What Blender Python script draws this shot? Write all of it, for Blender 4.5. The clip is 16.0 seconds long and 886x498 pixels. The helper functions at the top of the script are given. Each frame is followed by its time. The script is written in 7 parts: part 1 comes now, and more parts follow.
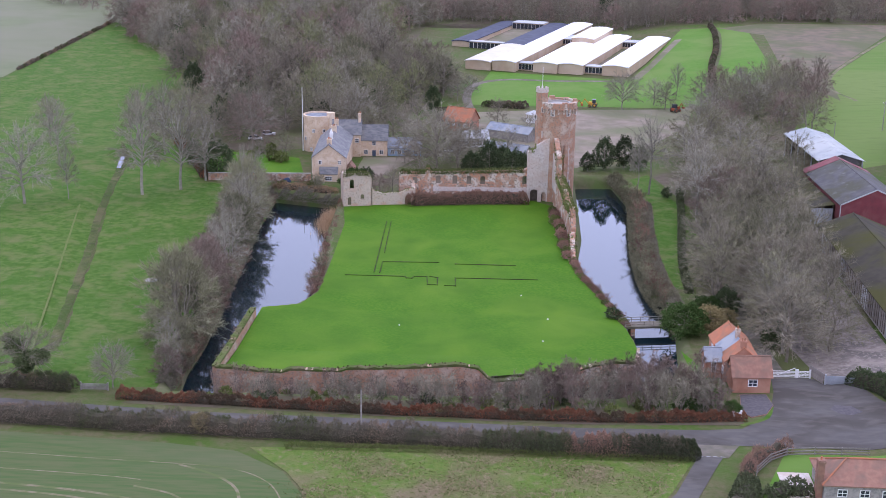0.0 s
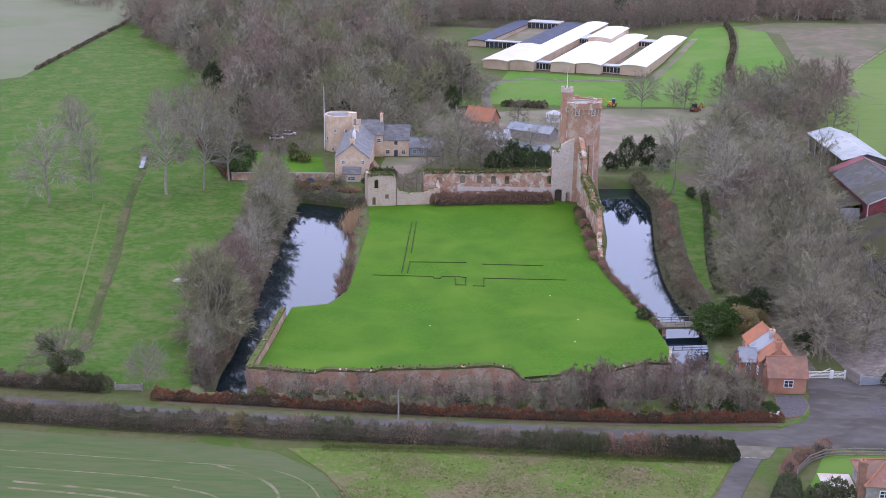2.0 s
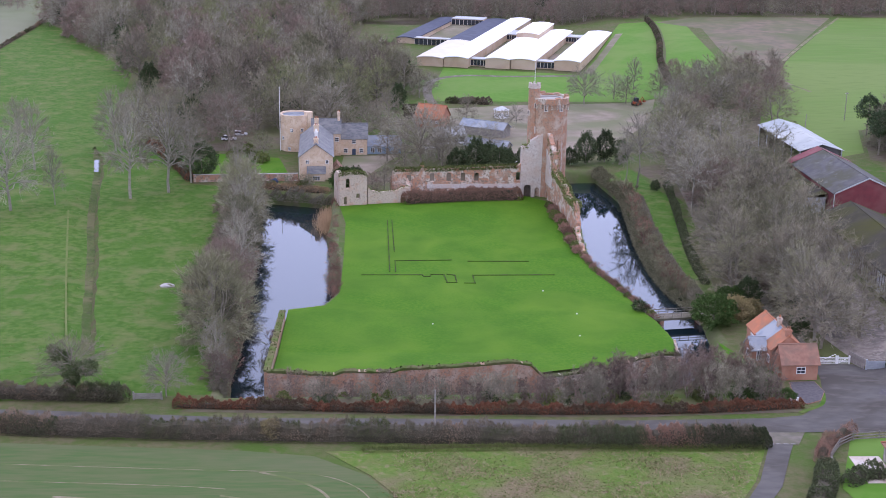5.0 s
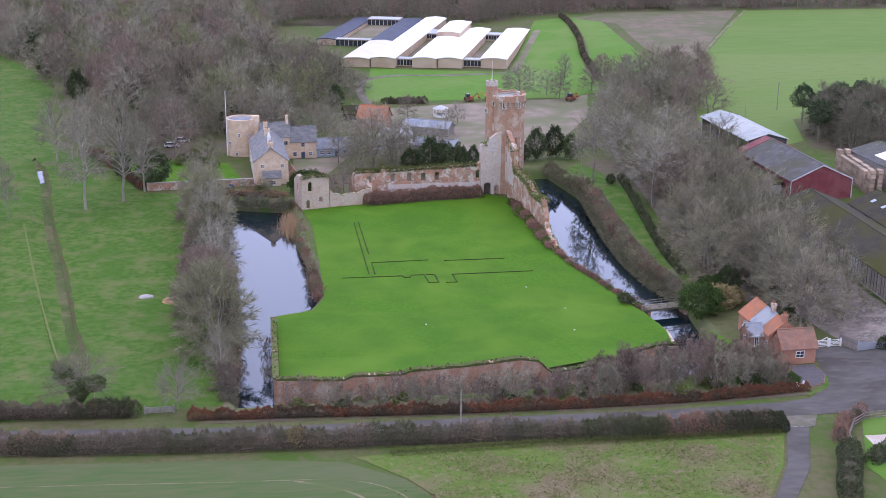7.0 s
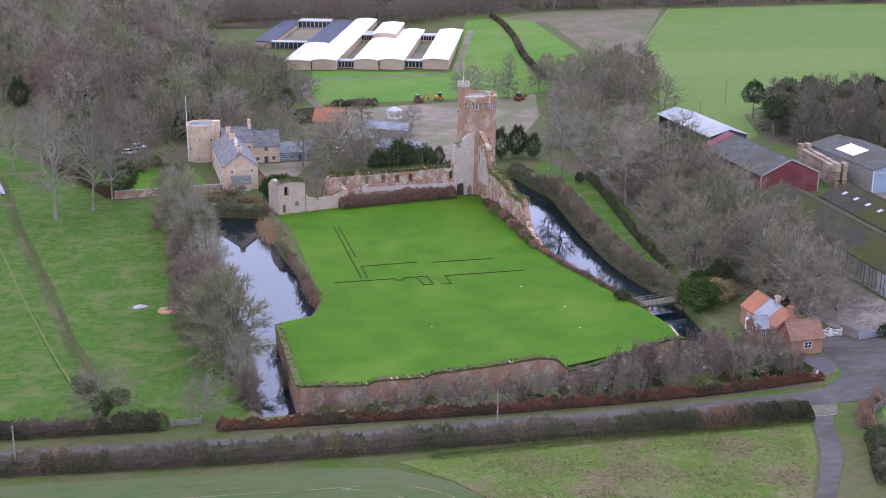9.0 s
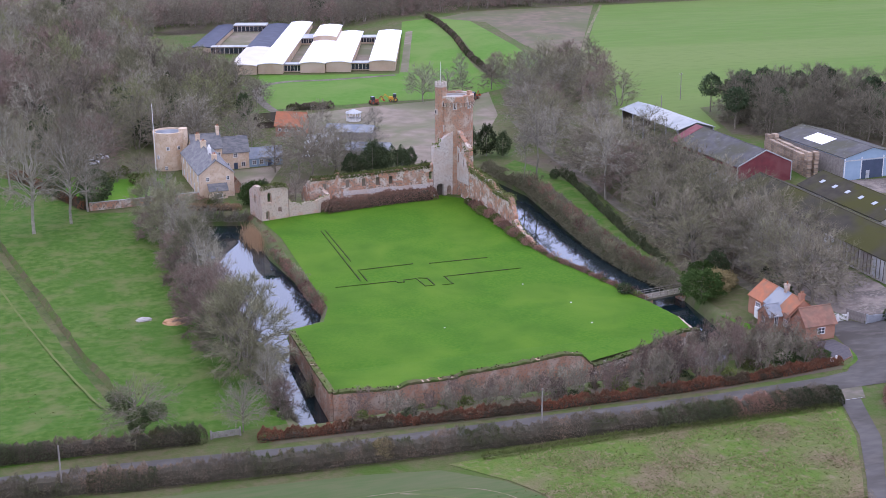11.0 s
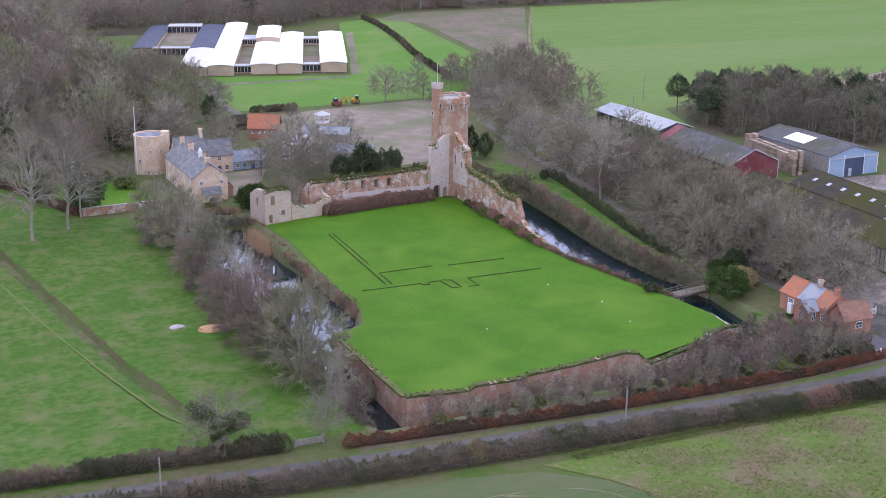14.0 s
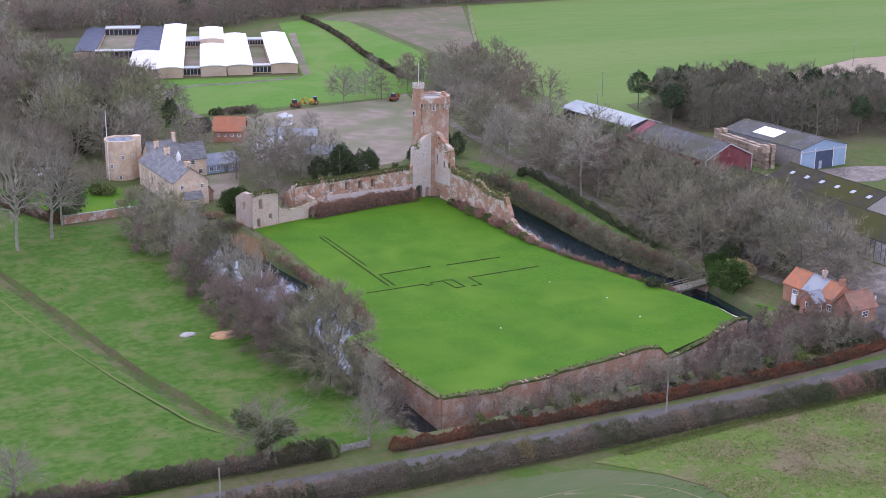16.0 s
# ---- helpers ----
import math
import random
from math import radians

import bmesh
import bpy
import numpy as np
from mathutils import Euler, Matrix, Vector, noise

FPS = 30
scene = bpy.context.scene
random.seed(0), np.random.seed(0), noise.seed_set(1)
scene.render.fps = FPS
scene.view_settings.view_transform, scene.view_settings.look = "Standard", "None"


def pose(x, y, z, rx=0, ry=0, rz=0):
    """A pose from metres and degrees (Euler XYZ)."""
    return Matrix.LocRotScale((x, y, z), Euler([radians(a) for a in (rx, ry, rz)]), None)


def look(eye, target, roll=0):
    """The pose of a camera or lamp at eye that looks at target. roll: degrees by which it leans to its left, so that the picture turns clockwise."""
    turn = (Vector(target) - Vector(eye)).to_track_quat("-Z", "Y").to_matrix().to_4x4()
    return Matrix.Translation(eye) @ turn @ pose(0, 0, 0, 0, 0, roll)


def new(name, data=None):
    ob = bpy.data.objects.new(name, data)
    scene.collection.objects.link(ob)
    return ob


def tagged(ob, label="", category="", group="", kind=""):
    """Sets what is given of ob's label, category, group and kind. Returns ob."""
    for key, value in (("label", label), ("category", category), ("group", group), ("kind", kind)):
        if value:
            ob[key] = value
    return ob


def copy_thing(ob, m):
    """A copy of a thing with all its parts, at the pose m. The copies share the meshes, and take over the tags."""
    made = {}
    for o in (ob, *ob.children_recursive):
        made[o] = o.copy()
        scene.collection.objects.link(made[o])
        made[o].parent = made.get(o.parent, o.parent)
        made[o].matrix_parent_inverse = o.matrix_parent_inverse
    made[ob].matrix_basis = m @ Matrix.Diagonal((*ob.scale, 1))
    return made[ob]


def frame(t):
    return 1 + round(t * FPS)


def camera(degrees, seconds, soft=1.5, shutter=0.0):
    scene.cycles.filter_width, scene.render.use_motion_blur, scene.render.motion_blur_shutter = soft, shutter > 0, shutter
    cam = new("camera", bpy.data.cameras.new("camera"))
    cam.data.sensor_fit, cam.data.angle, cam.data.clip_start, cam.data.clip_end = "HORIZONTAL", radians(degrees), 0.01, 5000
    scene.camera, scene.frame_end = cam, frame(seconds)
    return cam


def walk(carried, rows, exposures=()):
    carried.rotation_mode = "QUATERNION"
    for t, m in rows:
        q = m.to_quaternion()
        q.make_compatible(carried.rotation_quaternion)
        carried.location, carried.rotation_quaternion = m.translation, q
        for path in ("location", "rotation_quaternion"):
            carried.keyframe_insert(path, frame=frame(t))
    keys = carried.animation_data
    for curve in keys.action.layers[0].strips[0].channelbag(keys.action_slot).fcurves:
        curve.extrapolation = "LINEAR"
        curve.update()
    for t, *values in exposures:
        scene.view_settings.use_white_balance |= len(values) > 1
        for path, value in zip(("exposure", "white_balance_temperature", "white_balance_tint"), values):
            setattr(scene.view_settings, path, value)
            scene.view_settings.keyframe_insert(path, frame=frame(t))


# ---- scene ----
cam = camera(37.3, 16.0, soft=0.8)
PATH = [
    (0, (10.093, 0.065, 83.531), (9.995, 1.972, 82.938), 0.8),
    (0.5, (9.647, 0.218, 83.477), (9.547, 2.125, 82.883), 0.8),
    (1, (8.764, 0.246, 83.443), (8.662, 2.153, 82.849), 0.8),
    (1.5, (7.492, 0.295, 83.464), (7.387, 2.202, 82.87), 0.8),
    (2, (5.495, 0.328, 83.478), (5.389, 2.234, 82.884), 0.7),
    (2.5, (2.757, 0.144, 83.478), (2.667, 2.051, 82.883), 0.7),
    (3, (-0.135, 0.051, 83.5), (-0.201, 1.959, 82.905), 0.7),
    (3.5, (-3.566, -0.17, 83.532), (-3.601, 1.739, 82.937), 0.7),
    (4, (-7.339, -0.28, 83.58), (-7.338, 1.629, 82.984), 0.7),
    (4.2, (-8.966, -0.317, 83.581), (-8.95, 1.592, 82.985), 0.7),
    (6.3, (-28.464, 1.625, 83.046), (-28.282, 3.525, 82.448), 0.7),
    (6.5, (-30.523, 1.674, 83.045), (-30.32, 3.573, 82.45), 0.5),
    (7, (-35.52, 2.247, 83.032), (-35.266, 4.14, 82.437), 0.4),
    (7.5, (-40.476, 3.025, 82.998), (-40.173, 4.911, 82.405), 0.3),
    (8, (-45.311, 3.953, 83.027), (-44.971, 5.833, 82.434), 0.4),
    (8.5, (-50.212, 4.92, 83.046), (-49.836, 6.793, 82.453), 0.4),
    (9, (-54.954, 5.943, 83.03), (-54.54, 7.808, 82.437), 0.4),
    (9.2, (-56.778, 6.274, 83.038), (-56.35, 8.136, 82.448), -0.2),
    (11.3, (-76.668, 12.366, 82.816), (-76.09, 14.188, 82.225), 0.2),
    (11.5, (-78.586, 12.997, 82.812), (-77.997, 14.815, 82.222), 0.5),
    (12, (-83.289, 14.685, 82.804), (-82.677, 16.495, 82.214), 0.6),
    (12.5, (-87.775, 16.375, 82.778), (-87.135, 18.175, 82.187), 0.6),
    (13, (-92.308, 18.129, 82.76), (-91.633, 19.917, 82.17), 0.6),
    (13.5, (-97.087, 20.079, 82.718), (-96.378, 21.854, 82.129), 0.6),
    (14, (-101.647, 22.029, 82.658), (-100.907, 23.791, 82.069), 0.6),
    (14.5, (-106.081, 24.083, 82.59), (-105.308, 25.831, 82.001), 0.6),
    (15, (-110.777, 26.286, 82.562), (-109.968, 28.018, 81.973), 0.7),
    (15.5, (-115.105, 28.499, 82.484), (-114.263, 30.215, 81.895), 0.6),
    (16, (-119.195, 30.731, 82.551), (-118.321, 32.43, 81.962), 0.6),
]
walk(cam, [(t, look(eye, target, roll)) for t, eye, target, roll in PATH], [(0, 0.23, 6300, 12), (16, 0.23, 6300, 12)])

# ---- world and light ----
world = bpy.data.worlds.new("overcast_sky")
scene.world = world
world.use_nodes = True
wn, wl = world.node_tree.nodes, world.node_tree.links
wn.clear()
sky = wn.new("ShaderNodeTexSky")
sky.sky_type, sky.sun_disc = "NISHITA", False
sky.sun_elevation, sky.sun_rotation = radians(52), radians(20)
sky.air_density, sky.dust_density, sky.ozone_density = 1.0, 2.0, 1.0
soften = wn.new("ShaderNodeHueSaturation")
soften.inputs["Saturation"].default_value = 1.0
dim = wn.new("ShaderNodeVectorMath")
dim.operation = "MULTIPLY_ADD"  # thin cloud: an even grey-blue layer over the clear sky's glow
dim.inputs[1].default_value = (0.05, 0.062, 0.115)
dim.inputs[2].default_value = (1.215, 1.165, 1.4)
back = wn.new("ShaderNodeBackground")
back.inputs["Strength"].default_value = 1.0
out = wn.new("ShaderNodeOutputWorld")
wl.new(sky.outputs[0], soften.inputs["Color"])
wl.new(soften.outputs[0], dim.inputs[0])
wl.new(dim.outputs[0], back.inputs["Color"])
wl.new(back.outputs[0], out.inputs["Surface"])
sun_data = bpy.data.lights.new("sun", "SUN")
sun_data.energy, sun_data.angle, sun_data.color = 0.2, radians(60), (1.0, 0.97, 0.93)
sun = new("sun", sun_data)
sun.matrix_world = look((31, 85, 116), (0, 0, 0))


# ---- materials ----
def mat(name, a, b, scale=1.0, rough=0.9, c=None, big=0.05, spots=0.0, bump=0.0, bump_scale=None, metal=0.0, island=0.0, spec=0.12, detail=6.0, lo=0.35, hi=0.65, stretch=(1, 1, 1), d=None, dscale=2.5, dlo=0.52, dhi=0.6, clo=0.42, chi=0.62):
    """Two colours mixed by noise of that scale, a third by wide noise; island: brightness varied piece by piece."""
    m = bpy.data.materials.new(name)
    m.use_nodes = True
    n, l = m.node_tree.nodes, m.node_tree.links
    p = n["Principled BSDF"]
    p.inputs["Roughness"].default_value, p.inputs["Metallic"].default_value = rough, metal
    p.inputs["Specular IOR Level"].default_value = spec
    co = n.new("ShaderNodeTexCoord")
    mp = n.new("ShaderNodeMapping")
    mp.inputs["Scale"].default_value = stretch
    l.new(co.outputs["Object"], mp.inputs["Vector"])

    def noise_mask(sc, low, high, dist=0.0):
        t = n.new("ShaderNodeTexNoise")
        t.inputs["Scale"].default_value, t.inputs["Detail"].default_value, t.inputs["Distortion"].default_value = sc, detail, dist
        l.new(mp.outputs[0], t.inputs["Vector"])
        r = n.new("ShaderNodeMapRange")
        r.inputs["From Min"].default_value, r.inputs["From Max"].default_value = low, high
        l.new(t.outputs["Fac"], r.inputs["Value"])
        return r.outputs[0], t.outputs["Fac"]

    def mix(f, x, y):
        k = n.new("ShaderNodeMix")
        k.data_type = "RGBA"
        if isinstance(f, float):
            k.inputs[0].default_value = f
        else:
            l.new(f, k.inputs[0])
        for s, v in ((6, x), (7, y)):
            if isinstance(v, tuple):
                k.inputs[s].default_value = (*v, 1)
            else:
                l.new(v, k.inputs[s])
        return k.outputs[2]

    f, raw = noise_mask(scale, lo, hi)
    col = mix(f, a, b)
    if c:
        f2, _ = noise_mask(big, clo, chi, 0.6)
        col = mix(f2, col, c)
    if d:
        f3, _ = noise_mask(dscale, dlo, dhi, 0.3)
        col = mix(f3, col, d)
    if island:
        g = n.new("ShaderNodeNewGeometry")
        o = n.new("ShaderNodeObjectInfo")
        add = n.new("ShaderNodeMath")
        add.operation = "MULTIPLY_ADD"  # whole plants differ more than their twigs
        add.inputs[1].default_value = 0.6
        tone = n.new("ShaderNodeMath")
        tone.operation = "MULTIPLY"
        tone.inputs[1].default_value = 1.4
        l.new(o.outputs["Random"], tone.inputs[0])
        l.new(g.outputs["Random Per Island"], add.inputs[0])
        l.new(tone.outputs[0], add.inputs[2])
        r = n.new("ShaderNodeMapRange")
        r.inputs["From Max"].default_value = 2.0
        r.inputs["To Min"].default_value, r.inputs["To Max"].default_value = 1 - island, 1 + island
        l.new(add.outputs[0], r.inputs["Value"])
        h = n.new("ShaderNodeHueSaturation")
        l.new(r.outputs[0], h.inputs["Value"])
        l.new(col, h.inputs["Color"])
        col = h.outputs[0]
    l.new(col, p.inputs["Base Color"])
    if bump:
        bs, braw = noise_mask(bump_scale or scale * 3, 0.0, 1.0)
        bn = n.new("ShaderNodeBump")
        bn.inputs["Strength"].default_value, bn.inputs["Distance"].default_value = 0.6, bump
        l.new(braw, bn.inputs["Height"])
        l.new(bn.outputs[0], p.inputs["Normal"])
    return m


M_GROUND = mat("rough_grass", (0.08, 0.1, 0.03), (0.12, 0.11, 0.055), 0.8, c=(0.065, 0.11, 0.02), big=0.05, bump=0.2, d=(0.13, 0.11, 0.065), dscale=0.5, dlo=0.5, dhi=0.8, detail=10)
M_PASTURE = mat("pasture_grass", (0.046, 0.109, 0.01), (0.085, 0.141, 0.026), 0.7, c=(0.048, 0.116, 0.011), big=0.05, bump=0.25, bump_scale=0.9, d=(0.142, 0.15, 0.056), dscale=0.2, dlo=0.48, dhi=0.8, detail=15, lo=0.38, hi=0.64, clo=0.46, chi=0.72)
M_LAWN = mat("mown_lawn", (0.047, 0.142, 0.006), (0.076, 0.168, 0.01), 1.8, c=(0.092, 0.184, 0.014), big=0.05, bump=0.03, d=(0.041, 0.12, 0.006), dscale=0.1, dlo=0.42, dhi=0.85, detail=14, lo=0.34, hi=0.66)
M_LAWN2 = mat("park_lawn", (0.08, 0.185, 0.02), (0.1, 0.2, 0.03), 0.5, c=(0.13, 0.21, 0.045), big=0.04, detail=8)
M_CROP = mat("young_wheat", (0.068, 0.112, 0.034), (0.1, 0.118, 0.049), 0.9, c=(0.12, 0.124, 0.066), big=0.03, stretch=(0.25, 1.8, 1), detail=9)
M_CROP2 = mat("winter_wheat", (0.098, 0.178, 0.03), (0.12, 0.192, 0.042), 0.2, c=(0.14, 0.198, 0.052), big=0.012, stretch=(0.3, 1.5, 1), d=(0.11, 0.165, 0.038), dscale=0.5, dlo=0.5, dhi=0.75, detail=10)
M_STUBBLE = mat("stubble", (0.19, 0.15, 0.105), (0.135, 0.12, 0.08), 0.25, c=(0.115, 0.125, 0.06), big=0.04, detail=10)
M_BARE = mat("bare_field", (0.165, 0.185, 0.1), (0.145, 0.168, 0.088), 0.1, c=(0.185, 0.19, 0.12), big=0.012)
M_BRACKEN = mat("dead_weeds", (0.118, 0.16, 0.036), (0.088, 0.15, 0.025), 1.2, c=(0.165, 0.135, 0.075), big=0.1, bump=0.35, d=(0.22, 0.175, 0.11), dscale=0.7, dlo=0.54, dhi=0.8, detail=14, lo=0.4, hi=0.6, clo=0.46, chi=0.66)
M_TRACKSOIL = mat("pale_soil", (0.34, 0.27, 0.2), (0.26, 0.22, 0.15), 0.6)
M_RUT = mat("worn_soil_and_wheat", (0.24, 0.2, 0.14), (0.15, 0.15, 0.07), 0.7, c=(0.1, 0.13, 0.045), big=0.25, detail=9)
M_ASPHALT = mat("asphalt", (0.092, 0.087, 0.08), (0.112, 0.106, 0.096), 0.9, rough=0.85, c=(0.07, 0.063, 0.054), big=0.12, stretch=(0.5, 1.2, 1), d=(0.13, 0.12, 0.104), dscale=0.6, dlo=0.5, dhi=0.8, detail=9)
M_MUD = mat("muddy_yard", (0.3, 0.26, 0.22), (0.17, 0.145, 0.125), 0.7, rough=0.75, c=(0.13, 0.115, 0.1), big=0.2, detail=11, d=(0.24, 0.21, 0.175), dscale=1.5)
M_GRAVEL = mat("gravel_car_park", (0.26, 0.215, 0.165), (0.19, 0.165, 0.12), 0.25, c=(0.15, 0.155, 0.085), big=0.05, detail=10)
M_BED = mat("dark_chippings", (0.085, 0.08, 0.085), (0.12, 0.11, 0.11), 2.0, detail=9)
M_PATH = mat("path_gravel", (0.2, 0.175, 0.145), (0.14, 0.13, 0.1), 0.8, c=(0.12, 0.115, 0.075), big=0.2, detail=9)
M_LITTER = mat("leaf_litter", (0.13, 0.105, 0.075), (0.1, 0.085, 0.055), 0.6, c=(0.1, 0.115, 0.042), big=0.06, bump=0.15, detail=9)
M_SOIL = mat("ditch_soil", (0.1, 0.105, 0.05), (0.14, 0.13, 0.075), 0.8, c=(0.095, 0.135, 0.04), big=0.2, detail=8)
M_SHEEP = mat("trodden_turf", (0.135, 0.155, 0.052), (0.105, 0.15, 0.036), 0.8)
M_MOWN = mat("worn_foundation", (0.035, 0.05, 0.016), (0.06, 0.06, 0.03), 1.2, c=(0.05, 0.1, 0.012), big=0.3)
M_BRICK = mat("weathered_brick", (0.45, 0.23, 0.14), (0.35, 0.255, 0.19), 2.6, c=(0.55, 0.485, 0.4), big=0.5, d=(0.21, 0.165, 0.12), dscale=2.6, dlo=0.52, dhi=0.66, bump=0.2, bump_scale=3, detail=13, lo=0.4, hi=0.6, clo=0.47, chi=0.6)
M_BRICKRED = mat("old_red_brick", (0.42, 0.22, 0.135), (0.33, 0.235, 0.17), 2.6, c=(0.46, 0.37, 0.285), big=0.45, d=(0.21, 0.16, 0.115), dscale=3.4, dlo=0.53, dhi=0.7, bump=0.12, bump_scale=4, detail=13, lo=0.38, hi=0.62, clo=0.46, chi=0.66)
M_PLASTER = mat("pale_rendered_brick", (0.58, 0.54, 0.49), (0.49, 0.44, 0.39), 2.0, c=(0.5, 0.4, 0.325), big=0.35, d=(0.36, 0.31, 0.265), dscale=2.4, dlo=0.56, dhi=0.74, bump=0.12, bump_scale=4, detail=12, lo=0.38, hi=0.62, clo=0.42, chi=0.68)
M_BUFF = mat("buff_rubble_stone", (0.55, 0.455, 0.36), (0.48, 0.405, 0.33), 2.4, c=(0.5, 0.34, 0.24), big=0.5, d=(0.3, 0.25, 0.2), dscale=3.2, dlo=0.54, dhi=0.7, bump=0.12, bump_scale=4, detail=13, lo=0.38, hi=0.62, clo=0.5, chi=0.7)
M_MANOR = mat("buff_brick", (0.63, 0.475, 0.325), (0.55, 0.42, 0.3), 2.4, c=(0.68, 0.56, 0.42), big=0.5, d=(0.42, 0.3, 0.215), dscale=3.0, dlo=0.56, dhi=0.72, detail=12)
M_COTTAGE = mat("orange_brick", (0.36, 0.175, 0.115), (0.3, 0.15, 0.1), 1.5, c=(0.4, 0.22, 0.15), big=0.4)
M_SLATE = mat("slate", (0.12, 0.125, 0.13), (0.17, 0.172, 0.175), 1.6, rough=0.6, c=(0.21, 0.21, 0.2), big=0.5, stretch=(1, 1, 3))
M_SLATE2 = mat("pale_slate", (0.2, 0.23, 0.27), (0.25, 0.28, 0.32), 1.2, rough=0.5, c=(0.3, 0.32, 0.33), big=0.3)
M_TILE = mat("orange_pantile", (0.44, 0.17, 0.09), (0.36, 0.155, 0.09), 1.5, c=(0.3, 0.16, 0.1), big=0.4)
M_TILE2 = mat("brown_clay_tile", (0.24, 0.13, 0.095), (0.3, 0.17, 0.12), 1.5, c=(0.2, 0.135, 0.1), big=0.4)
M_WHITEROOF = mat("white_membrane", (0.86, 0.86, 0.87), (0.8, 0.81, 0.83), 0.15, rough=0.45, c=(0.88, 0.88, 0.88), big=0.05)
M_CREAMROOF = mat("cream_membrane", (0.6, 0.56, 0.48), (0.54, 0.51, 0.45), 0.2, rough=0.5)
M_HAYROOF = mat("weathered_steel_sheet", (0.36, 0.39, 0.39), (0.29, 0.32, 0.32), 0.4, rough=0.8, c=(0.42, 0.44, 0.42), big=0.1, d=(0.24, 0.25, 0.22), dscale=0.5, dlo=0.56, dhi=0.75)
M_DARKROOF = mat("dark_felt_roof", (0.04, 0.048, 0.075), (0.06, 0.068, 0.1), 0.3, rough=0.6)
M_TANWALL = mat("tan_brick", (0.5, 0.38, 0.26), (0.44, 0.34, 0.24), 0.4, c=(0.53, 0.43, 0.32), big=0.1)
M_GLASS = mat("dark_window_glass", (0.03, 0.035, 0.045), (0.05, 0.055, 0.07), 0.3, rough=0.08, spec=0.6)
M_WHITE = mat("white_paint", (0.78, 0.78, 0.76), (0.7, 0.7, 0.68), 1.0, rough=0.5)
M_GREYMETAL = mat("galvanised_steel", (0.4, 0.43, 0.46), (0.34, 0.37, 0.4), 0.8, rough=0.45, metal=0.3)
M_REDMETAL = mat("red_cladding", (0.19, 0.05, 0.055), (0.15, 0.045, 0.05), 0.8, rough=0.6, c=(0.2, 0.075, 0.075), big=0.3)
M_BLUEMETAL = mat("blue_grey_cladding", (0.3, 0.4, 0.5), (0.26, 0.36, 0.46), 0.6, rough=0.5)
M_DARKBLUE = mat("dark_blue_door", (0.06, 0.08, 0.12), (0.075, 0.095, 0.14), 0.6, rough=0.5)
M_ASBESTOS = mat("weathered_cement_sheet", (0.085, 0.085, 0.088), (0.12, 0.118, 0.115), 0.5, c=(0.085, 0.085, 0.06), big=0.15, rough=0.8, d=(0.15, 0.15, 0.14), dscale=0.6, dlo=0.58, dhi=0.75)
M_MOSSROOF = mat("mossy_cement_sheet", (0.046, 0.042, 0.032), (0.064, 0.058, 0.042), 0.5, c=(0.06, 0.06, 0.018), big=0.12)
M_ZINC = mat("pale_metal_sheet", (0.44, 0.46, 0.47), (0.37, 0.39, 0.4), 0.4, rough=0.85, c=(0.5, 0.51, 0.5), big=0.08, d=(0.3, 0.3, 0.28), dscale=0.5, dlo=0.58, dhi=0.75)
M_CRATE = mat("crate_wood", (0.4, 0.3, 0.21), (0.33, 0.26, 0.19), 1.0, c=(0.28, 0.25, 0.21), big=0.4, island=0.45)
M_TIMBER = mat("dark_timber", (0.08, 0.065, 0.05), (0.12, 0.1, 0.08), 1.5)
M_GREYWOOD = mat("weathered_timber", (0.3, 0.28, 0.25), (0.22, 0.2, 0.18), 1.5)
M_CONC = mat("concrete", (0.42, 0.4, 0.37), (0.35, 0.34, 0.31), 0.8)
M_BARK = mat("grey_bark", (0.27, 0.24, 0.19), (0.17, 0.155, 0.12), 2.0, island=0.25)
M_PALEBARK = mat("pale_bark", (0.3, 0.28, 0.225), (0.21, 0.197, 0.158), 2.0, island=0.2)
M_TWIG = mat("twigs_grey_brown", (0.272, 0.247, 0.178), (0.175, 0.16, 0.114), 0.5, island=0.42)
M_TWIGPURPLE = mat("twigs_purple_brown", (0.265, 0.2, 0.16), (0.175, 0.135, 0.108), 0.5, island=0.42)
M_TWIGOLIVE = mat("twigs_olive", (0.252, 0.243, 0.15), (0.165, 0.16, 0.096), 0.5, island=0.42)
M_TWIGRED = mat("sapling_twigs", (0.215, 0.158, 0.125), (0.145, 0.11, 0.088), 0.5, island=0.5)
M_TWIGPALE = mat("twigs_pale", (0.305, 0.285, 0.216), (0.216, 0.202, 0.152), 0.5, island=0.4)
M_LEAFDARK = mat("dark_evergreen_leaves", (0.045, 0.068, 0.03), (0.078, 0.1, 0.046), 0.6, island=0.5, rough=0.85, spec=0.06)
M_LEAFGREEN = mat("evergreen_leaves", (0.05, 0.095, 0.025), (0.08, 0.125, 0.036), 0.6, island=0.5, rough=0.85, spec=0.06)
M_IVY = mat("ivy_and_turf", (0.1, 0.125, 0.035), (0.145, 0.165, 0.055), 1.2, island=0.4)
M_IVYDARK = mat("ivy_leaves", (0.055, 0.08, 0.03), (0.09, 0.115, 0.045), 0.7, island=0.5, rough=0.6)
M_TURF = mat("mossy_turf", (0.085, 0.095, 0.032), (0.13, 0.115, 0.06), 1.5, island=0.35, c=(0.075, 0.11, 0.025), big=0.4, detail=9)
M_DITCH = mat("ditch_sedge", (0.07, 0.095, 0.026), (0.05, 0.088, 0.016), 1.3, c=(0.125, 0.12, 0.055), big=0.12, d=(0.05, 0.055, 0.025), dscale=0.6, dlo=0.56, dhi=0.74, bump=0.3, detail=11)
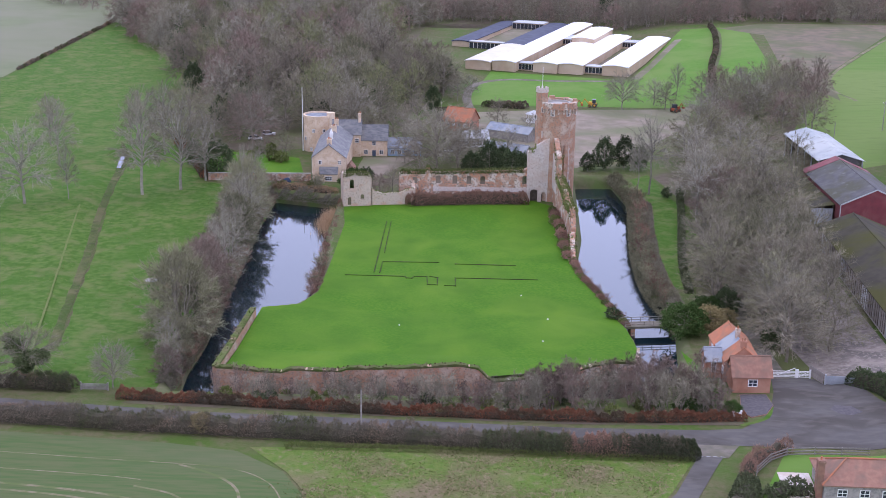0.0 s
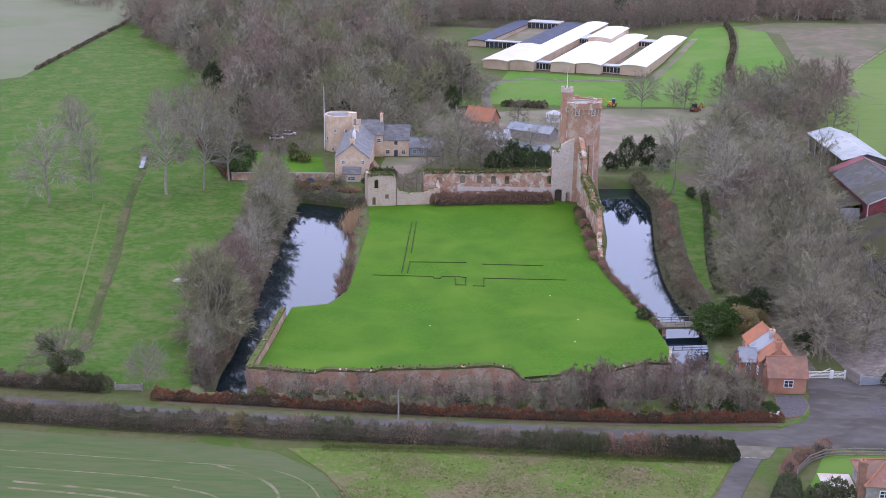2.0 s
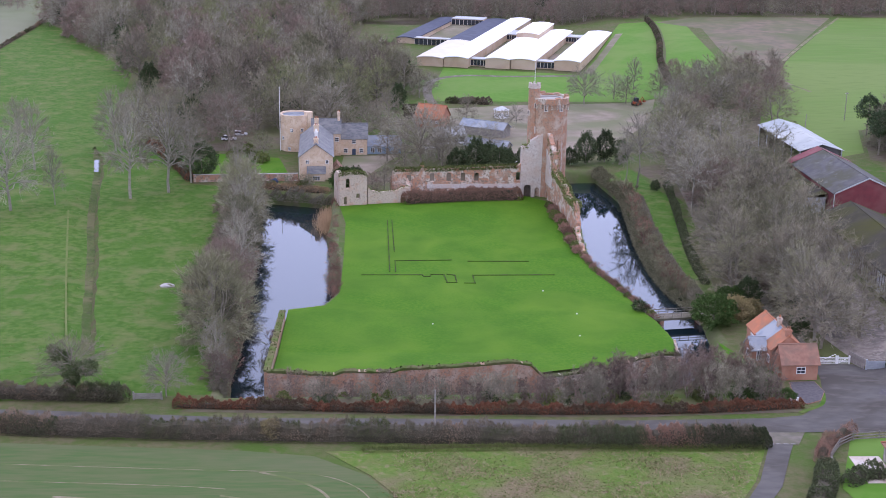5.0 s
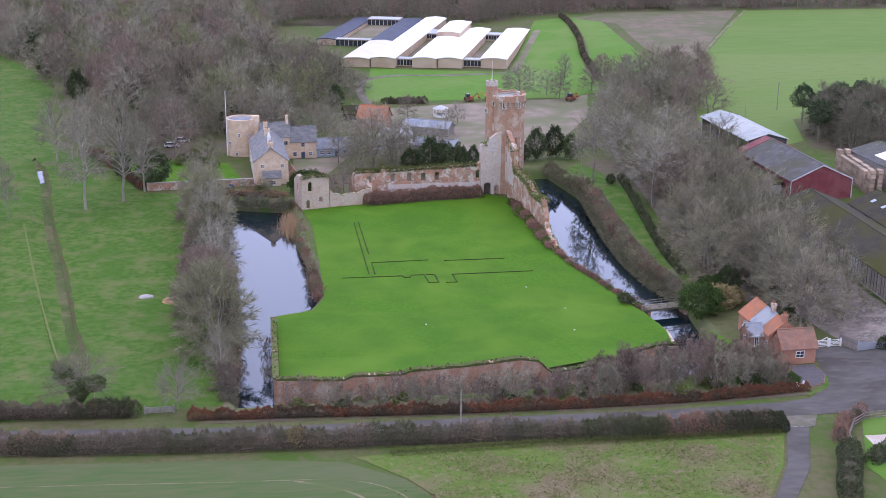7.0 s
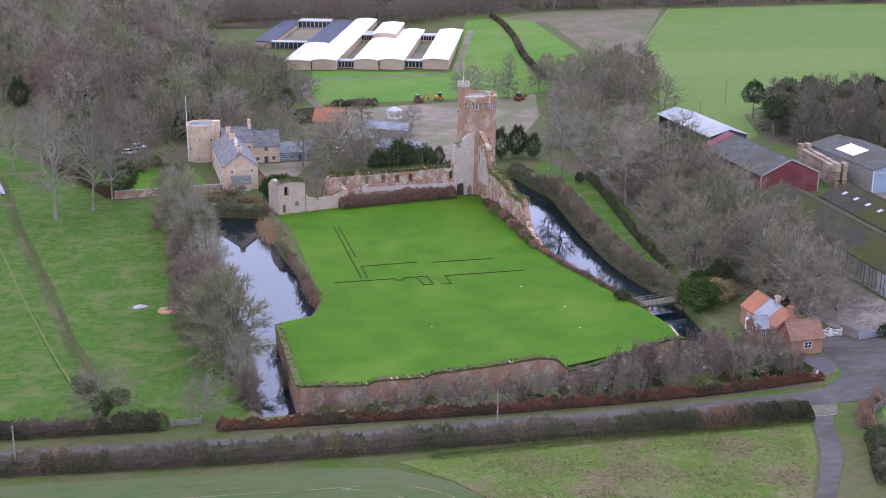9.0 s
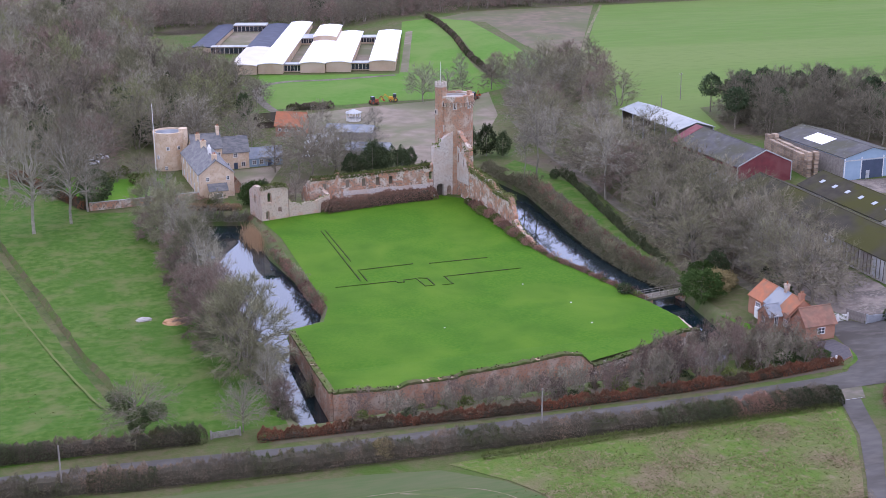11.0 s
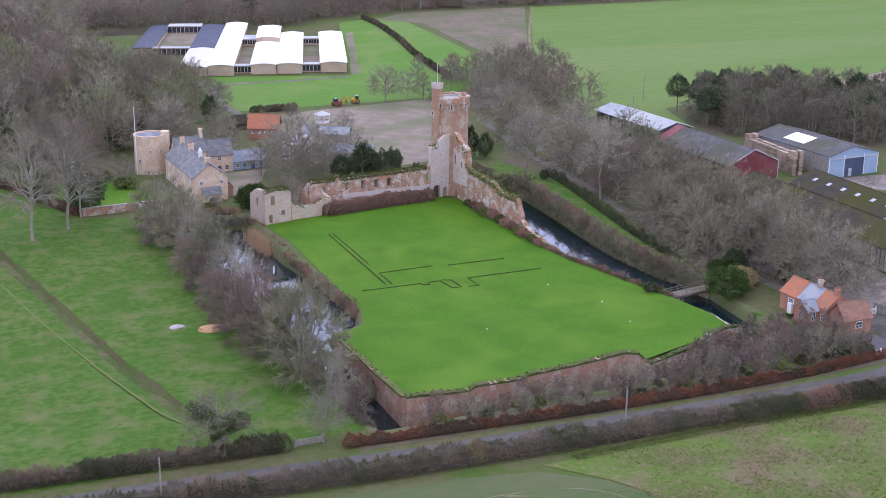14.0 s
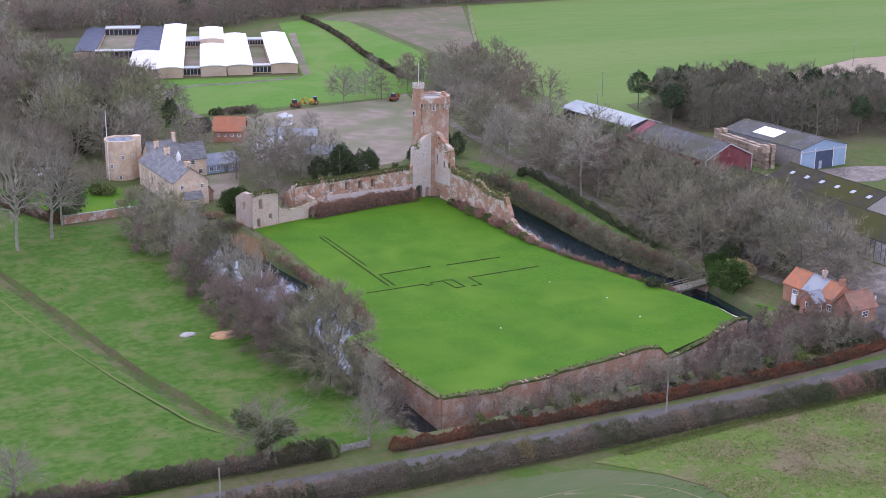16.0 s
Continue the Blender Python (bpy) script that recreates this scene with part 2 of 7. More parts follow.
M_CUTBANK = mat("ditch_cut_bank", (0.115, 0.1, 0.05), (0.08, 0.085, 0.034), 1.4, c=(0.075, 0.115, 0.025), big=0.25, bump=0.3, detail=11)
M_BEECH = mat("copper_beech_leaves", (0.34, 0.15, 0.085), (0.22, 0.11, 0.066), 0.6, island=0.5, c=(0.145, 0.11, 0.07), big=0.22, clo=0.45, chi=0.6)
M_REED = mat("dry_reeds", (0.42, 0.3, 0.18), (0.36, 0.25, 0.15), 0.8, island=0.4)
M_WEED = mat("dead_weed_stems", (0.27, 0.21, 0.13), (0.19, 0.155, 0.095), 0.8, island=0.4)
M_SHRUB = mat("brown_shrub", (0.29, 0.175, 0.128), (0.2, 0.128, 0.092), 0.8, island=0.5)
M_HEDGE = mat("field_hedge_twigs", (0.2, 0.165, 0.118), (0.125, 0.108, 0.076), 0.7, island=0.4, c=(0.075, 0.09, 0.034), big=0.16, clo=0.48, chi=0.62, d=(0.26, 0.19, 0.13), dscale=0.12, dlo=0.56, dhi=0.64)
# inner shade of the hedges put into the dark colour of their bodies
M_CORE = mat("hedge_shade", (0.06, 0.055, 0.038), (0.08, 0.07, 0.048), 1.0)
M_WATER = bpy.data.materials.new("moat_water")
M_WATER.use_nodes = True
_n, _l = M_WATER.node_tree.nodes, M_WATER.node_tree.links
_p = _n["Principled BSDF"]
# blue leaned into base and specular tint, standing in for a bluer sky reflection
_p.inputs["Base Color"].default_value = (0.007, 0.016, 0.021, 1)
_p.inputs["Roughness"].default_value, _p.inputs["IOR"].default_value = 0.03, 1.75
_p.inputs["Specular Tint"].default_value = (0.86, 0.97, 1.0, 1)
_t, _b = _n.new("ShaderNodeTexNoise"), _n.new("ShaderNodeBump")
_t.inputs["Scale"].default_value = 1.2
_b.inputs["Strength"].default_value, _b.inputs["Distance"].default_value = 0.08, 0.05
_l.new(_t.outputs["Fac"], _b.inputs["Height"])
_l.new(_b.outputs[0], _p.inputs["Normal"])


# ---- helpers of the build ----
KY = [-100, 195, 207, 230, 255, 308, 420, 560, 800, 3000]
KZ = [1.4, 1.4, 0.3, -0.5, -0.5, 0.9, 0.9, 2.5, 4.0, 8.0]
KX = [62, 80, 100, 130]
KH = [0, 2.5, 4.0, 4.5]
WATER_Z = -2.2


def land(x, y):
    """Height of the open ground."""
    return float(np.interp(y, KY, KZ) + np.interp(x, KX, KH))


def box(bm, x0, x1, y0, y1, z0, z1, m=None):
    r = bmesh.ops.create_cube(bm, size=1.0, matrix=Matrix.LocRotScale(((x0 + x1) / 2, (y0 + y1) / 2, (z0 + z1) / 2), None, (x1 - x0, y1 - y0, z1 - z0)))
    if m is not None:
        bmesh.ops.transform(bm, matrix=m, verts=r["verts"])
    return r["verts"]


def solid(bm, pts, faces, m=None):
    vs = [bm.verts.new(m @ Vector(p) if m is not None else p) for p in pts]
    for f in faces:
        bm.faces.new([vs[i] for i in f])
    return vs


def prism(bm, outline, a, b, axis="z"):
    """Extrudes a 2D outline from a to b along z, or, as a section in (x, z), along y."""
    n = len(outline)
    if axis == "z":
        pts = [(x, y, a) for x, y in outline] + [(x, y, b) for x, y in outline]
    else:
        pts = [(x, a, z) for x, z in outline] + [(x, b, z) for x, z in outline]
    faces = [tuple(range(n))[::-1], tuple(range(n, 2 * n))] + [(i, (i + 1) % n, n + (i + 1) % n, n + i) for i in range(n)]
    solid(bm, pts, faces)


def tube(bm, p, q, r0, r1, n=6):
    p, q = Vector(p), Vector(q)
    rot = (q - p).to_track_quat("Z", "Y").to_matrix()
    ring = [rot @ Vector((math.cos(2 * math.pi * i / n), math.sin(2 * math.pi * i / n), 0)) for i in range(n)]
    vs = [bm.verts.new(p + v * r0) for v in ring] + [bm.verts.new(q + v * r1) for v in ring]
    for i in range(n):
        bm.faces.new((vs[i], vs[(i + 1) % n], vs[n + (i + 1) % n], vs[n + i]))
    bm.faces.new(vs[:n][::-1])
    bm.faces.new(vs[n:])


def mesh_of(name, bm, material):
    bmesh.ops.recalc_face_normals(bm, faces=bm.faces)
    me = bpy.data.meshes.new(name)
    bm.to_mesh(me)
    bm.free()
    me.materials.append(material)
    return me


def part(name, bm, material, parent=None, label="", m=None):
    ob = new(name, mesh_of(name, bm, material))
    if parent is not None:
        ob.parent = parent
    if m is not None:
        ob.matrix_basis = m
    if label:
        tagged(ob, label)
    return ob


def thing(name, label, category, x=0.0, y=0.0, z=None, rz=0.0, group=""):
    ob = new(name)
    ob.matrix_basis = pose(x, y, land(x, y) if z is None else z, 0, 0, rz)
    ob.empty_display_size = 0.5
    return tagged(ob, label, category, group)


def shards(name, centres, dirs, width, length, material, parent=None, leaf=False):
    """A mesh of thin blades: one triangle from each centre along its direction, or a leaf clump of two."""
    c, d = np.asarray(centres, float), np.asarray(dirs, float)
    n = len(c)
    rnd = np.random.standard_normal((n, 3))
    side = np.cross(d, rnd)
    side /= np.linalg.norm(side, axis=1, keepdims=True) + 1e-9
    w = np.broadcast_to(np.asarray(width, float), (n,))[:, None]
    ln = np.broadcast_to(np.asarray(length, float), (n,))[:, None]
    if leaf:
        v = np.stack([c - side * w, c + d * ln, c + side * w, c - d * ln * 0.4], 1).reshape(-1, 3)
        f = np.arange(4 * n).reshape(-1, 4)
    else:
        v = np.stack([c - side * w / 2, c + side * w / 2, c + d * ln], 1).reshape(-1, 3)
        f = np.arange(3 * n).reshape(-1, 3)
    me = bpy.data.meshes.new(name)
    me.from_pydata(v.tolist(), [], f.tolist())
    me.materials.append(material)
    ob = new(name, me)
    if parent is not None:
        ob.parent = parent
    return ob


def unit(v):
    v = np.asarray(v, float)
    return v / (np.linalg.norm(v, axis=-1, keepdims=True) + 1e-9)


# ---- ground ----
MOAT = [(-48, 311), (-31, 306), (-30.4, 278), (-27.5, 255), (-27.3, 240), (-29.5, 233.5), (-35.6, 231), (-35.9, 224), (-35.5, 193.4), (8, 196.1), (31.9, 205.8),
        (33.6, 214), (32.6, 224), (28.5, 243), (24.2, 263), (26.2, 285), (26.5, 332), (37, 333), (40.5, 310), (38.3, 272), (38.8, 248), (42.2, 236), (40.5, 212), (37, 198), (28, 189.5), (-42, 186),
        (-43.2, 200), (-43, 214), (-45, 250), (-47.5, 285)]


def moat_distance(x, y):
    """Metres inside the moat's edge (minus: outside), for arrays."""
    p = np.array(MOAT, float)
    q = np.roll(p, -1, 0)
    best = np.full(x.shape, 1e9)
    inside = np.zeros(x.shape, bool)
    for (ax, ay), (bx, by) in zip(p, q):
        ex, ey = bx - ax, by - ay
        t = np.clip(((x - ax) * ex + (y - ay) * ey) / (ex * ex + ey * ey), 0, 1)
        best = np.minimum(best, np.hypot(x - ax - t * ex, y - ay - t * ey))
        hit = (ay > y) != (by > y)
        if ey:
            inside ^= hit & (x < ex * (y - ay) / ey + ax)
    return np.where(inside, best, -best)


DITCH = [(-66.2, 199), (-67.5, 207), (-72, 228), (-79, 263), (-85.2, 292), (-92.8, 334), (-98, 354)]
gx = np.unique(np.concatenate([np.linspace(-1800, -200, 9), np.linspace(-190, -60, 14), np.arange(-56, 48.1, 0.8), np.linspace(50, 140, 19), np.linspace(160, 400, 9), np.linspace(500, 1800, 7), KX]))
gy = np.unique(np.concatenate([np.linspace(-300, 160, 8), np.linspace(165, 182, 5), np.arange(183, 336.1, 0.8), np.linspace(340, 420, 9), np.linspace(440, 800, 19), np.linspace(900, 3000, 8), KY]))
GX, GY = np.meshgrid(gx, gy)
GZ = np.interp(GY, KY, KZ) + np.interp(GX, KX, KH)
md = moat_distance(GX, GY)
GZ = np.where(md > -0.4, GZ + (-3.9 - GZ) * np.clip((md + 0.4) / 1.6, 0, 1), GZ)
dx = np.abs(GX - np.interp(GY, [q[1] for q in DITCH], [q[0] for q in DITCH]))
GZ = np.where((dx < 17) & (GY > 200) & (GY < 352), GZ - 1.3, GZ)  # room for the ditch under the pasture's sheets
nx, ny = len(gx), len(gy)
idx = np.arange(nx * ny).reshape(ny, nx)
me = bpy.data.meshes.new("ground")
me.from_pydata(np.stack([GX, GY, GZ], -1).reshape(-1, 3).tolist(), [], np.stack([idx[:-1, :-1], idx[:-1, 1:], idx[1:, 1:], idx[1:, :-1]], -1).reshape(-1, 4).tolist())
me.materials.append(M_GROUND)
me.materials.append(M_SOIL)
near_water = (md[:-1, :-1] > -1.2) | (md[1:, 1:] > -1.2)
me.polygons.foreach_set("material_index", near_water.astype(np.int32).ravel())
me.polygons.foreach_set("use_smooth", np.ones(near_water.size, bool))
tagged(new("ground", me), "rough winter grassland around the castle", "ground", kind="structure")

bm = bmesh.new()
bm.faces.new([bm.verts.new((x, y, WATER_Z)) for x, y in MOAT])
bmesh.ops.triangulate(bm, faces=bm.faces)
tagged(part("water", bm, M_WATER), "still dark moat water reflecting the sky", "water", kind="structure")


def patch(name, outline, material, dz=0.04, label="", category="ground", kind="structure"):
    """A sheet that follows the land within an outline."""
    bm = bmesh.new()
    bm.faces.new([bm.verts.new((x, y, 0)) for x, y in outline])
    bmesh.ops.triangulate(bm, faces=bm.faces)
    for k in KY[1:-1]:
        bmesh.ops.bisect_plane(bm, geom=bm.verts[:] + bm.edges[:] + bm.faces[:], plane_co=(0, k, 0), plane_no=(0, 1, 0))
    for k in KX:
        bmesh.ops.bisect_plane(bm, geom=bm.verts[:] + bm.edges[:] + bm.faces[:], plane_co=(k, 0, 0), plane_no=(1, 0, 0))
    for v in bm.verts:
        v.co.z = land(v.co.x, v.co.y) + dz
    me = mesh_of(name, bm, material)
    for p in me.polygons:
        if p.normal.z < 0:
            p.flip()
    return tagged(new(name, me), label, category, kind=kind)


def curve_pts(pts, n=8):
    """A smooth line through points."""
    out = []
    p = [Vector(q).to_2d() for q in pts]
    for i in range(len(p) - 1):
        a, b, c, d = p[max(i - 1, 0)], p[i], p[i + 1], p[min(i + 2, len(p) - 1)]
        for j in range(n):
            t = j / n
            out.append(0.5 * ((2 * b) + (c - a) * t + (2 * a - 5 * b + 4 * c - d) * t * t + (3 * b - a - 3 * c + d) * t ** 3))
    return out + [p[-1]]


def band(pts, w, n=8):
    """Outline of a strip of width w along a smooth line."""
    c = curve_pts(pts, n)
    left, right = [], []
    for i, p in enumerate(c):
        d = (c[min(i + 1, len(c) - 1)] - c[max(i - 1, 0)]).normalized()
        s = Vector((-d.y, d.x)) * w / 2
        left.append(tuple(p + s))
        right.append(tuple(p - s))
    return left + right[::-1]


LAWN = [(-35.4, 193.2), (8, 196), (31.8, 205.2), (33.0, 214), (32.0, 223.5), (28.0, 242.5), (23.6, 262.5), (21.5, 285), (20.5, 303), (15, 307.5), (-12, 301.5), (-29, 299), (-27, 285), (-26.6, 265), (-26.4, 240), (-28.8, 232.5), (-35.6, 230.2)]
patch("lawn", LAWN, M_LAWN, 0.05, "bright green mown castle lawn", "lawn")
def ragged(pts, w, seed, share=0.45, n=24):
    """A strip whose edges wander."""
    r = random.Random(seed)
    out = band(pts, w, n)
    k = len(out) // 2
    mid = [((out[i][0] + out[-1 - i][0]) / 2, (out[i][1] + out[-1 - i][1]) / 2) for i in range(k)]
    mid = mid + mid[::-1]
    f = [1 + r.uniform(-share, share) for _ in out]
    return [(c[0] + (p[0] - c[0]) * q, c[1] + (p[1] - c[1]) * q) for p, c, q in zip(out, mid, f)]


ditch_line = curve_pts(DITCH, 10)
rd = random.Random(61)
ditch_rows = []
for i, q in enumerate(ditch_line):
    fade = min(1.0, i / 8, (len(ditch_line) - 1 - i) / 6)
    r_ = [rd.uniform(-0.28, 0.28) for _ in range(4)]
    ditch_rows.append([(q.x + u * (0.15 + 0.85 * fade), q.y + 0.22 * u, z * fade) for u, z in ((-4.6 + r_[0], 0.03), (-1.0 + r_[1] * 0.5, -0.62), (0.6 + r_[2] * 0.5, -0.78), (1.35 + r_[3], 0.03))])
for name, a, b, m_, lab in (("ditch_slope", 0, 1, M_PASTURE, "grassy slope down into the ditch"), ("ditch", 1, 2, M_DITCH, "shallow drainage ditch grown with sedge"), ("ditch_bank", 2, 3, M_CUTBANK, "steep brown cut bank of the ditch")):
    bm = bmesh.new()
    vs = [[bm.verts.new((x, y, land(x, y) + z)) for x, y, z in row[a:b + 1]] for row in ditch_rows]
    for p, q in zip(vs, vs[1:]):
        for k in range(b - a):
            bm.faces.new((p[k], p[k + 1], q[k + 1], q[k]))
    tagged(part(name, bm, m_), lab, "ditch", kind="structure")
west_edge, east_edge = [row[0][:2] for row in ditch_rows], [row[3][:2] for row in ditch_rows]
tip = (-98.6, 357.5)
patch("pasture", [(-44, 187), (-44.5, 214), (-47, 250), (-50, 312), (-66, 317), (-79, 348), (-100, 380), tip] + east_edge[::-1] + [(-65.9, 196), (-65.5, 185)], M_PASTURE, 0.03, "green sheep pasture beside the moat", "field")
patch("pasture", [(-65.5, 185), (-65.9, 196)] + west_edge + [tip, (-100, 380), (-110, 470), (-171, 596), (-170, 450), (-260, 300), (-260, 186), (-75, 184.5)], M_PASTURE, 0.03, "sheep pasture with pale tussocks beyond the ditch", "field")
patch("ditch_path", ragged([(-64.4, 191), (-69.2, 202), (-72.5, 214), (-77.6, 235), (-84.8, 266), (-91.0, 294)], 0.4, 7, 0.3, 8), M_SHEEP, 0.07, "trodden sheep path beside the ditch", "path")
patch("bare_field", [(-171, 455), (-174, 600), (-192, 690), (-600, 760), (-700, 300), (-300, 330)], M_BARE, 0.05, "sandy drilled field beyond the hedge", "field")
patch("crop_field", [(-300, 168), (-77, 170.5), (-54, 168.8), (-37, 167.5), (-27, 165.8), (-19.5, 160), (-16, 154), (-12, 140), (-10, 90), (-300, 60)], M_CROP, 0.05, "young winter wheat field", "field")
patch("weedy_field", [(-25.5, 167.2), (0, 168.6), (37, 168.4), (32.8, 158), (25.8, 146), (14, 127), (-8, 120), (-14, 146), (-15.4, 154), (-19, 160)], M_BRACKEN, 0.06, "weedy field margin with dead stems", "field")
patch("wheat_field", [(112, 432), (123, 470), (187, 602), (290, 605), (700, 560), (700, 380), (253, 408), (193, 385), (170, 372), (135, 369), (117, 366), (109, 338), (99, 332), (98.5, 352), (90, 358), (90, 372), (104, 420)], M_CROP2, 0.05, "green winter wheat field", "field")
patch("stubble_field", [(110, 455), (110, 500), (116, 565), (100, 585), (120, 600), (184, 603), (122, 472), (116, 425)], M_STUBBLE, 0.06, "brown stubble field", "field")
patch("ploughed_field", [(193, 384.6), (253, 407.6), (340, 402), (340, 345), (210, 338), (172, 352), (170, 371.6)], M_TRACKSOIL, 0.07, "pale ploughed strip", "field")
patch("park_lawn", [(-6, 426), (2, 488), (52, 476), (76, 560), (84, 588), (112, 588), (106, 500), (100, 450), (78, 428), (40, 427)], M_LAWN2, 0.05, "mown park lawn before the museum hall", "lawn")
patch("car_park", [(-8, 412), (20, 420), (70, 427), (62, 395), (45, 360), (28, 342), (18, 340), (14, 362), (2, 385)], M_GRAVEL, 0.06, "empty gravel car park", "car park")
patch("garden_lawn", [(-65, 320.5), (-42, 322.5), (-47, 345), (-66, 350), (-74, 345)], M_LAWN, 0.05, "small walled garden lawn", "lawn")
patch("manor_yard", [(-30.4, 325), (-23, 326.5), (-15, 349), (-29.8, 348)], M_GRAVEL, 0.06, "tan gravel yard beside the manor", "yard")
patch("bank_lawn", [(43.6, 248), (42.2, 272), (44.5, 305), (41, 330), (46, 336), (51, 304), (47, 270), (45.3, 248)], M_PASTURE, 0.04, "grass bank beside the moat", "lawn")
patch("yard", [(62, 199), (60, 215), (58, 240), (66, 275), (74, 292), (84, 292), (80, 278), (75.5, 275), (75.5, 214), (73, 199)], M_MUD, 0.07, "muddy farm yard", "yard")
patch("farm_apron", [(98, 279), (126, 275), (140, 268), (120, 262), (105, 268)], M_MUD, 0.07, "concrete apron before the barns", "yard")
patch("lodge_garden", [(40.5, 213), (43, 205), (44, 196), (41, 203)], M_LAWN, 0.05, "lodge garden grass", "lawn")
patch("bungalow_garden", [(44, 156), (50, 171), (58, 171.5), (74, 171), (74, 152), (60, 140), (46, 145)], M_LAWN2, 0.05, "bungalow garden lawn", "lawn")

patch("wood_floor", [(-66, 352), (-30, 360), (-28, 400), (-14, 420), (-12, 470), (-34, 492), (-30, 600), (-60, 640), (-172, 606), (-168, 588), (-116, 490), (-90, 398), (-86, 372)], M_LITTER, 0.045, "leaf litter under the bare wood", "ground")
patch("wood_floor", [(57, 204), (63, 206), (66, 240), (76, 290), (86, 318), (92, 362), (112, 445), (80, 452), (66, 396), (58, 350), (46, 340), (54, 300), (49.5, 262), (46, 236), (54, 232)], M_LITTER, 0.045, "leaf litter under the drive trees", "ground")
patch("wood_floor", [(108, 330), (118, 366), (160, 366), (230, 330), (230, 290), (150, 290), (128, 312)], M_LITTER, 0.045, "leaf litter under the copse", "ground")
patch("wood_floor", [(-170, 606), (-60, 598), (20, 622), (60, 598), (150, 605), (290, 610), (420, 588), (800, 560), (900, 800), (-300, 800)], M_LITTER, 0.045, "leaf litter under distant trees", "ground")
patch("ruin_floor", [(-29, 300), (-12, 303), (14, 308.5), (18, 340), (0, 362), (-24, 345), (-30, 318)], M_LITTER, 0.045, "earth and litter behind the ruined wall", "ground")
patch("verge", [(-48, 180.6), (-10, 179.2), (20, 178.6), (46, 180.4), (46, 186), (10, 185), (-42, 185.6)], M_LITTER, 0.045, "brown verge under the roadside hedge", "ground")

# roads and paths
patch("road", [(-260, 183.6), (-110, 183.0), (-70, 181.2), (-38, 178.4), (-5, 178), (20, 177.4), (40, 178.2), (45.5, 179.2), (49, 183), (51, 187), (52.5, 193), (53.5, 201), (60.3, 200.5), (61, 198.5), (66, 197.5), (68, 190), (72, 182), (95, 180), (140, 180), (140, 174.5), (72, 174), (64, 173.4), (38, 173.3), (19, 174), (-6, 174.4), (-34, 175.2), (-70, 178.0), (-110, 180.0), (-260, 180.4)], M_ASPHALT, 0.06, "narrow grey country road", "road")
patch("lane", [(37.6, 173.8), (37.2, 168), (33.4, 158), (26.4, 146), (15, 128), (17.6, 126), (29.4, 146.2), (36.0, 156.5), (40.2, 167), (43.2, 174)], M_ASPHALT, 0.075, "side lane joining the road", "road")
patch("drive", band([(55, 200), (54.5, 218), (54.5, 235), (56, 255), (54, 280), (56, 310), (58, 340), (64, 385)], 2.8), M_PATH, 0.08, "gravel drive under the trees", "road")
patch("path", band([(-2, 412), (-5, 436), (-3, 461), (8, 472), (26, 471.5), (50, 474)], 3.0), M_PATH, 0.08, "curving gravel path round the lawn", "path")
patch("farm_track", band([(82, 440), (80, 465), (90, 520), (97, 570), (97, 600)], 3.0), M_SOIL, 0.08, "dark hedged track", "path")
patch("field_track", band([(121, 425), (123, 470), (188, 603)], 1.3), M_RUT, 0.08, "pale track along the wheat field", "path")
for pts, w in (([(-34, 161.0), (-30.4, 159.4), (-27, 157.2), (-24.6, 154.2), (-23.4, 150)], 0.45), ([(-60, 154.2), (-48.4, 153.0), (-40.3, 151.5), (-34, 149.4)], 0.5), ([(-60, 152.4), (-48, 151.2), (-38, 149)], 0.45),
               ([(-110, 166.4), (-70, 163.6), (-44, 161.8), (-28, 160.6), (-21, 156.8), (-17.6, 150)], 0.22), ([(-110, 161.4), (-70, 158.8), (-46, 157.2), (-38, 156.2)], 0.22), ([(-38.5, 154.4), (-33.4, 152.8), (-30.6, 150.6)], 0.4)):
    patch("wheel_rut", band(pts, w), M_RUT, 0.07, "pale tractor wheel track in the wheat", "track")
patch("lane_mouth", [(38.2, 173.2), (37.9, 169.6), (42.0, 169.2), (44.0, 173.2)], M_PATH, 0.085, "worn pale concrete at the lane mouth", "road")
patch("path_verge", band([(45.4, 180.2), (49.6, 183.2), (51.2, 187.6)], 0.7), M_PASTURE, 0.08, "strip of verge grass beside the bed", "ground")
for k in range(4):
    patch("stop_line", band([(37.7 + 1.05 * k, 169.45), (38.4 + 1.05 * k, 169.35)], 0.1), M_ZINC, 0.1, "worn white stop line dash", "road marking")
patch("puddle", [(60.0, 187.5), (61.2, 189.2), (63.4, 188.4), (64.6, 186.0), (62.8, 185.2), (61.0, 186.0)], M_BED, 0.072, "dark broken patch in the asphalt", "road")


# ---- castle ruin ----
def hexa(bm, ua, ub, y0, y1, ba, bb, ta, tb):
    solid(bm, [(ua, y0, ba), (ub, y0, bb), (ub, y1, bb), (ua, y1, ba), (ua, y0, ta), (ub, y0, tb), (ub, y1, tb), (ua, y1, ta)],
          [(0, 3, 2, 1), (4, 5, 6, 7), (0, 1, 5, 4), (1, 2, 6, 5), (2, 3, 7, 6), (3, 0, 4, 7)])


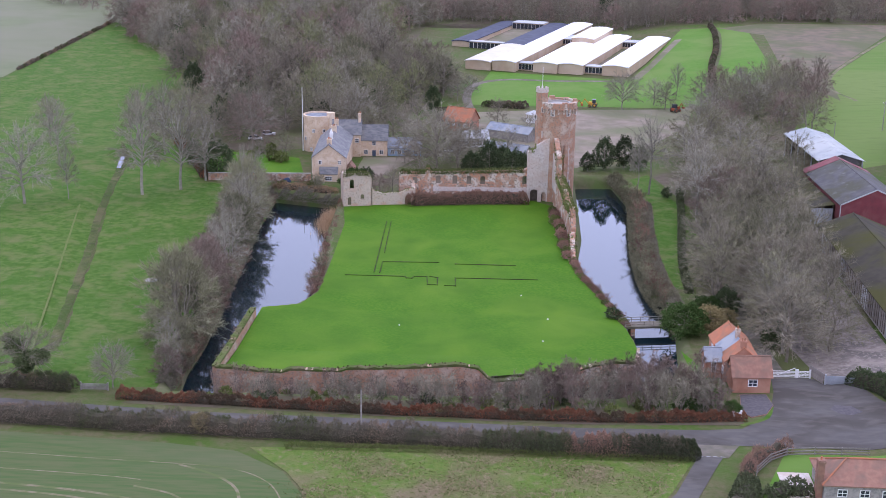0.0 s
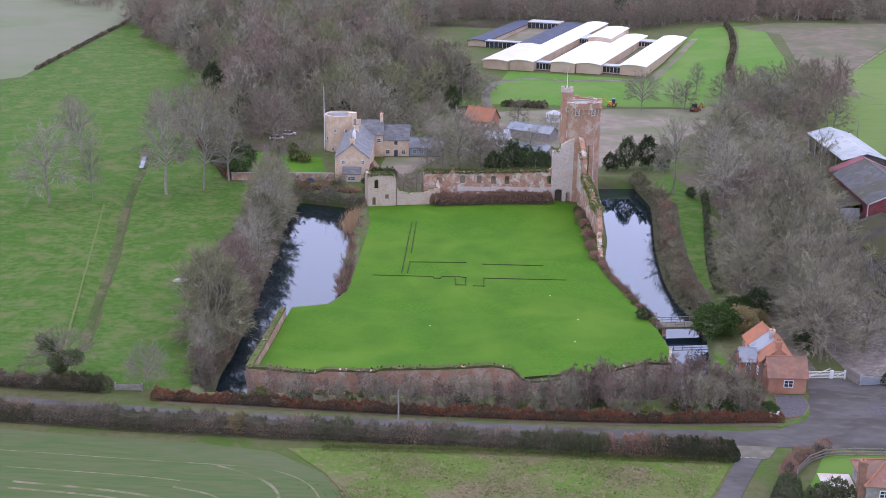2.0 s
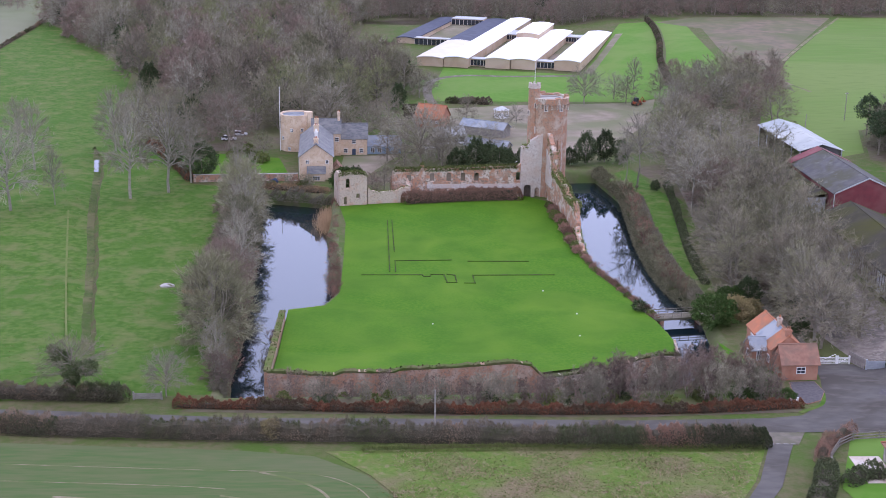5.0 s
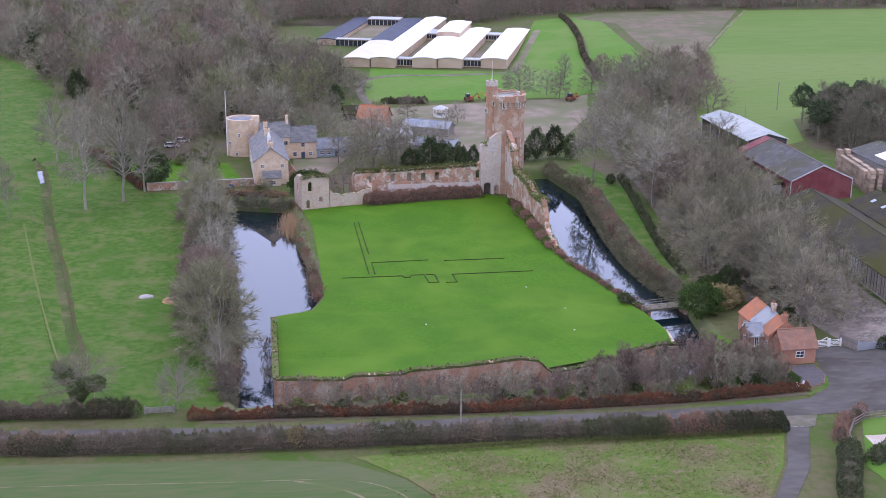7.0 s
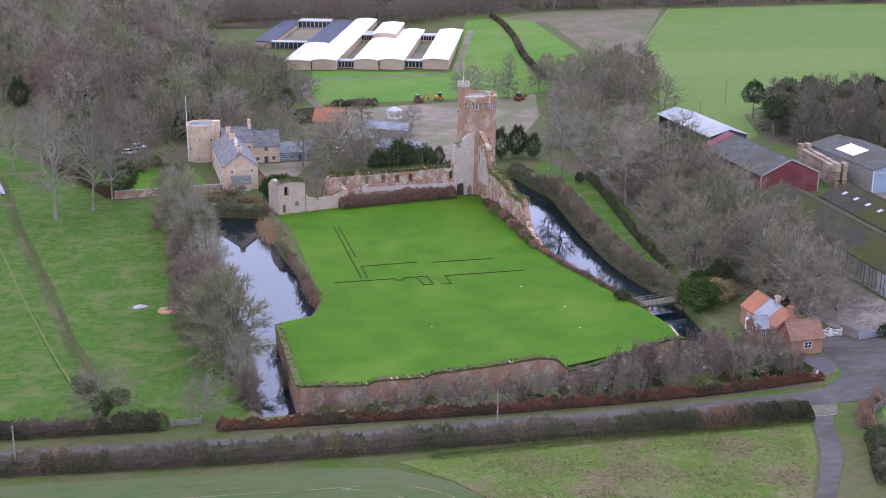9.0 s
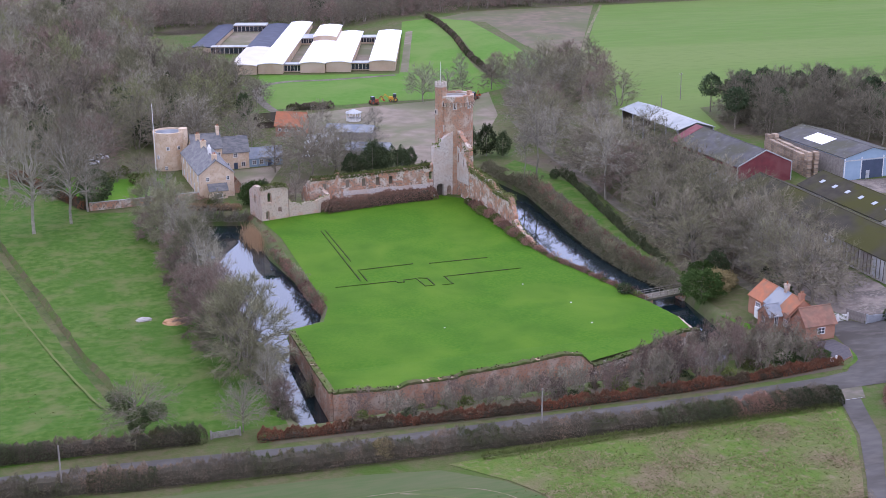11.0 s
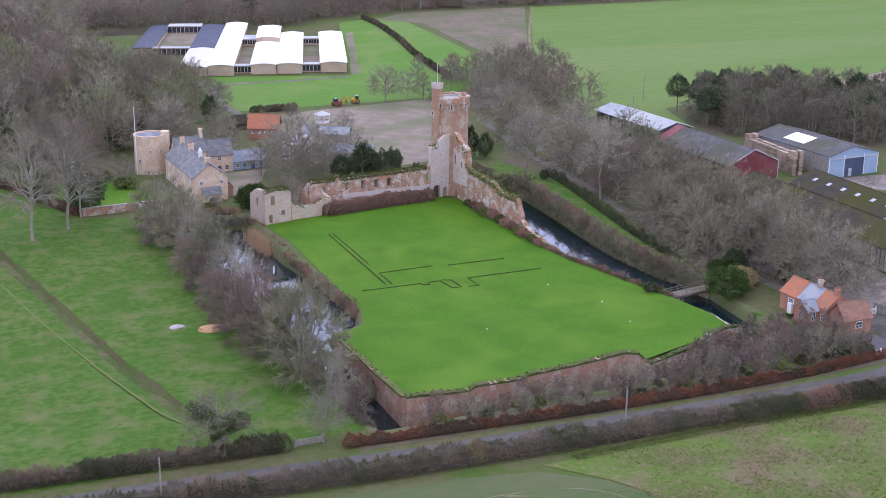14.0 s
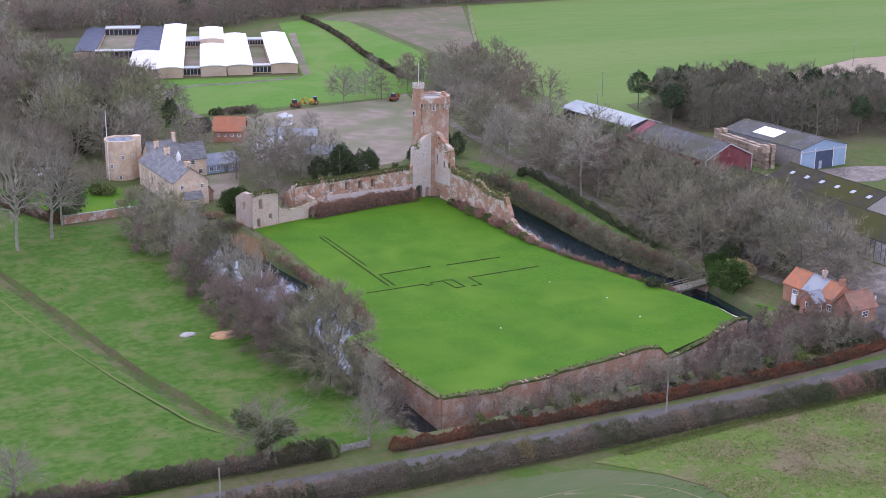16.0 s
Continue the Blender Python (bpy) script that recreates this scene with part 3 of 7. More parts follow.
def wall_mesh(length, thick, base, profile, openings=(), ragged=0.0, step=0.7, seed=1):
    """A standing wall along x with an uneven top; openings: (u0, u1, z0, z1, arch rise)."""
    rnd = random.Random(seed)
    bm = bmesh.new()
    cuts = {0.0, length, *[u for u, _ in profile]}
    k = int(length / step)
    cuts |= {length * i / k for i in range(1, k)} if k > 1 else set()
    for u0, u1, z0, z1, rise in openings:
        cuts = {c for c in cuts if not u0 - 0.05 < c < u1 + 0.05}
        cuts |= {u0 + (u1 - u0) * i / 6 for i in range(7)} if rise else {u0, u1}
    cuts = sorted(c for c in cuts if 0 <= c <= length)
    pu, pz = zip(*profile)
    top = {c: float(np.interp(c, pu, pz)) + rnd.uniform(-ragged, ragged) for c in cuts}
    for a, b in zip(cuts, cuts[1:]):
        if b - a < 1e-4:
            continue
        m, low = (a + b) / 2, [(base, base)]
        spans, cur = [], (base, base)
        for u0, u1, z0, z1, rise in sorted((o for o in openings if o[0] < m < o[1]), key=lambda o: o[2]):
            def arch(u):
                s = (2 * (u - u0) / (u1 - u0)) - 1
                return z1 - rise + rise * math.sqrt(max(0.0, 1 - s * s))
            if z0 > base + 0.02:
                spans.append((cur, (z0, z0)))
            cur = (arch(a), arch(b))
        spans.append((cur, (top[a], top[b])))
        for (ba, bb), (ta, tb) in spans:
            if ta - ba > 0.02 or tb - bb > 0.02:
                hexa(bm, a, b, -thick / 2, thick / 2, ba, bb, max(ta, ba), max(tb, bb))
    bmesh.ops.remove_doubles(bm, verts=bm.verts, dist=0.002)
    return bm


def span(p, q):
    """The pose at p with x towards q, and the distance."""
    d = math.hypot(q[0] - p[0], q[1] - p[1])
    return pose(p[0], p[1], 0, 0, 0, math.degrees(math.atan2(q[1] - p[1], q[0] - p[0]))), d


def ivy_on(m, length, profile, thick, parent, n, seed, hang=0.6, material=None, u_lo=0.0):
    """Leaf clumps along the top of a wall."""
    rs = np.random.RandomState(seed)
    u = rs.uniform(u_lo, length, n)
    pu, pz = zip(*profile)
    z = np.interp(u, pu, pz) + rs.uniform(-hang, 0.35, n)
    y = rs.uniform(-thick * 0.75, thick * 0.75, n)
    c = np.stack([u, y, z], 1)
    ob = shards("ivy", c, unit(rs.standard_normal((n, 3)) + [0, 0, 0.5]), 0.16, 0.27, material or M_IVY, parent, leaf=True)
    ob.matrix_basis = m
    return ob


ruin = thing("castle_ruin", "roofless red-brick castle ranges with ivy-topped broken walls", "castle ruin", 0, 0, 0.0)
# pavilion at the west end, with its return wall
m, d = span((-29.0, 298.6), (-22.6, 300.0))
prof = [(0, 8.4), (1.5, 8.6), (4.5, 8.7), (d - 0.6, 8.5), (d, 7.6)]
part("wall", wall_mesh(d, 1.0, -0.5, prof, [(1.0, 1.9, 0.8, 2.9, 0.4), (1.5, 2.5, 4.8, 7.2, 0.5), (4.0, 4.9, 2.2, 3.5, 0.2)], 0.18, seed=2), M_BUFF, ruin, "pale rendered brick wall of the end pavilion", m)
ivy_on(m, d, prof, 1.3, ruin, 756, 1, 0.5)
m2, d2 = span((-28.7, 299.2), (-30.0, 305.2))
part("wall", wall_mesh(d2, 1.0, -2.0, [(0, 8.4), (3, 8.2), (d2, 6.5)], [(2.2, 3.2, 4.2, 6.2, 0.4)], 0.2, seed=3), M_BUFF, ruin, "", m2)
m2, d2 = span((-22.9, 300.2), (-24.2, 306.0))
part("wall", wall_mesh(d2, 0.9, -0.5, [(0, 7.6), (1.5, 6.0), (d2, 4.0)], (), 0.25, seed=4), M_BUFF, ruin, "", m2)
# low garden-side wall with an arched doorway
m, d = span((-22.4, 300.2), (-12.4, 302.2))
prof = [(0, 5.0), (0.8, 4.0), (2.5, 3.5), (6.5, 3.6), (8.2, 4.3), (d, 4.4)]
part("wall", wall_mesh(d, 0.8, -0.5, prof, [(7.9, 9.3, 0.5, 3.2, 0.6)], 0.12, seed=5), M_BUFF, ruin, "", m)
ivy_on(m, d, [(u, z - 0.1) for u, z in prof], 0.7, ruin, 160, 2, 0.2)
m2, d2 = span((-12.6, 302.3), (-13.2, 306.4))
part("wall", wall_mesh(d2, 0.8, -0.5, [(0, 4.4), (d2, 5.4)], (), 0.2, seed=6), M_BUFF, ruin, "", m2)
# north wall with its row of window openings
m, d = span((-16.2, 305.9), (15.0, 307.2))
prof = [(0, 7.4), (0.6, 7.9), (6, 7.8), (6.4, 8.8), (7.1, 8.8), (7.4, 7.9), (15, 8.1), (24, 8.4), (29.5, 8.6), (d, 9.6)]
wins = [(3.0, 4.2, 4.6, 6.5, 0.2)] + [(u, u + 1.15, 4.7, 6.9, 0.2) for u in (8.6, 12.6, 16.0, 19.3)] + [(29.4, 30.5, 4.9, 7.1, 0.2)]
part("wall", wall_mesh(d, 1.1, 0.2, prof, wins, 0.12, seed=7), M_BRICK, ruin, "red brick wall with a pale band and window openings", m)
for u in (22.9, 26.2):
    bm = bmesh.new()
    box(bm, u, u + 1.3, -0.68, -0.45, 4.9, 7.1)
    part("blocked_window", bm, M_BRICKRED, ruin, "bricked-up window", m)
bm = bmesh.new()
box(bm, 8.0, d - 0.4, -0.62, -0.5, 3.1, 4.2)
part("plaster_band", bm, M_PLASTER, ruin, "pale worn plaster band", m)
ivy_on(m, d - 1.5, prof, 1.2, ruin, 4200, 3, 0.6)
m2, d2 = span((-16.0, 306.2), (-16.6, 312.0))
part("wall", wall_mesh(d2, 0.9, 0.2, [(0, 7.4), (2, 6.0), (d2, 3.2)], (), 0.3, seed=8), M_BRICK, ruin, "", m2)
# tall corner with the stepped gable
m, d = span((14.6, 307.0), (20.9, 307.6))
prof = [(0, 13.4), (1.3, 13.5), (1.5, 14.4), (2.6, 15.2), (4.2, 16.2), (5.6, 17.2), (d, 17.0)]
part("wall", wall_mesh(d, 1.2, 0.2, prof, [(0.5, 2.3, 0.5, 3.9, 0.5), (3.2, 4.3, 0.5, 3.2, 0.5)], 0.15, seed=9), M_PLASTER, ruin, "tall pale plastered gable fragment with arched doorways", m)
ivy_on(m, 1.6, prof, 1.4, ruin, 130, 4, 0.6)
bm = bmesh.new()
box(bm, -0.35, 0.35, -0.8, 0.6, 0.2, 13.2)
part("buttress", bm, M_PLASTER, ruin, "", m)
for u0, u1, z1 in ((0.5, 2.3, 3.9), (3.2, 4.3, 3.2)):
    bm = bmesh.new()
    box(bm, u0, u1, 0.35, 0.45, 0.4, z1)
    part("plank_door", bm, M_TIMBER, ruin, "dark timber door", m)
me_, de = span((20.9, 307.2), (24.4, 276.0))
prof = [(0, 17.0), (1.0, 16.6), (4.5, 14.6), (7.0, 13.6), (7.6, 9.4), (9, 8.9), (14, 8.6), (19, 8.2), (22, 6.9), (25.5, 6.7), (27.5, 7.2), (29.2, 7.0), (30.2, 5.0), (de, 3.2)]
ops = [(1.2, 1.9, 9.0, 11.4, 0.3), (4.2, 5.0, 8.6, 10.2, 0.2), (6.2, 6.8, 8.8, 10.2, 0.2), (1.0, 2.6, 0.6, 2.8, 0.4)]
part("wall", wall_mesh(de, 1.1, -2.8, prof, ops, 0.2, seed=10), M_BRICK, ruin, "broken red brick east wall stepping down to the lawn", me_)
bm = wall_mesh(7.3, 0.22, 4.6, [(0, 13.0), (4.0, 11.5), (7.3, 8.5)], [(1.2, 1.9, 9.0, 11.4, 0.3), (4.2, 5.0, 8.6, 10.2, 0.2), (6.2, 6.8, 8.8, 10.2, 0.2)], 0.5, seed=21)
part("plaster_face", bm, M_PLASTER, ruin, "flaking pale render", me_ @ pose(0, -0.58, 0))
ivy_on(me_, 30, prof, 1.6, ruin, 2340, 5, 0.9, u_lo=6.8)
ivy_on(me_, 6.5, [(0, 16.6), (3, 14.8), (6.5, 13.0)], 1.1, ruin, 200, 6, 1.6, u_lo=2)
# rubble revetment carrying on along the lawn's edge
m2, d2 = span((24.2, 276), (23.9, 262))
part("wall", wall_mesh(d2, 1.0, -2.8, [(0, 2.6), (4, 1.2), (9, 0.9), (d2, 0.2)], (), 0.35, seed=11), M_BRICK, ruin, "", m2)
ivy_on(m2, d2, [(0, 2.4), (4, 1.1), (9, 0.8), (d2, 0.2)], 1.5, ruin, 420, 7, 1.2)

tower = thing("castle_tower", "tall round red-brick castle tower with a stair turret", "tower", 21.2, 310.8, -2.6)


def cylinder_wall(bm, r0, r1, z0, z1, n=48, inner=None):
    """A ring or drum about the origin."""
    ring = lambda r, z: [bm.verts.new((r * math.cos(2 * math.pi * i / n), r * math.sin(2 * math.pi * i / n), z)) for i in range(n)]
    a, b = ring(r0, z0), ring(r1, z1)
    loops = [(a, b)]
    if inner:
        c, d_ = ring(inner, z1), ring(inner, z0)
        loops += [(b, c), (c, d_), (d_, a)]
    else:
        bm.faces.new(b)
        bm.faces.new(a[::-1])
    for p, q in loops:
        for i in range(n):
            bm.faces.new((p[i], p[(i + 1) % n], q[(i + 1) % n], q[i]))


bm = bmesh.new()
cylinder_wall(bm, 4.45, 4.3, 0, 26.6)
part("shaft", bm, M_BRICKRED, tower, "weathered red brick drum")
bm = bmesh.new()
cylinder_wall(bm, 4.55, 4.6, 26.0, 27.4, inner=3.7)
part("parapet", bm, M_BRICK, tower)
bm = bmesh.new()
cylinder_wall(bm, 3.7, 3.7, 26.55, 26.75)
cylinder_wall(bm, 3.0, 3.0, 26.7, 27.1, inner=2.6)
part("roof_platform", bm, M_CONC, tower, "pale flat tower roof with a raised ring")
for i in range(22):
    a = 2 * math.pi * (i + 0.5) / 22
    bm = bmesh.new()
    box(bm, 4.2, 4.75, -0.22, 0.22, 25.3, 26.0)
    box(bm, 4.2, 4.65, -0.16, 0.16, 24.9, 25.3)
    part("corbel", bm, M_BRICK, tower, "", pose(0, 0, 0, 0, 0, math.degrees(a)))
for i in range(5):
    bm = bmesh.new()
    box(bm, 3.75, 4.55, -0.6, 0.6, 27.4, 27.4 + (0.35, 0.2, 0.5, 0.3, 0.25)[i])
    part("merlon", bm, M_BRICK, tower, "", pose(0, 0, 0, 0, 0, (15, 60, 110, 200, 290)[i]))
bm = bmesh.new()
cylinder_wall(bm, 1.5, 1.4, 0, 29.6, 8)
turret = part("turret", bm, M_BRICKRED, tower, "octagonal brick stair turret", pose(-3.9, -1.0, 0))
bm = bmesh.new()
cylinder_wall(bm, 1.5, 1.5, 29.6, 30.2, 8, inner=1.1)
for i in range(8):
    a = math.radians(45 * i)
    box(bm, 1.05, 1.45, -0.25, 0.25, 30.2, 30.8, Matrix.Rotation(a, 4, "Z"))
part("battlement", bm, M_PLASTER, turret, "pale stone battlement")
bm = bmesh.new()
tube(bm, (0, 0, 29.6), (0, 0, 35.6), 0.07, 0.04, 6)
part("flagpole", bm, M_WHITE, turret, "slim white flagpole")
# pale stair strip and rib up the seaward side
bm = bmesh.new()
box(bm, -0.55, 0.55, -4.75, -4.1, 0, 17.5)
part("rib", bm, M_BRICKRED, tower, "", pose(0, 0, 0, 0, 0, 28))
bm = bmesh.new()
for i in range(29):
    box(bm, 0.5, 0.82 + 0.12 * (i % 2), -4.6, -4.2, i * 0.6 + 0.02, i * 0.6 + 0.56)
part("quoin_strip", bm, M_PLASTER, tower, "pale stone quoins", pose(0, 0, 0, 0, 0, 28))
for ang, z, w, h in ((-108, 24.6, 0.55, 1.3), (-58, 24.6, 0.6, 1.3), (-18, 24.6, 0.55, 1.3), (-48, 7.2, 0.5, 1.3), (-150, 19.0, 0.5, 1.1), (-40, 4.0, 0.6, 1.2)):
    mm = pose(0, 0, 0, 0, 0, ang)
    bm = bmesh.new()
    box(bm, 4.15, 4.52, -w / 2 - 0.25, -w / 2, z - 0.2, z + h + 0.25)
    box(bm, 4.15, 4.52, w / 2, w / 2 + 0.25, z - 0.2, z + h + 0.25)
    box(bm, 4.15, 4.52, -w / 2, w / 2, z + h, z + h + 0.25)
    box(bm, 4.15, 4.52, -w / 2, w / 2, z - 0.2, z)
    win = part("window", bm, M_PLASTER, tower, "pale stone window surround", mm)
    bm = bmesh.new()
    box(bm, 4.3, 4.42, -w / 2, w / 2, z, z + h)
    part("pane", bm, M_GLASS, win)
for z, ang in ((24.9, -80), (23.0, -160), (19.2, -70)):
    bm = bmesh.new()
    box(bm, 1.2, 1.52, -0.42, 0.42, z, z + 1.3)
    win = part("window", bm, M_PLASTER, turret, "", pose(0, 0, 0, 0, 0, ang))
    bm = bmesh.new()
    box(bm, 1.3, 1.56, -0.2, 0.2, z + 0.25, z + 1.05)
    part("pane", bm, M_GLASS, win)

# curtain wall along the front of the lawn
curtain = thing("curtain_wall", "low broken red-brick curtain wall above the moat", "wall", 0, 0, 0.0)
for p, q, prof, sd in (
        ((-36.2, 225.0), (-36.0, 192.6), [(0, 1.3), (3, 1.5), (12, 1.9), (24, 2.4), (31, 2.9), (33, 3.0)], 1),
        ((-36.0, 192.6), (8.0, 195.3), [(0, 3.0), (2, 2.9), (7, 2.4), (10.5, 2.2), (12, 2.7), (20, 2.5), (21, 2.9), (28, 3.1), (33, 3.3), (39, 3.7), (42, 3.2), (43.5, 1.6), (45, 0.9)], 2),
        ((8.0, 195.3), (32.2, 204.8), [(0, 0.9), (4, 0.8), (10, 0.7), (14, 0.9), (18, 1.6), (22, 1.7), (24, 1.4), (26.5, 0.9)], 3)):
    m, d = span(p, q)
    part("wall", wall_mesh(d, 0.9, -3.4, prof, (), 0.14, 0.6, seed=40 + sd), M_BRICKRED if sd != 3 else M_BRICK, curtain, "", m)
    bm = bmesh.new()
    k = int(d / 0.5)
    pu, pz = zip(*prof)
    rc = random.Random(90 + sd)
    hs = [float(np.interp(d * j / k, pu, pz)) + rc.uniform(0.02, 0.28) for j in range(k + 1)]
    for j in range(k):
        z0, z1 = float(np.interp(d * j / k, pu, pz)) - 0.2, float(np.interp(d * (j + 1) / k, pu, pz)) - 0.2
        hexa(bm, d * j / k, d * (j + 1) / k, -0.52, 0.52, z0, z1, hs[j], hs[j + 1])
    bmesh.ops.remove_doubles(bm, verts=bm.verts, dist=0.002)
    part("turf_capping", bm, M_TURF, curtain, "mossy turf along the wall top", m)
    ivy_on(m, d, prof, 0.8, curtain, int(d * 5), 50 + sd, 0.1, M_TURF)
m, d = span((32.2, 204.8), (33.2, 214.5))
part("wall", wall_mesh(d, 0.7, -3.4, [(0, 0.9), (2, 0.3), (d, -0.2)], (), 0.1, seed=47), M_BRICK, curtain, "", m)

# foundations showing in the lawn
FOUND = [[(-22.4, 250.6), (-10.4, 250.7), (-10.0, 249.7), (-8.9, 249.7), (-8.6, 250.9), (-6.0, 251.0), (-5.5, 246.0), (-4.0, 246.0)], [(-2.0, 245.7), (0.0, 245.7), (-0.2, 250.6), (16.2, 251.0)],
         [(-15.7, 252.7), (-15.8, 259.5), (-4.2, 260.1)], [(-0.6, 259.4), (11.8, 259.5)], [(-16.9, 253.0), (-17.6, 287)], [(-16.0, 265.5), (-16.6, 287.0)], [(-3.6, 246.0), (-3.8, 250.5), (-5.4, 251.2)]]
for i, line in enumerate(FOUND):
    bm = bmesh.new()
    for (ax, ay), (bx, by) in zip(line, line[1:]):
        d = Vector((bx - ax, by - ay)).normalized() * 0.18
        s = Vector((-d.y, d.x)).normalized() * 0.1
        z = lambda y, k: land(0, y) + k
        c = [(ax - d.x, ay - d.y), (bx + d.x, by + d.y)]
        solid(bm, [(c[0][0] + s.x, c[0][1] + s.y, z(c[0][1], 0)), (c[1][0] + s.x, c[1][1] + s.y, z(c[1][1], 0)), (c[1][0] - s.x, c[1][1] - s.y, z(c[1][1], 0)), (c[0][0] - s.x, c[0][1] - s.y, z(c[0][1], 0)),
                   (c[0][0] + s.x, c[0][1] + s.y, z(c[0][1], 0.17 + 0.002 * i)), (c[1][0] + s.x, c[1][1] + s.y, z(c[1][1], 0.17 + 0.002 * i)), (c[1][0] - s.x, c[1][1] - s.y, z(c[1][1], 0.17 + 0.002 * i)), (c[0][0] - s.x, c[0][1] - s.y, z(c[0][1], 0.17 + 0.002 * i))],
              [(0, 3, 2, 1), (4, 5, 6, 7), (0, 1, 5, 4), (1, 2, 6, 5), (2, 3, 7, 6), (3, 0, 4, 7)])
    tagged(part("foundation", bm, M_MOWN), "low dark brick foundation line in the lawn", "foundation", "wall foundations")


# ---- houses ----
def window(parent, x, y, z, w, h, rz=0.0, frame_mat=None, bars=1):
    """A proud casement with a pane behind its bars; local y- is outwards."""
    bm = bmesh.new()
    t = 0.1
    box(bm, -w / 2, -w / 2 + t, -0.08, 0.02, 0, h)
    box(bm, w / 2 - t, w / 2, -0.08, 0.02, 0, h)
    box(bm, -w / 2 + t, w / 2 - t, -0.08, 0.02, 0, t)
    box(bm, -w / 2 + t, w / 2 - t, -0.08, 0.02, h - t, h)
    for i in range(bars):
        u = -w / 2 + w * (i + 1) / (bars + 1)
        box(bm, u - 0.035, u + 0.035, -0.07, 0.02, t, h - t)
    box(bm, -w / 2 + t, w / 2 - t, -0.065, 0.02, h * 0.5 - 0.035, h * 0.5 + 0.035)
    win = part("window", bm, frame_mat or M_WHITE, parent, "", pose(x, y, z, 0, 0, rz))
    bm = bmesh.new()
    box(bm, -w / 2 + t / 2, w / 2 - t / 2, -0.03, 0.03, t / 2, h - t / 2)
    part("pane", bm, M_GLASS, win)
    return win


def gabled(parent, x0, x1, y0, y1, eave, ridge, wall_mat, roof_mat, along="y", over=0.3, roof_label="", roof2=None):
    """Walls and pitched roof over a rectangle, the ridge along x or y."""
    bm = bmesh.new()
    if along == "y":
        xm = (x0 + x1) / 2
        prism(bm, [(x0, 0), (x1, 0), (x1, eave), (xm, ridge - 0.05), (x0, eave)], y0, y1, "y")
    else:
        ym = (y0 + y1) / 2
        pts = [(x, y, z) for x in (x0, x1) for y, z in ((y0, 0), (y1, 0), (y1, eave), (ym, ridge - 0.05), (y0, eave))]
        solid(bm, pts, [(0, 1, 2, 3, 4), (9, 8, 7, 6, 5), (0, 5, 6, 1), (1, 6, 7, 2), (2, 7, 8, 3), (3, 8, 9, 4), (4, 9, 5, 0)])
    part("wall", bm, wall_mat, parent)
    for s in (0, 1):
        bm = bmesh.new()
        th = 0.14
        if along == "y":
            xm = (x0 + x1) / 2
            xe = x0 - over if s == 0 else x1 + over
            ze = eave - over * (ridge - eave) / ((x1 - x0) / 2)
            pts = [(xe, y0 - over, ze), (xm, y0 - over, ridge), (xm, y1 + over, ridge), (xe, y1 + over, ze)]
        else:
            ym = (y0 + y1) / 2
            ye = y0 - over if s == 0 else y1 + over
            ze = eave - over * (ridge - eave) / ((y1 - y0) / 2)
            pts = [(x0 - over, ye, ze), (x0 - over, ym, ridge), (x1 + over, ym, ridge), (x1 + over, ye, ze)]
        pts = pts + [(a, b, c + th) for a, b, c in pts]
        solid(bm, pts, [(0, 1, 2, 3), (4, 7, 6, 5), (0, 4, 5, 1), (1, 5, 6, 2), (2, 6, 7, 3), (3, 7, 4, 0)])
        part("roof", bm, roof2 if (s and roof2) else roof_mat, parent, roof_label)
    bm = bmesh.new()
    if along == "y":
        tube(bm, ((x0 + x1) / 2, y0 - over, ridge + 0.1), ((x0 + x1) / 2, y1 + over, ridge + 0.1), 0.14, 0.14, 6)
    else:
        tube(bm, (x0 - over, (y0 + y1) / 2, ridge + 0.1), (x1 + over, (y0 + y1) / 2, ridge + 0.1), 0.14, 0.14, 6)
    part("ridge_tiles", bm, roof_mat, parent)


def chimney(parent, x, y, z0, z1, w=0.9, d=0.6, material=None, pots=2):
    bm = bmesh.new()
    box(bm, x - w / 2, x + w / 2, y - d / 2, y + d / 2, z0, z1)
    box(bm, x - w / 2 - 0.08, x + w / 2 + 0.08, y - d / 2 - 0.08, y + d / 2 + 0.08, z1 - 0.35, z1 - 0.1)
    ch = part("chimney", bm, material or M_BRICK, parent)
    for i in range(pots):
        bm = bmesh.new()
        u = x + (i - (pots - 1) / 2) * 0.4
        tube(bm, (u, y, z1 - 0.02), (u, y, z1 + 0.45), 0.14, 0.11, 8)
        part("chimney_pot", bm, M_TILE, ch)


manor = thing("manor_house", "buff brick manor house with slate roofs beside the moat", "house", -39.9, 321.8, 0.6, 3)
gabled(manor, 0, 8.4, 0, 26, 6.2, 9.4, M_MANOR, M_SLATE, "y", roof_label="grey slate roof")
gabled(manor, 3.0, 10.6, 26.1, 32.4, 6.6, 9.8, M_MANOR, M_SLATE, "x")
gabled(manor, 10.62, 17.8, 26.9, 32.6, 5.0, 8.4, M_MANOR, M_SLATE, "x")
gabled(manor, 17.9, 27.0, 27.6, 32.0, 2.7, 4.9, M_BLUEMETAL, M_SLATE2, "x", roof_label="pale blue-grey slate roof")
gabled(manor, 8.42, 10.4, 2.4, 6.6, 2.6, 3.8, M_BRICKRED, M_TILE2, "y")
chimney(manor, 4.2, 1.9, 8.8, 10.6, 1.2, 0.8, M_MANOR)
chimney(manor, 4.2, 16.5, 8.8, 10.9, 1.4, 0.7, M_MANOR)
chimney(manor, 4.2, 24.6, 9.0, 11.0, 1.1, 0.7, M_MANOR)
chimney(manor, 10.2, 29.2, 9.0, 11.8, 0.7, 1.1, M_MANOR)
bm = bmesh.new()
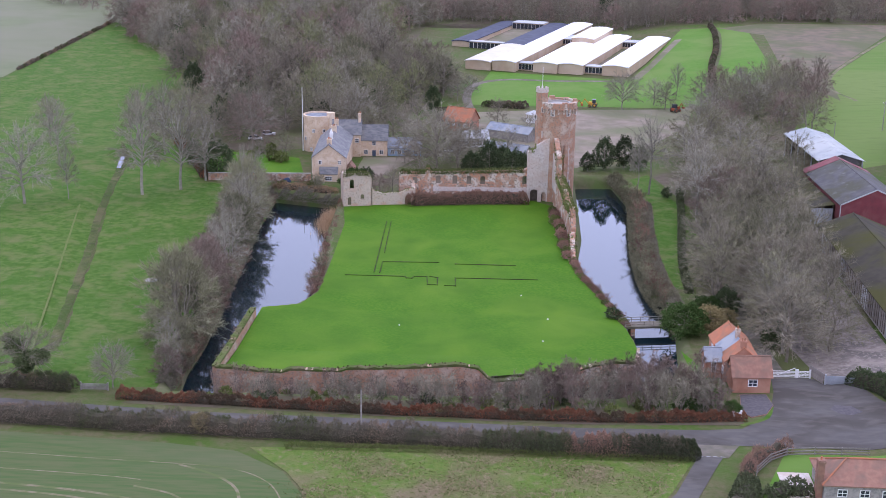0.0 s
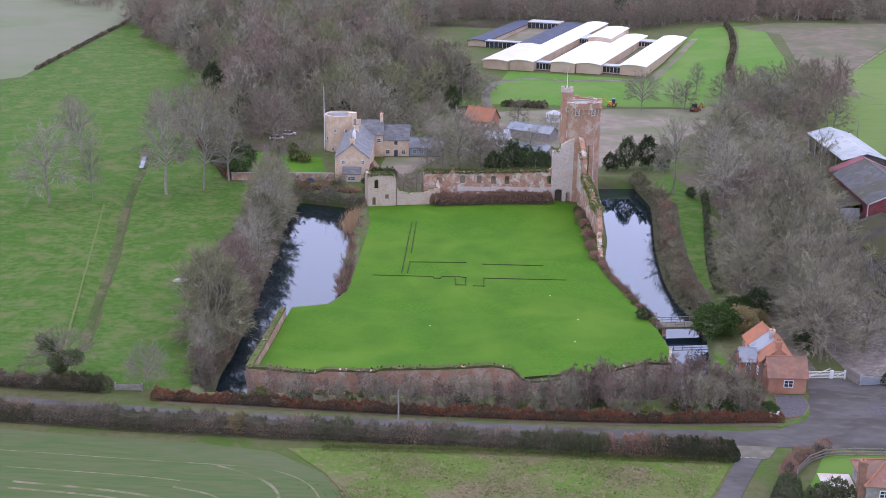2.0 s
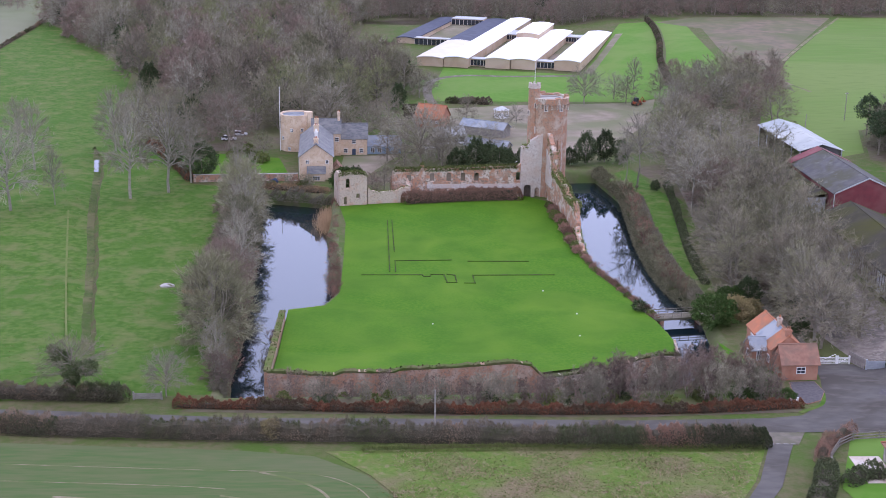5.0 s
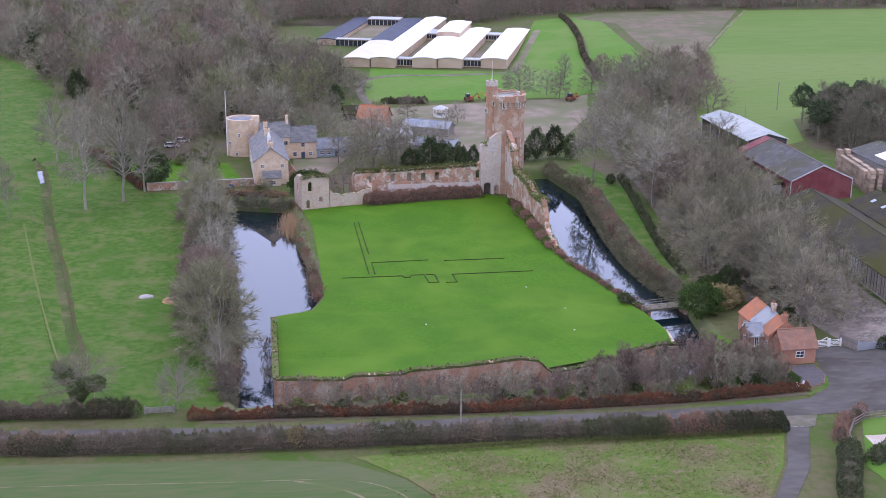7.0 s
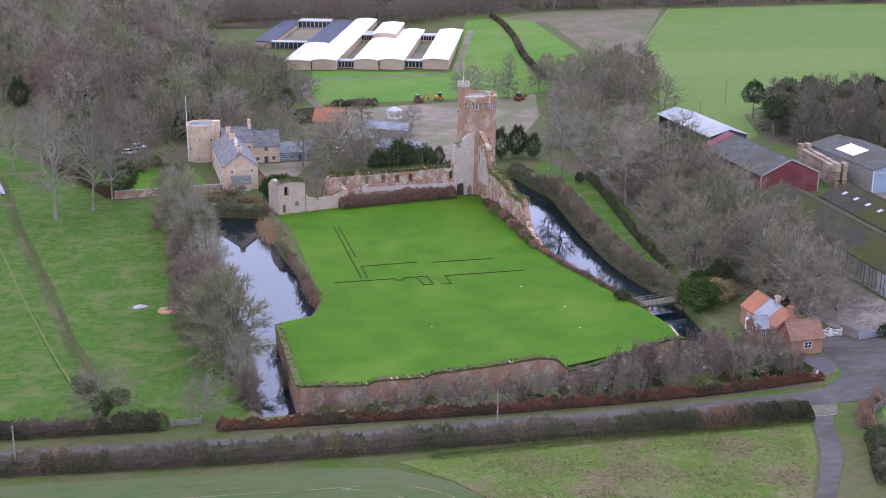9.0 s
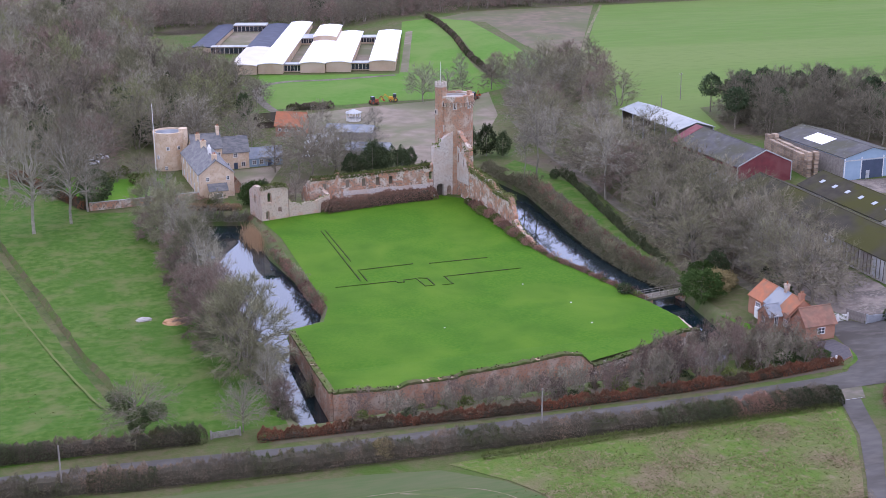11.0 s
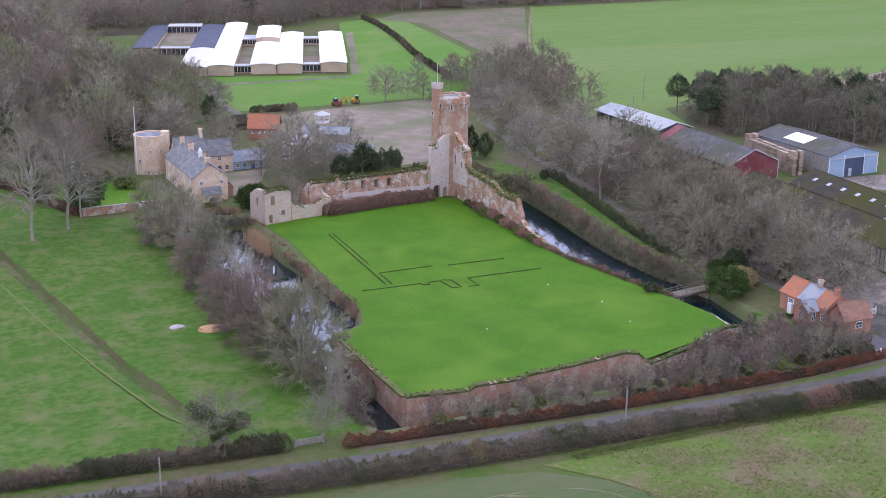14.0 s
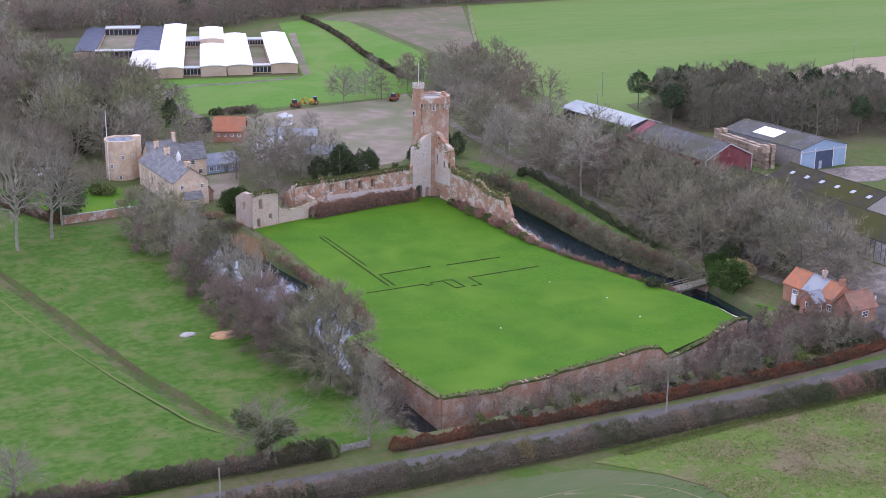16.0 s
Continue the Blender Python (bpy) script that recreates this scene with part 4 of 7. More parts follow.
box(bm, 3.8, 4.6, 7.6, 8.4, 9.1, 10.6)
cup = part("cupola", bm, M_WHITE, manor, "white louvred roof cupola")
bm = bmesh.new()
solid(bm, [(3.7, 7.5, 10.6), (4.7, 7.5, 10.6), (4.7, 8.5, 10.6), (3.7, 8.5, 10.6), (4.2, 8.0, 11.9)], [(3, 2, 1, 0), (0, 1, 4), (1, 2, 4), (2, 3, 4), (3, 0, 4)])
part("spire", bm, M_WHITE, cup)
# lean-to on the gable
bm = bmesh.new()
solid(bm, [(2.0, -1.8, 0), (6.4, -1.8, 0), (6.4, -0.02, 0), (2.0, -0.02, 0), (2.0, -1.8, 2.3), (6.4, -1.8, 2.3), (6.4, -0.02, 3.6), (2.0, -0.02, 3.6)], [(0, 3, 2, 1), (4, 5, 6, 7), (0, 1, 5, 4), (1, 2, 6, 5), (2, 3, 7, 6), (3, 0, 4, 7)])
part("lean_to", bm, M_MANOR, manor)
bm = bmesh.new()
solid(bm, [(1.8, -2.05, 2.2), (6.6, -2.05, 2.2), (6.6, -0.03, 3.68), (1.8, -0.03, 3.68), (1.8, -2.05, 2.32), (6.6, -2.05, 2.32), (6.6, -0.03, 3.8), (1.8, -0.03, 3.8)], [(0, 3, 2, 1), (4, 5, 6, 7), (0, 1, 5, 4), (1, 2, 6, 5), (2, 3, 7, 6), (3, 0, 4, 7)])
part("lean_to_roof", bm, M_SLATE, manor)
window(manor, 2.0, -0.02, 4.4, 0.8, 1.0)
window(manor, 6.9, -0.02, 4.4, 0.8, 1.0)
window(manor, 4.2, -1.82, 0.6, 1.8, 1.1, bars=2)
for i in range(5):
    window(manor, -0.02, 2.4 + 5.0 * i, 4.0, 0.9, 1.3, -90)
    window(manor, -0.02, 2.4 + 5.0 * i, 1.0, 0.9, 1.5, -90)
for x_, y_, z_ in ((9.6, 26.08, 4.2), (14.2, 26.88, 3.4), (16.2, 26.88, 0.9), (12.0, 26.88, 0.9), (19.3, 27.58, 0.9), (21.2, 27.58, 0.9), (25.6, 27.58, 0.9)):
    window(manor, x_, y_, z_, 1.1, 1.2)
for x_, y_ in ((14.2, 26.87), (23.4, 27.57)):
    bm = bmesh.new()
    box(bm, x_ - 0.5, x_ + 0.5, y_ - 0.05, y_ + 0.05, 0, 2.0)
    part("door", bm, M_DARKBLUE, manor)
for k in (0.5, 7.4, 12.4, 17.4, 25.0):
    bm = bmesh.new()
    tube(bm, (-0.12, k, 0), (-0.12, k, 6.1), 0.06, 0.06, 6)
    part("drainpipe", bm, M_WHITE, manor)

rtower = thing("round_tower", "squat round buff-brick tower with a flat lead roof", "tower", -43.4, 356.4, 0.0)
bm = bmesh.new()
cylinder_wall(bm, 4.1, 4.0, 0, 10.2, 40)
part("shaft", bm, M_MANOR, rtower)
bm = bmesh.new()
cylinder_wall(bm, 4.15, 4.15, 10.2, 10.9, 40, inner=3.7)
part("parapet", bm, M_MANOR, rtower)
bm = bmesh.new()
cylinder_wall(bm, 3.72, 3.72, 10.2, 10.5, 40)
for i in range(5):
    box(bm, -3.3, 3.3, -2.4 + i * 1.2, -2.28 + i * 1.2, 10.5, 10.6)
part("flat_roof", bm, M_SLATE2, rtower, "pale lead roof with battens")
bm = bmesh.new()
cylinder_wall(bm, 1.2, 1.15, 0, 11.6, 12)
part("stair_turret", bm, M_MANOR, rtower, "", pose(3.7, -1.2, 0))
for ang, z in ((-110, 1.2), (-100, 6.4), (-60, 6.4), (-140, 4.0)):
    a = radians(ang)
    window(rtower, 4.12 * math.cos(a), 4.12 * math.sin(a), z, 0.8, 1.0, ang + 90)

lodge = thing("gate_lodge", "orange brick gate lodge with pantile and slate roofs", "house", 46.0, 192.6, 1.4, 3)
gabled(lodge, 0, 5.9, 0, 4.4, 2.9, 5.3, M_COTTAGE, M_TILE2, "x", roof_label="brown clay tile roof")
gabled(lodge, -0.6, 5.4, 4.42, 8.0, 3.3, 5.7, M_COTTAGE, M_TILE, "y", 0.02)
gabled(lodge, -0.6, 5.4, 8.02, 12.2, 3.3, 5.7, M_COTTAGE, M_SLATE2, "y", 0.02, roof2=M_TILE)
gabled(lodge, -0.6, 5.4, 12.24, 16.6, 3.3, 5.7, M_COTTAGE, M_TILE, "y", 0.2, roof_label="bright orange pantile roof")
gabled(lodge, -3.2, -0.62, 6.0, 9.6, 2.9, 4.5, M_COTTAGE, M_SLATE2, "x", 0.2, roof_label="blue-grey slate roof")
chimney(lodge, 2.4, 9.6, 5.2, 7.2, 0.7, 0.7, M_BRICK, 1)
chimney(lodge, 2.4, 5.2, 5.2, 6.8, 0.9, 0.7, M_COTTAGE, 2)
window(lodge, 3.1, -0.02, 1.1, 1.5, 1.2)
window(lodge, -0.62, 5.0, 1.2, 1.1, 1.3, -90)
window(lodge, -3.22, 7.8, 1.3, 0.9, 1.3, -90)
window(lodge, -0.62, 13.5, 1.8, 1.5, 1.0, -90, bars=2)
window(lodge, -1.9, 5.98, 1.1, 0.8, 1.9)
window(lodge, 5.92, 2.2, 1.0, 0.9, 1.2, 90)
bm = bmesh.new()
box(bm, -1.1, -0.64, 12.8, 13.9, 0, 2.0)
part("porch", bm, M_WHITE, lodge, "small white porch")

M_FLINT = mat("flint_wall", (0.3, 0.28, 0.26), (0.2, 0.19, 0.18), 3.0, c=(0.36, 0.33, 0.3), big=1.0, detail=9)
bungalow = thing("bungalow", "flint and brick bungalow with clay tile roof", "house", 52.4, 157.4, 1.4, 0)
bm = bmesh.new()
box(bm, 0, 20, 0, 7.0, 0, 2.5)
part("wall", bm, M_FLINT, bungalow, "grey flint walling")
bm = bmesh.new()
solid(bm, [(-0.4, -0.4, 2.4), (20.4, -0.4, 2.4), (20.4, 7.4, 2.4), (-0.4, 7.4, 2.4), (-0.4, -0.4, 2.55), (20.4, -0.4, 2.55), (20.4, 7.4, 2.55), (-0.4, 7.4, 2.55), (3.4, 3.5, 4.7), (20.4, 3.5, 4.7)],
      [(3, 2, 1, 0), (0, 1, 5, 4), (2, 3, 7, 6), (3, 0, 4, 7), (1, 2, 6, 9, 5), (4, 5, 9, 8), (6, 7, 8, 9), (7, 4, 8)])
part("roof", bm, M_TILE2, bungalow, "brown clay pantile hipped roof")
for p_, q_ in (((-0.4, -0.4, 2.6), (3.4, 3.5, 4.75)), ((-0.4, 7.4, 2.6), (3.4, 3.5, 4.75)), ((3.4, 3.5, 4.75), (20.4, 3.5, 4.75))):
    bm = bmesh.new()
    tube(bm, p_, q_, 0.13, 0.13, 6)
    part("ridge_tiles", bm, M_TILE, bungalow)
chimney(bungalow, -0.5, 1.0, 0, 5.6, 0.9, 1.1, M_TILE2, 1)
for k in range(5):
    window(bungalow, 2.4 + 2.9 * k, -0.02, 0.8, 1.3, 1.1, bars=1)
bm = bmesh.new()
box(bm, -4.5, -0.2, 0, 8, -0.2, 0.1)
tagged(part("patio", bm, M_PLASTER, None, "", pose(52.4, 157.4, 1.4)), "pale stone patio beside the bungalow", "patio", kind="structure")

# ---- museum hall ----
hall = thing("museum_hall", "long low tan-brick hall with white membrane roofs", "hall", 2.0, 493.0, land(2.0, 493.0), -17.0)


def bay(x0, x1, y0, y1, h, roof_mat, rise=0.5):
    h -= 1.0
    bm = bmesh.new()
    n = 8
    arc = [(x0 + (x1 - x0) * i / n, h + rise * math.sin(math.pi * i / n)) for i in range(n + 1)]
    prism(bm, [(x0, 0), (x1, 0)] + arc[::-1], y0, y1, "y")
    part("wall", bm, M_TANWALL, hall)
    bm = bmesh.new()
    a = [(x0 - 0.25 + (x1 - x0 + 0.5) * i / n, h + 0.03 + rise * math.sin(math.pi * i / n)) for i in range(n + 1)]
    prism(bm, a + [(x, z + 0.3) for x, z in a[::-1]], y0 - 0.4, y1 + 0.3, "y")
    part("roof", bm, roof_mat, hall)


def glazed(x0, x1, y, h, z0=0.4, n=6, roof_d=4.0, flip=1):
    """A flat-roofed glass link between two bays."""
    bm = bmesh.new()
    box(bm, x0 + 0.02, x1 - 0.02, y, y + roof_d, 0, h - 0.2)
    part("link", bm, M_TANWALL, hall)
    bm = bmesh.new()
    box(bm, x0 + 0.02, x1 - 0.02, y - 0.5, y + roof_d + 0.2, h - 0.18, h + 0.05)
    part("link_roof", bm, M_ZINC, hall)
    for i in range(n):
        u0, u1 = x0 + (x1 - x0) * i / n + 0.1, x0 + (x1 - x0) * (i + 1) / n - 0.1
        bm = bmesh.new()
        box(bm, u0, u1, y - 0.06, y - 0.02, z0, h - 0.5)
        w_ = part("window", bm, M_GLASS, hall)
        bm = bmesh.new()
        box(bm, u0 - 0.1, u0 - 0.02, y - 0.12, y - 0.01, z0, h - 0.5)
        part("frame", bm, M_WHITE, w_)


bay(-9.3, 0.6, -3, 42, 4.0, M_CREAMROOF)
bay(-9.3, 0.6, 42.3, 112, 4.0, M_DARKROOF)
bay(0.9, 10, -2, 116, 4.4, M_WHITEROOF)
bay(16.2, 25.4, 0.4, 56, 4.4, M_WHITEROOF)
bay(16.2, 25.4, 56.1, 90, 6.4, M_WHITEROOF)
bay(25.7, 34.8, 1.6, 84, 4.4, M_WHITEROOF)
bay(41.6, 51.2, 4.0, 86, 4.4, M_WHITEROOF)
glazed(10, 16.2, 2.6, 2.9, n=5)
glazed(34.8, 41.6, 5.6, 2.9, n=5)
glazed(10.02, 16.18, 66, 3.6, 1.5, n=6, roof_d=12)
glazed(34.82, 41.58, 68, 3.6, 1.5, n=6, roof_d=6)
bay(-32, -24, 45, 112, 3.6, M_DARKROOF, 0.5)
glazed(-24, -9.4, 104, 4.0, 1.2, n=8, roof_d=8)
glazed(-24, -9.4, 44, 3.4, 0.6, n=8, roof_d=3)
for x0, x1, y0, y1 in ((10.1, 16.1, 7.3, 65.9), (34.9, 41.5, 10.3, 67.9), (-23.9, -9.5, 47.3, 103.9)):
    patch("courtyard", [tuple((hall.matrix_basis @ Vector((x, y, 0))).to_2d()) for x, y in ((x0, y0), (x1, y0), (x1, y1), (x0, y1))], M_GRAVEL, 0.12, "tan gravel courtyard between the hall's roofs", "yard")
patch("hall_apron", band([(54.5, 478), (66, 516), (79.5, 560)], 3.0), M_GRAVEL, 0.09, "narrow gravel path beside the hall", "path")

# ---- farm ----
def barn(name, label, x0, x1, y0, y1, rz, eave, ridge, wall_mat, roof_mat, z=None, roof2=None):
    b = thing(name, label, "barn", x0, y0, z, rz)
    gabled(b, 0, x1 - x0, 0, y1 - y0, eave, ridge, wall_mat, roof_mat, "y", 0.3, roof2=roof2)
    return b


red = barn("red_barn", "red-clad barn with a grey cement roof", 82.8, 98.0, 282.3, 314, 3, 5.2, 8.6, M_REDMETAL, M_ASBESTOS, 3.4)
for s in (0, 1):
    bm = bmesh.new()
    k = (8.6 - 5.2) / 7.6
    xs_ = (0.0, 7.6) if s == 0 else (15.2, 7.6)
    solid(bm, [(xs_[0], -0.36, 5.2 - 0.1), (xs_[0], -0.36, 5.4), (xs_[1], -0.36, 8.85), (xs_[1], -0.36, 8.55), (xs_[0], -0.30, 5.1), (xs_[0], -0.30, 5.4), (xs_[1], -0.30, 8.85), (xs_[1], -0.30, 8.55)],
          [(0, 1, 2, 3), (7, 6, 5, 4), (0, 4, 5, 1), (1, 5, 6, 2), (2, 6, 7, 3), (3, 7, 4, 0)])
    part("verge_board", bm, M_ZINC, red, "white verge flashing")
for x_ in (0.0, 15.2):
    bm = bmesh.new()
    box(bm, x_ - 0.1, x_ + 0.1, -0.14, -0.02, 0, 5.1)
    part("corner_trim", bm, M_ZINC, red)
for s in (0, 1):
    bm = bmesh.new()
    x0_ = -0.35 if s == 0 else 15.55
    z0_ = 5.2 - 0.35 * 3.4 / 7.6
    solid(bm, [(x0_, 28.5, z0_ + 0.16), (7.6, 28.5, 8.76), (7.6, 32.1, 8.76), (x0_, 32.1, z0_ + 0.16), (x0_, 28.5, z0_ + 0.22), (7.6, 28.5, 8.82), (7.6, 32.1, 8.82), (x0_, 32.1, z0_ + 0.22)],
          [(0, 3, 2, 1), (4, 5, 6, 7), (0, 1, 5, 4), (1, 2, 6, 5), (2, 3, 7, 6), (3, 0, 4, 7)])
    part("red_roof_sheet", bm, M_REDMETAL, red)
lean = thing("lean_to_barn", "open-sided lean-to barn with a mossy roof", "barn", 72.8, 285.5, 2.6, 3)
bm = bmesh.new()
solid(bm, [(-0.4, -0.4, 3.6), (9.6, -0.4, 5.0), (9.6, 25, 5.0), (-0.4, 25, 3.6), (-0.4, -0.4, 3.75), (9.6, -0.4, 5.15), (9.6, 25, 5.15), (-0.4, 25, 3.75)], [(0, 3, 2, 1), (4, 5, 6, 7), (0, 1, 5, 4), (1, 2, 6, 5), (2, 3, 7, 6), (3, 0, 4, 7)])
part("roof", bm, M_MOSSROOF, lean, "mossy cement sheet roof")
for i in range(5):
    bm = bmesh.new()
    box(bm, 0, 0.25, i * 6.0, i * 6.0 + 0.25, -0.3, 3.7)
    part("post", bm, M_TIMBER, lean)
bm = bmesh.new()
box(bm, 0.1, 9.3, 24.6, 24.8, -0.3, 3.6)
part("back_wall", bm, M_TIMBER, lean)
bm = bmesh.new()
box(bm, 9.3, 9.5, 0, 24.6, -0.3, 4.7)
part("side_wall", bm, M_TIMBER, lean)
bm = bmesh.new()
box(bm, 4.5, 9.3, -0.1, 0.05, 0.6, 4.1)
part("end_cladding", bm, M_GREYMETAL, lean)

white = thing("hay_barn", "open steel barn with a pale curved metal roof", "barn", 86.0, 319.5, 3.2, 4)
a = [(-0.5, 6.5), (5.4, 8.2), (11.3, 6.5)]
for s_ in (0, 1):
    bm = bmesh.new()
    q = a[s_:s_ + 2]
    prism(bm, q + [(x, z + 0.12) for x, z in q[::-1]], -0.5, 31.5, "y")
    part("roof", bm, M_HAYROOF, white)
for i in range(6):
    for x_ in (0, 10.8):
        bm = bmesh.new()
        box(bm, x_ - 0.12, x_ + 0.12, i * 6.1, i * 6.1 + 0.24, -0.3, 6.7)
        part("post", bm, M_GREYMETAL, white)
bm = bmesh.new()
prism(bm, [(0.2, 5.2), (10.6, 5.2), (10.6, 6.6), (5.4, 8.1), (0.2, 6.6)], 0.05, 0.15, "y")
part("gable_sheet", bm, M_ASBESTOS, white)
bm = bmesh.new()
box(bm, 0.2, 10.6, 30.6, 30.8, -0.3, 7.0)
part("back_wall", bm, M_TIMBER, white)

green = barn("long_barn", "long mossy-roofed barn with panelled side", 76.0, 90.0, 213, 272, 0, 4.6, 7.4, M_CONC, M_MOSSROOF, 2.1)
for i in range(14):
    bm = bmesh.new()
    box(bm, -0.1, -0.02, 0.6 + i * 4.2, 4.2 + i * 4.2, 0.5, 4.3)
    pn = part("side_panel", bm, M_GREYWOOD if i % 4 else M_ZINC, green)
    for k in range(3):
        bm = bmesh.new()
        box(bm, -0.16, -0.1, 0.6 + i * 4.2 + k * 1.2, 0.75 + i * 4.2 + k * 1.2, 0.5, 4.3)
        part("batten", bm, M_TIMBER, pn)
dark = barn("low_barn", "dark-roofed barn with rooflight panels", 90.6, 103.6, 236, 268, 0, 3.6, 6.4, M_CONC, M_MOSSROOF, 3.4)
for i in range(6):
    for row in (0.45,):
        bm = bmesh.new()
        xa, xb = 6.5 * row, 6.5 * (row + 0.16)
        za, zb = 3.6 + 2.8 * row, 3.6 + 2.8 * (row + 0.16)
        y_ = 2.0 + i * 5 + (2.0 if row > 0.5 else 0)
        solid(bm, [(xa, y_, za + 0.16), (xb, y_, zb + 0.16), (xb, y_ + 1.1, zb + 0.16), (xa, y_ + 1.1, za + 0.16), (xa, y_, za + 0.22), (xb, y_, zb + 0.22), (xb, y_ + 1.1, zb + 0.22), (xa, y_ + 1.1, za + 0.22)],
              [(0, 3, 2, 1), (4, 5, 6, 7), (0, 1, 5, 4), (1, 2, 6, 5), (2, 3, 7, 6), (3, 0, 4, 7)])
        part("rooflight", bm, M_GREYMETAL, dark)
blue = barn("blue_shed", "blue-grey steel shed with a mossy roof and white rooflight", 108.8, 124.6, 277.2, 306, 3, 5.6, 7.6, M_BLUEMETAL, M_ASBESTOS, 4.3)
bm = bmesh.new()
box(bm, 5.0, 11.2, -0.1, -0.02, 0, 4.6)
dd = part("sliding_door", bm, M_DARKBLUE, blue, "dark blue sliding door")
bm = bmesh.new()
box(bm, 6.4, 7.4, -0.16, -0.1, 0, 2.1)
part("wicket_door", bm, M_ZINC, dd)
for x_ in (0.1, 4.9, 11.3, 15.7):
    bm = bmesh.new()
    box(bm, x_ - 0.09, x_ + 0.09, -0.15, -0.02, 0, 5.5)
    part("post", bm, M_WHITE, blue)
bm = bmesh.new()
box(bm, 0, 15.8, -0.16, -0.02, 4.7, 4.95)
part("beam", bm, M_ZINC, blue)
bm = bmesh.new()
za, zb = 5.6 + 2.0 * 0.25, 5.6 + 2.0 * 0.8
solid(bm, [(2.0, 12, za + 0.16), (6.3, 12, zb + 0.16), (6.3, 20, zb + 0.16), (2.0, 20, za + 0.16), (2.0, 12, za + 0.24), (6.3, 12, zb + 0.24), (6.3, 20, zb + 0.24), (2.0, 20, za + 0.24)],
      [(0, 3, 2, 1), (4, 5, 6, 7), (0, 1, 5, 4), (1, 2, 6, 5), (2, 3, 7, 6), (3, 0, 4, 7)])
part("rooflight", bm, M_WHITEROOF, blue, "white rooflight sheet")
bm = bmesh.new()
box(bm, -0.06, -0.01, 0.2, 28.5, 0.2, 5.3)
part("side_cladding", bm, M_GREYWOOD, blue)

# stacked potato crates
bm = bmesh.new()
for zz in (0.08, 0.33, 0.58, 0.83):
    box(bm, -0.9, 0.9, -0.6, -0.55, zz, zz + 0.19)
    box(bm, -0.9, 0.9, 0.55, 0.6, zz, zz + 0.19)
    box(bm, -0.9, -0.85, -0.55, 0.55, zz, zz + 0.19)
    box(bm, 0.85, 0.9, -0.55, 0.55, zz, zz + 0.19)
box(bm, -0.88, 0.88, -0.53, 0.53, 0.1, 0.95)
crate_mesh = mesh_of("slats", bm, M_CRATE)
for row in range(13):
    for col in range(2):
        top = 5 if 1 < row < 12 else (3 if row == 1 else 6)
        for lv in range(top):
            x_ = 102.8 + col * 1.9 + row * 0.12 + 0.05 * ((row * 7 + lv * 3) % 3)
            y_ = 283.5 + row * 1.75 + 0.06 * ((row + lv * 5) % 4)
            tagged(new("crate", crate_mesh), "slatted wooden potato crate in a tall stack", "crate", "stacked potato crates").matrix_basis = pose(x_, y_, 4.2 + lv * 1.06, 0, 0, 90 + ((row * 3 + lv) % 5 - 2))

# ---- small buildings and garden things behind the ruin ----
hut = thing("tea_hut", "small brick hut with an orange tile roof", "hut", -10.0, 386.0, 0.9, -24)
gabled(hut, 0, 8.5, 0, 6.5, 3.4, 6.6, M_COTTAGE, M_TILE, "x", 0.4)
for k in range(4):
    window(hut, 1.3 + 1.9 * k, -0.02, 1.6, 0.9, 0.8, bars=1)
cons = thing("conservatory", "white glazed lean-to conservatory", "conservatory", -3.6, 362.5, 0.9, 15)
gabled(cons, 0, 8, 0, 6, 2.4, 4.2, M_WHITE, M_ZINC, "x", 0.2)
for k in range(4):
    window(cons, 1.1 + 1.9 * k, -0.02, 0.5, 1.6, 1.6, bars=2)
shed = thing("garden_shed", "dark timber shed with a mossy roof", "shed", -12.6, 398.0, 0.9, 10)
gabled(shed, 0, 6, 0, 4.5, 2.2, 4.0, M_TIMBER, M_MOSSROOF, "x", 0.5)
grey = thing("stable_range", "low grey-roofed stable building", "shed", 3.0, 352.0, 0.9, -25)
gabled(grey, 0, 12, 0, 5.0, 2.5, 4.0, M_GREYWOOD, M_SLATE2, "x", 0.3)
grey2 = thing("stable_range", "low grey-roofed stable building", "shed", 3.0, 378.0, 0.9, -30)
gabled(grey2, 0, 14, 0, 5.0, 2.5, 4.0, M_GREYWOOD, M_SLATE2, "x", 0.3)
gaz = thing("gazebo", "white octagonal garden gazebo", "gazebo", 17.0, 401.0, 0.9)
for i in range(8):
    a = 2 * math.pi * i / 8
    bm = bmesh.new()
    tube(bm, (2.2 * math.cos(a), 2.2 * math.sin(a), 0), (2.2 * math.cos(a), 2.2 * math.sin(a), 2.6), 0.09, 0.09, 6)
    part("post", bm, M_WHITE, gaz)
bm = bmesh.new()
vs = [(2.7 * math.cos(2 * math.pi * i / 8), 2.7 * math.sin(2 * math.pi * i / 8), 2.6) for i in range(8)] + [(0, 0, 3.7)]
solid(bm, vs, [(i, (i + 1) % 8, 8) for i in range(8)] + [tuple(range(7, -1, -1))])
part("roof", bm, M_ZINC, gaz)
bm = bmesh.new()
cylinder_wall(bm, 2.3, 2.3, 0, 0.9, 8, inner=2.2)
part("rail", bm, M_WHITE, gaz)

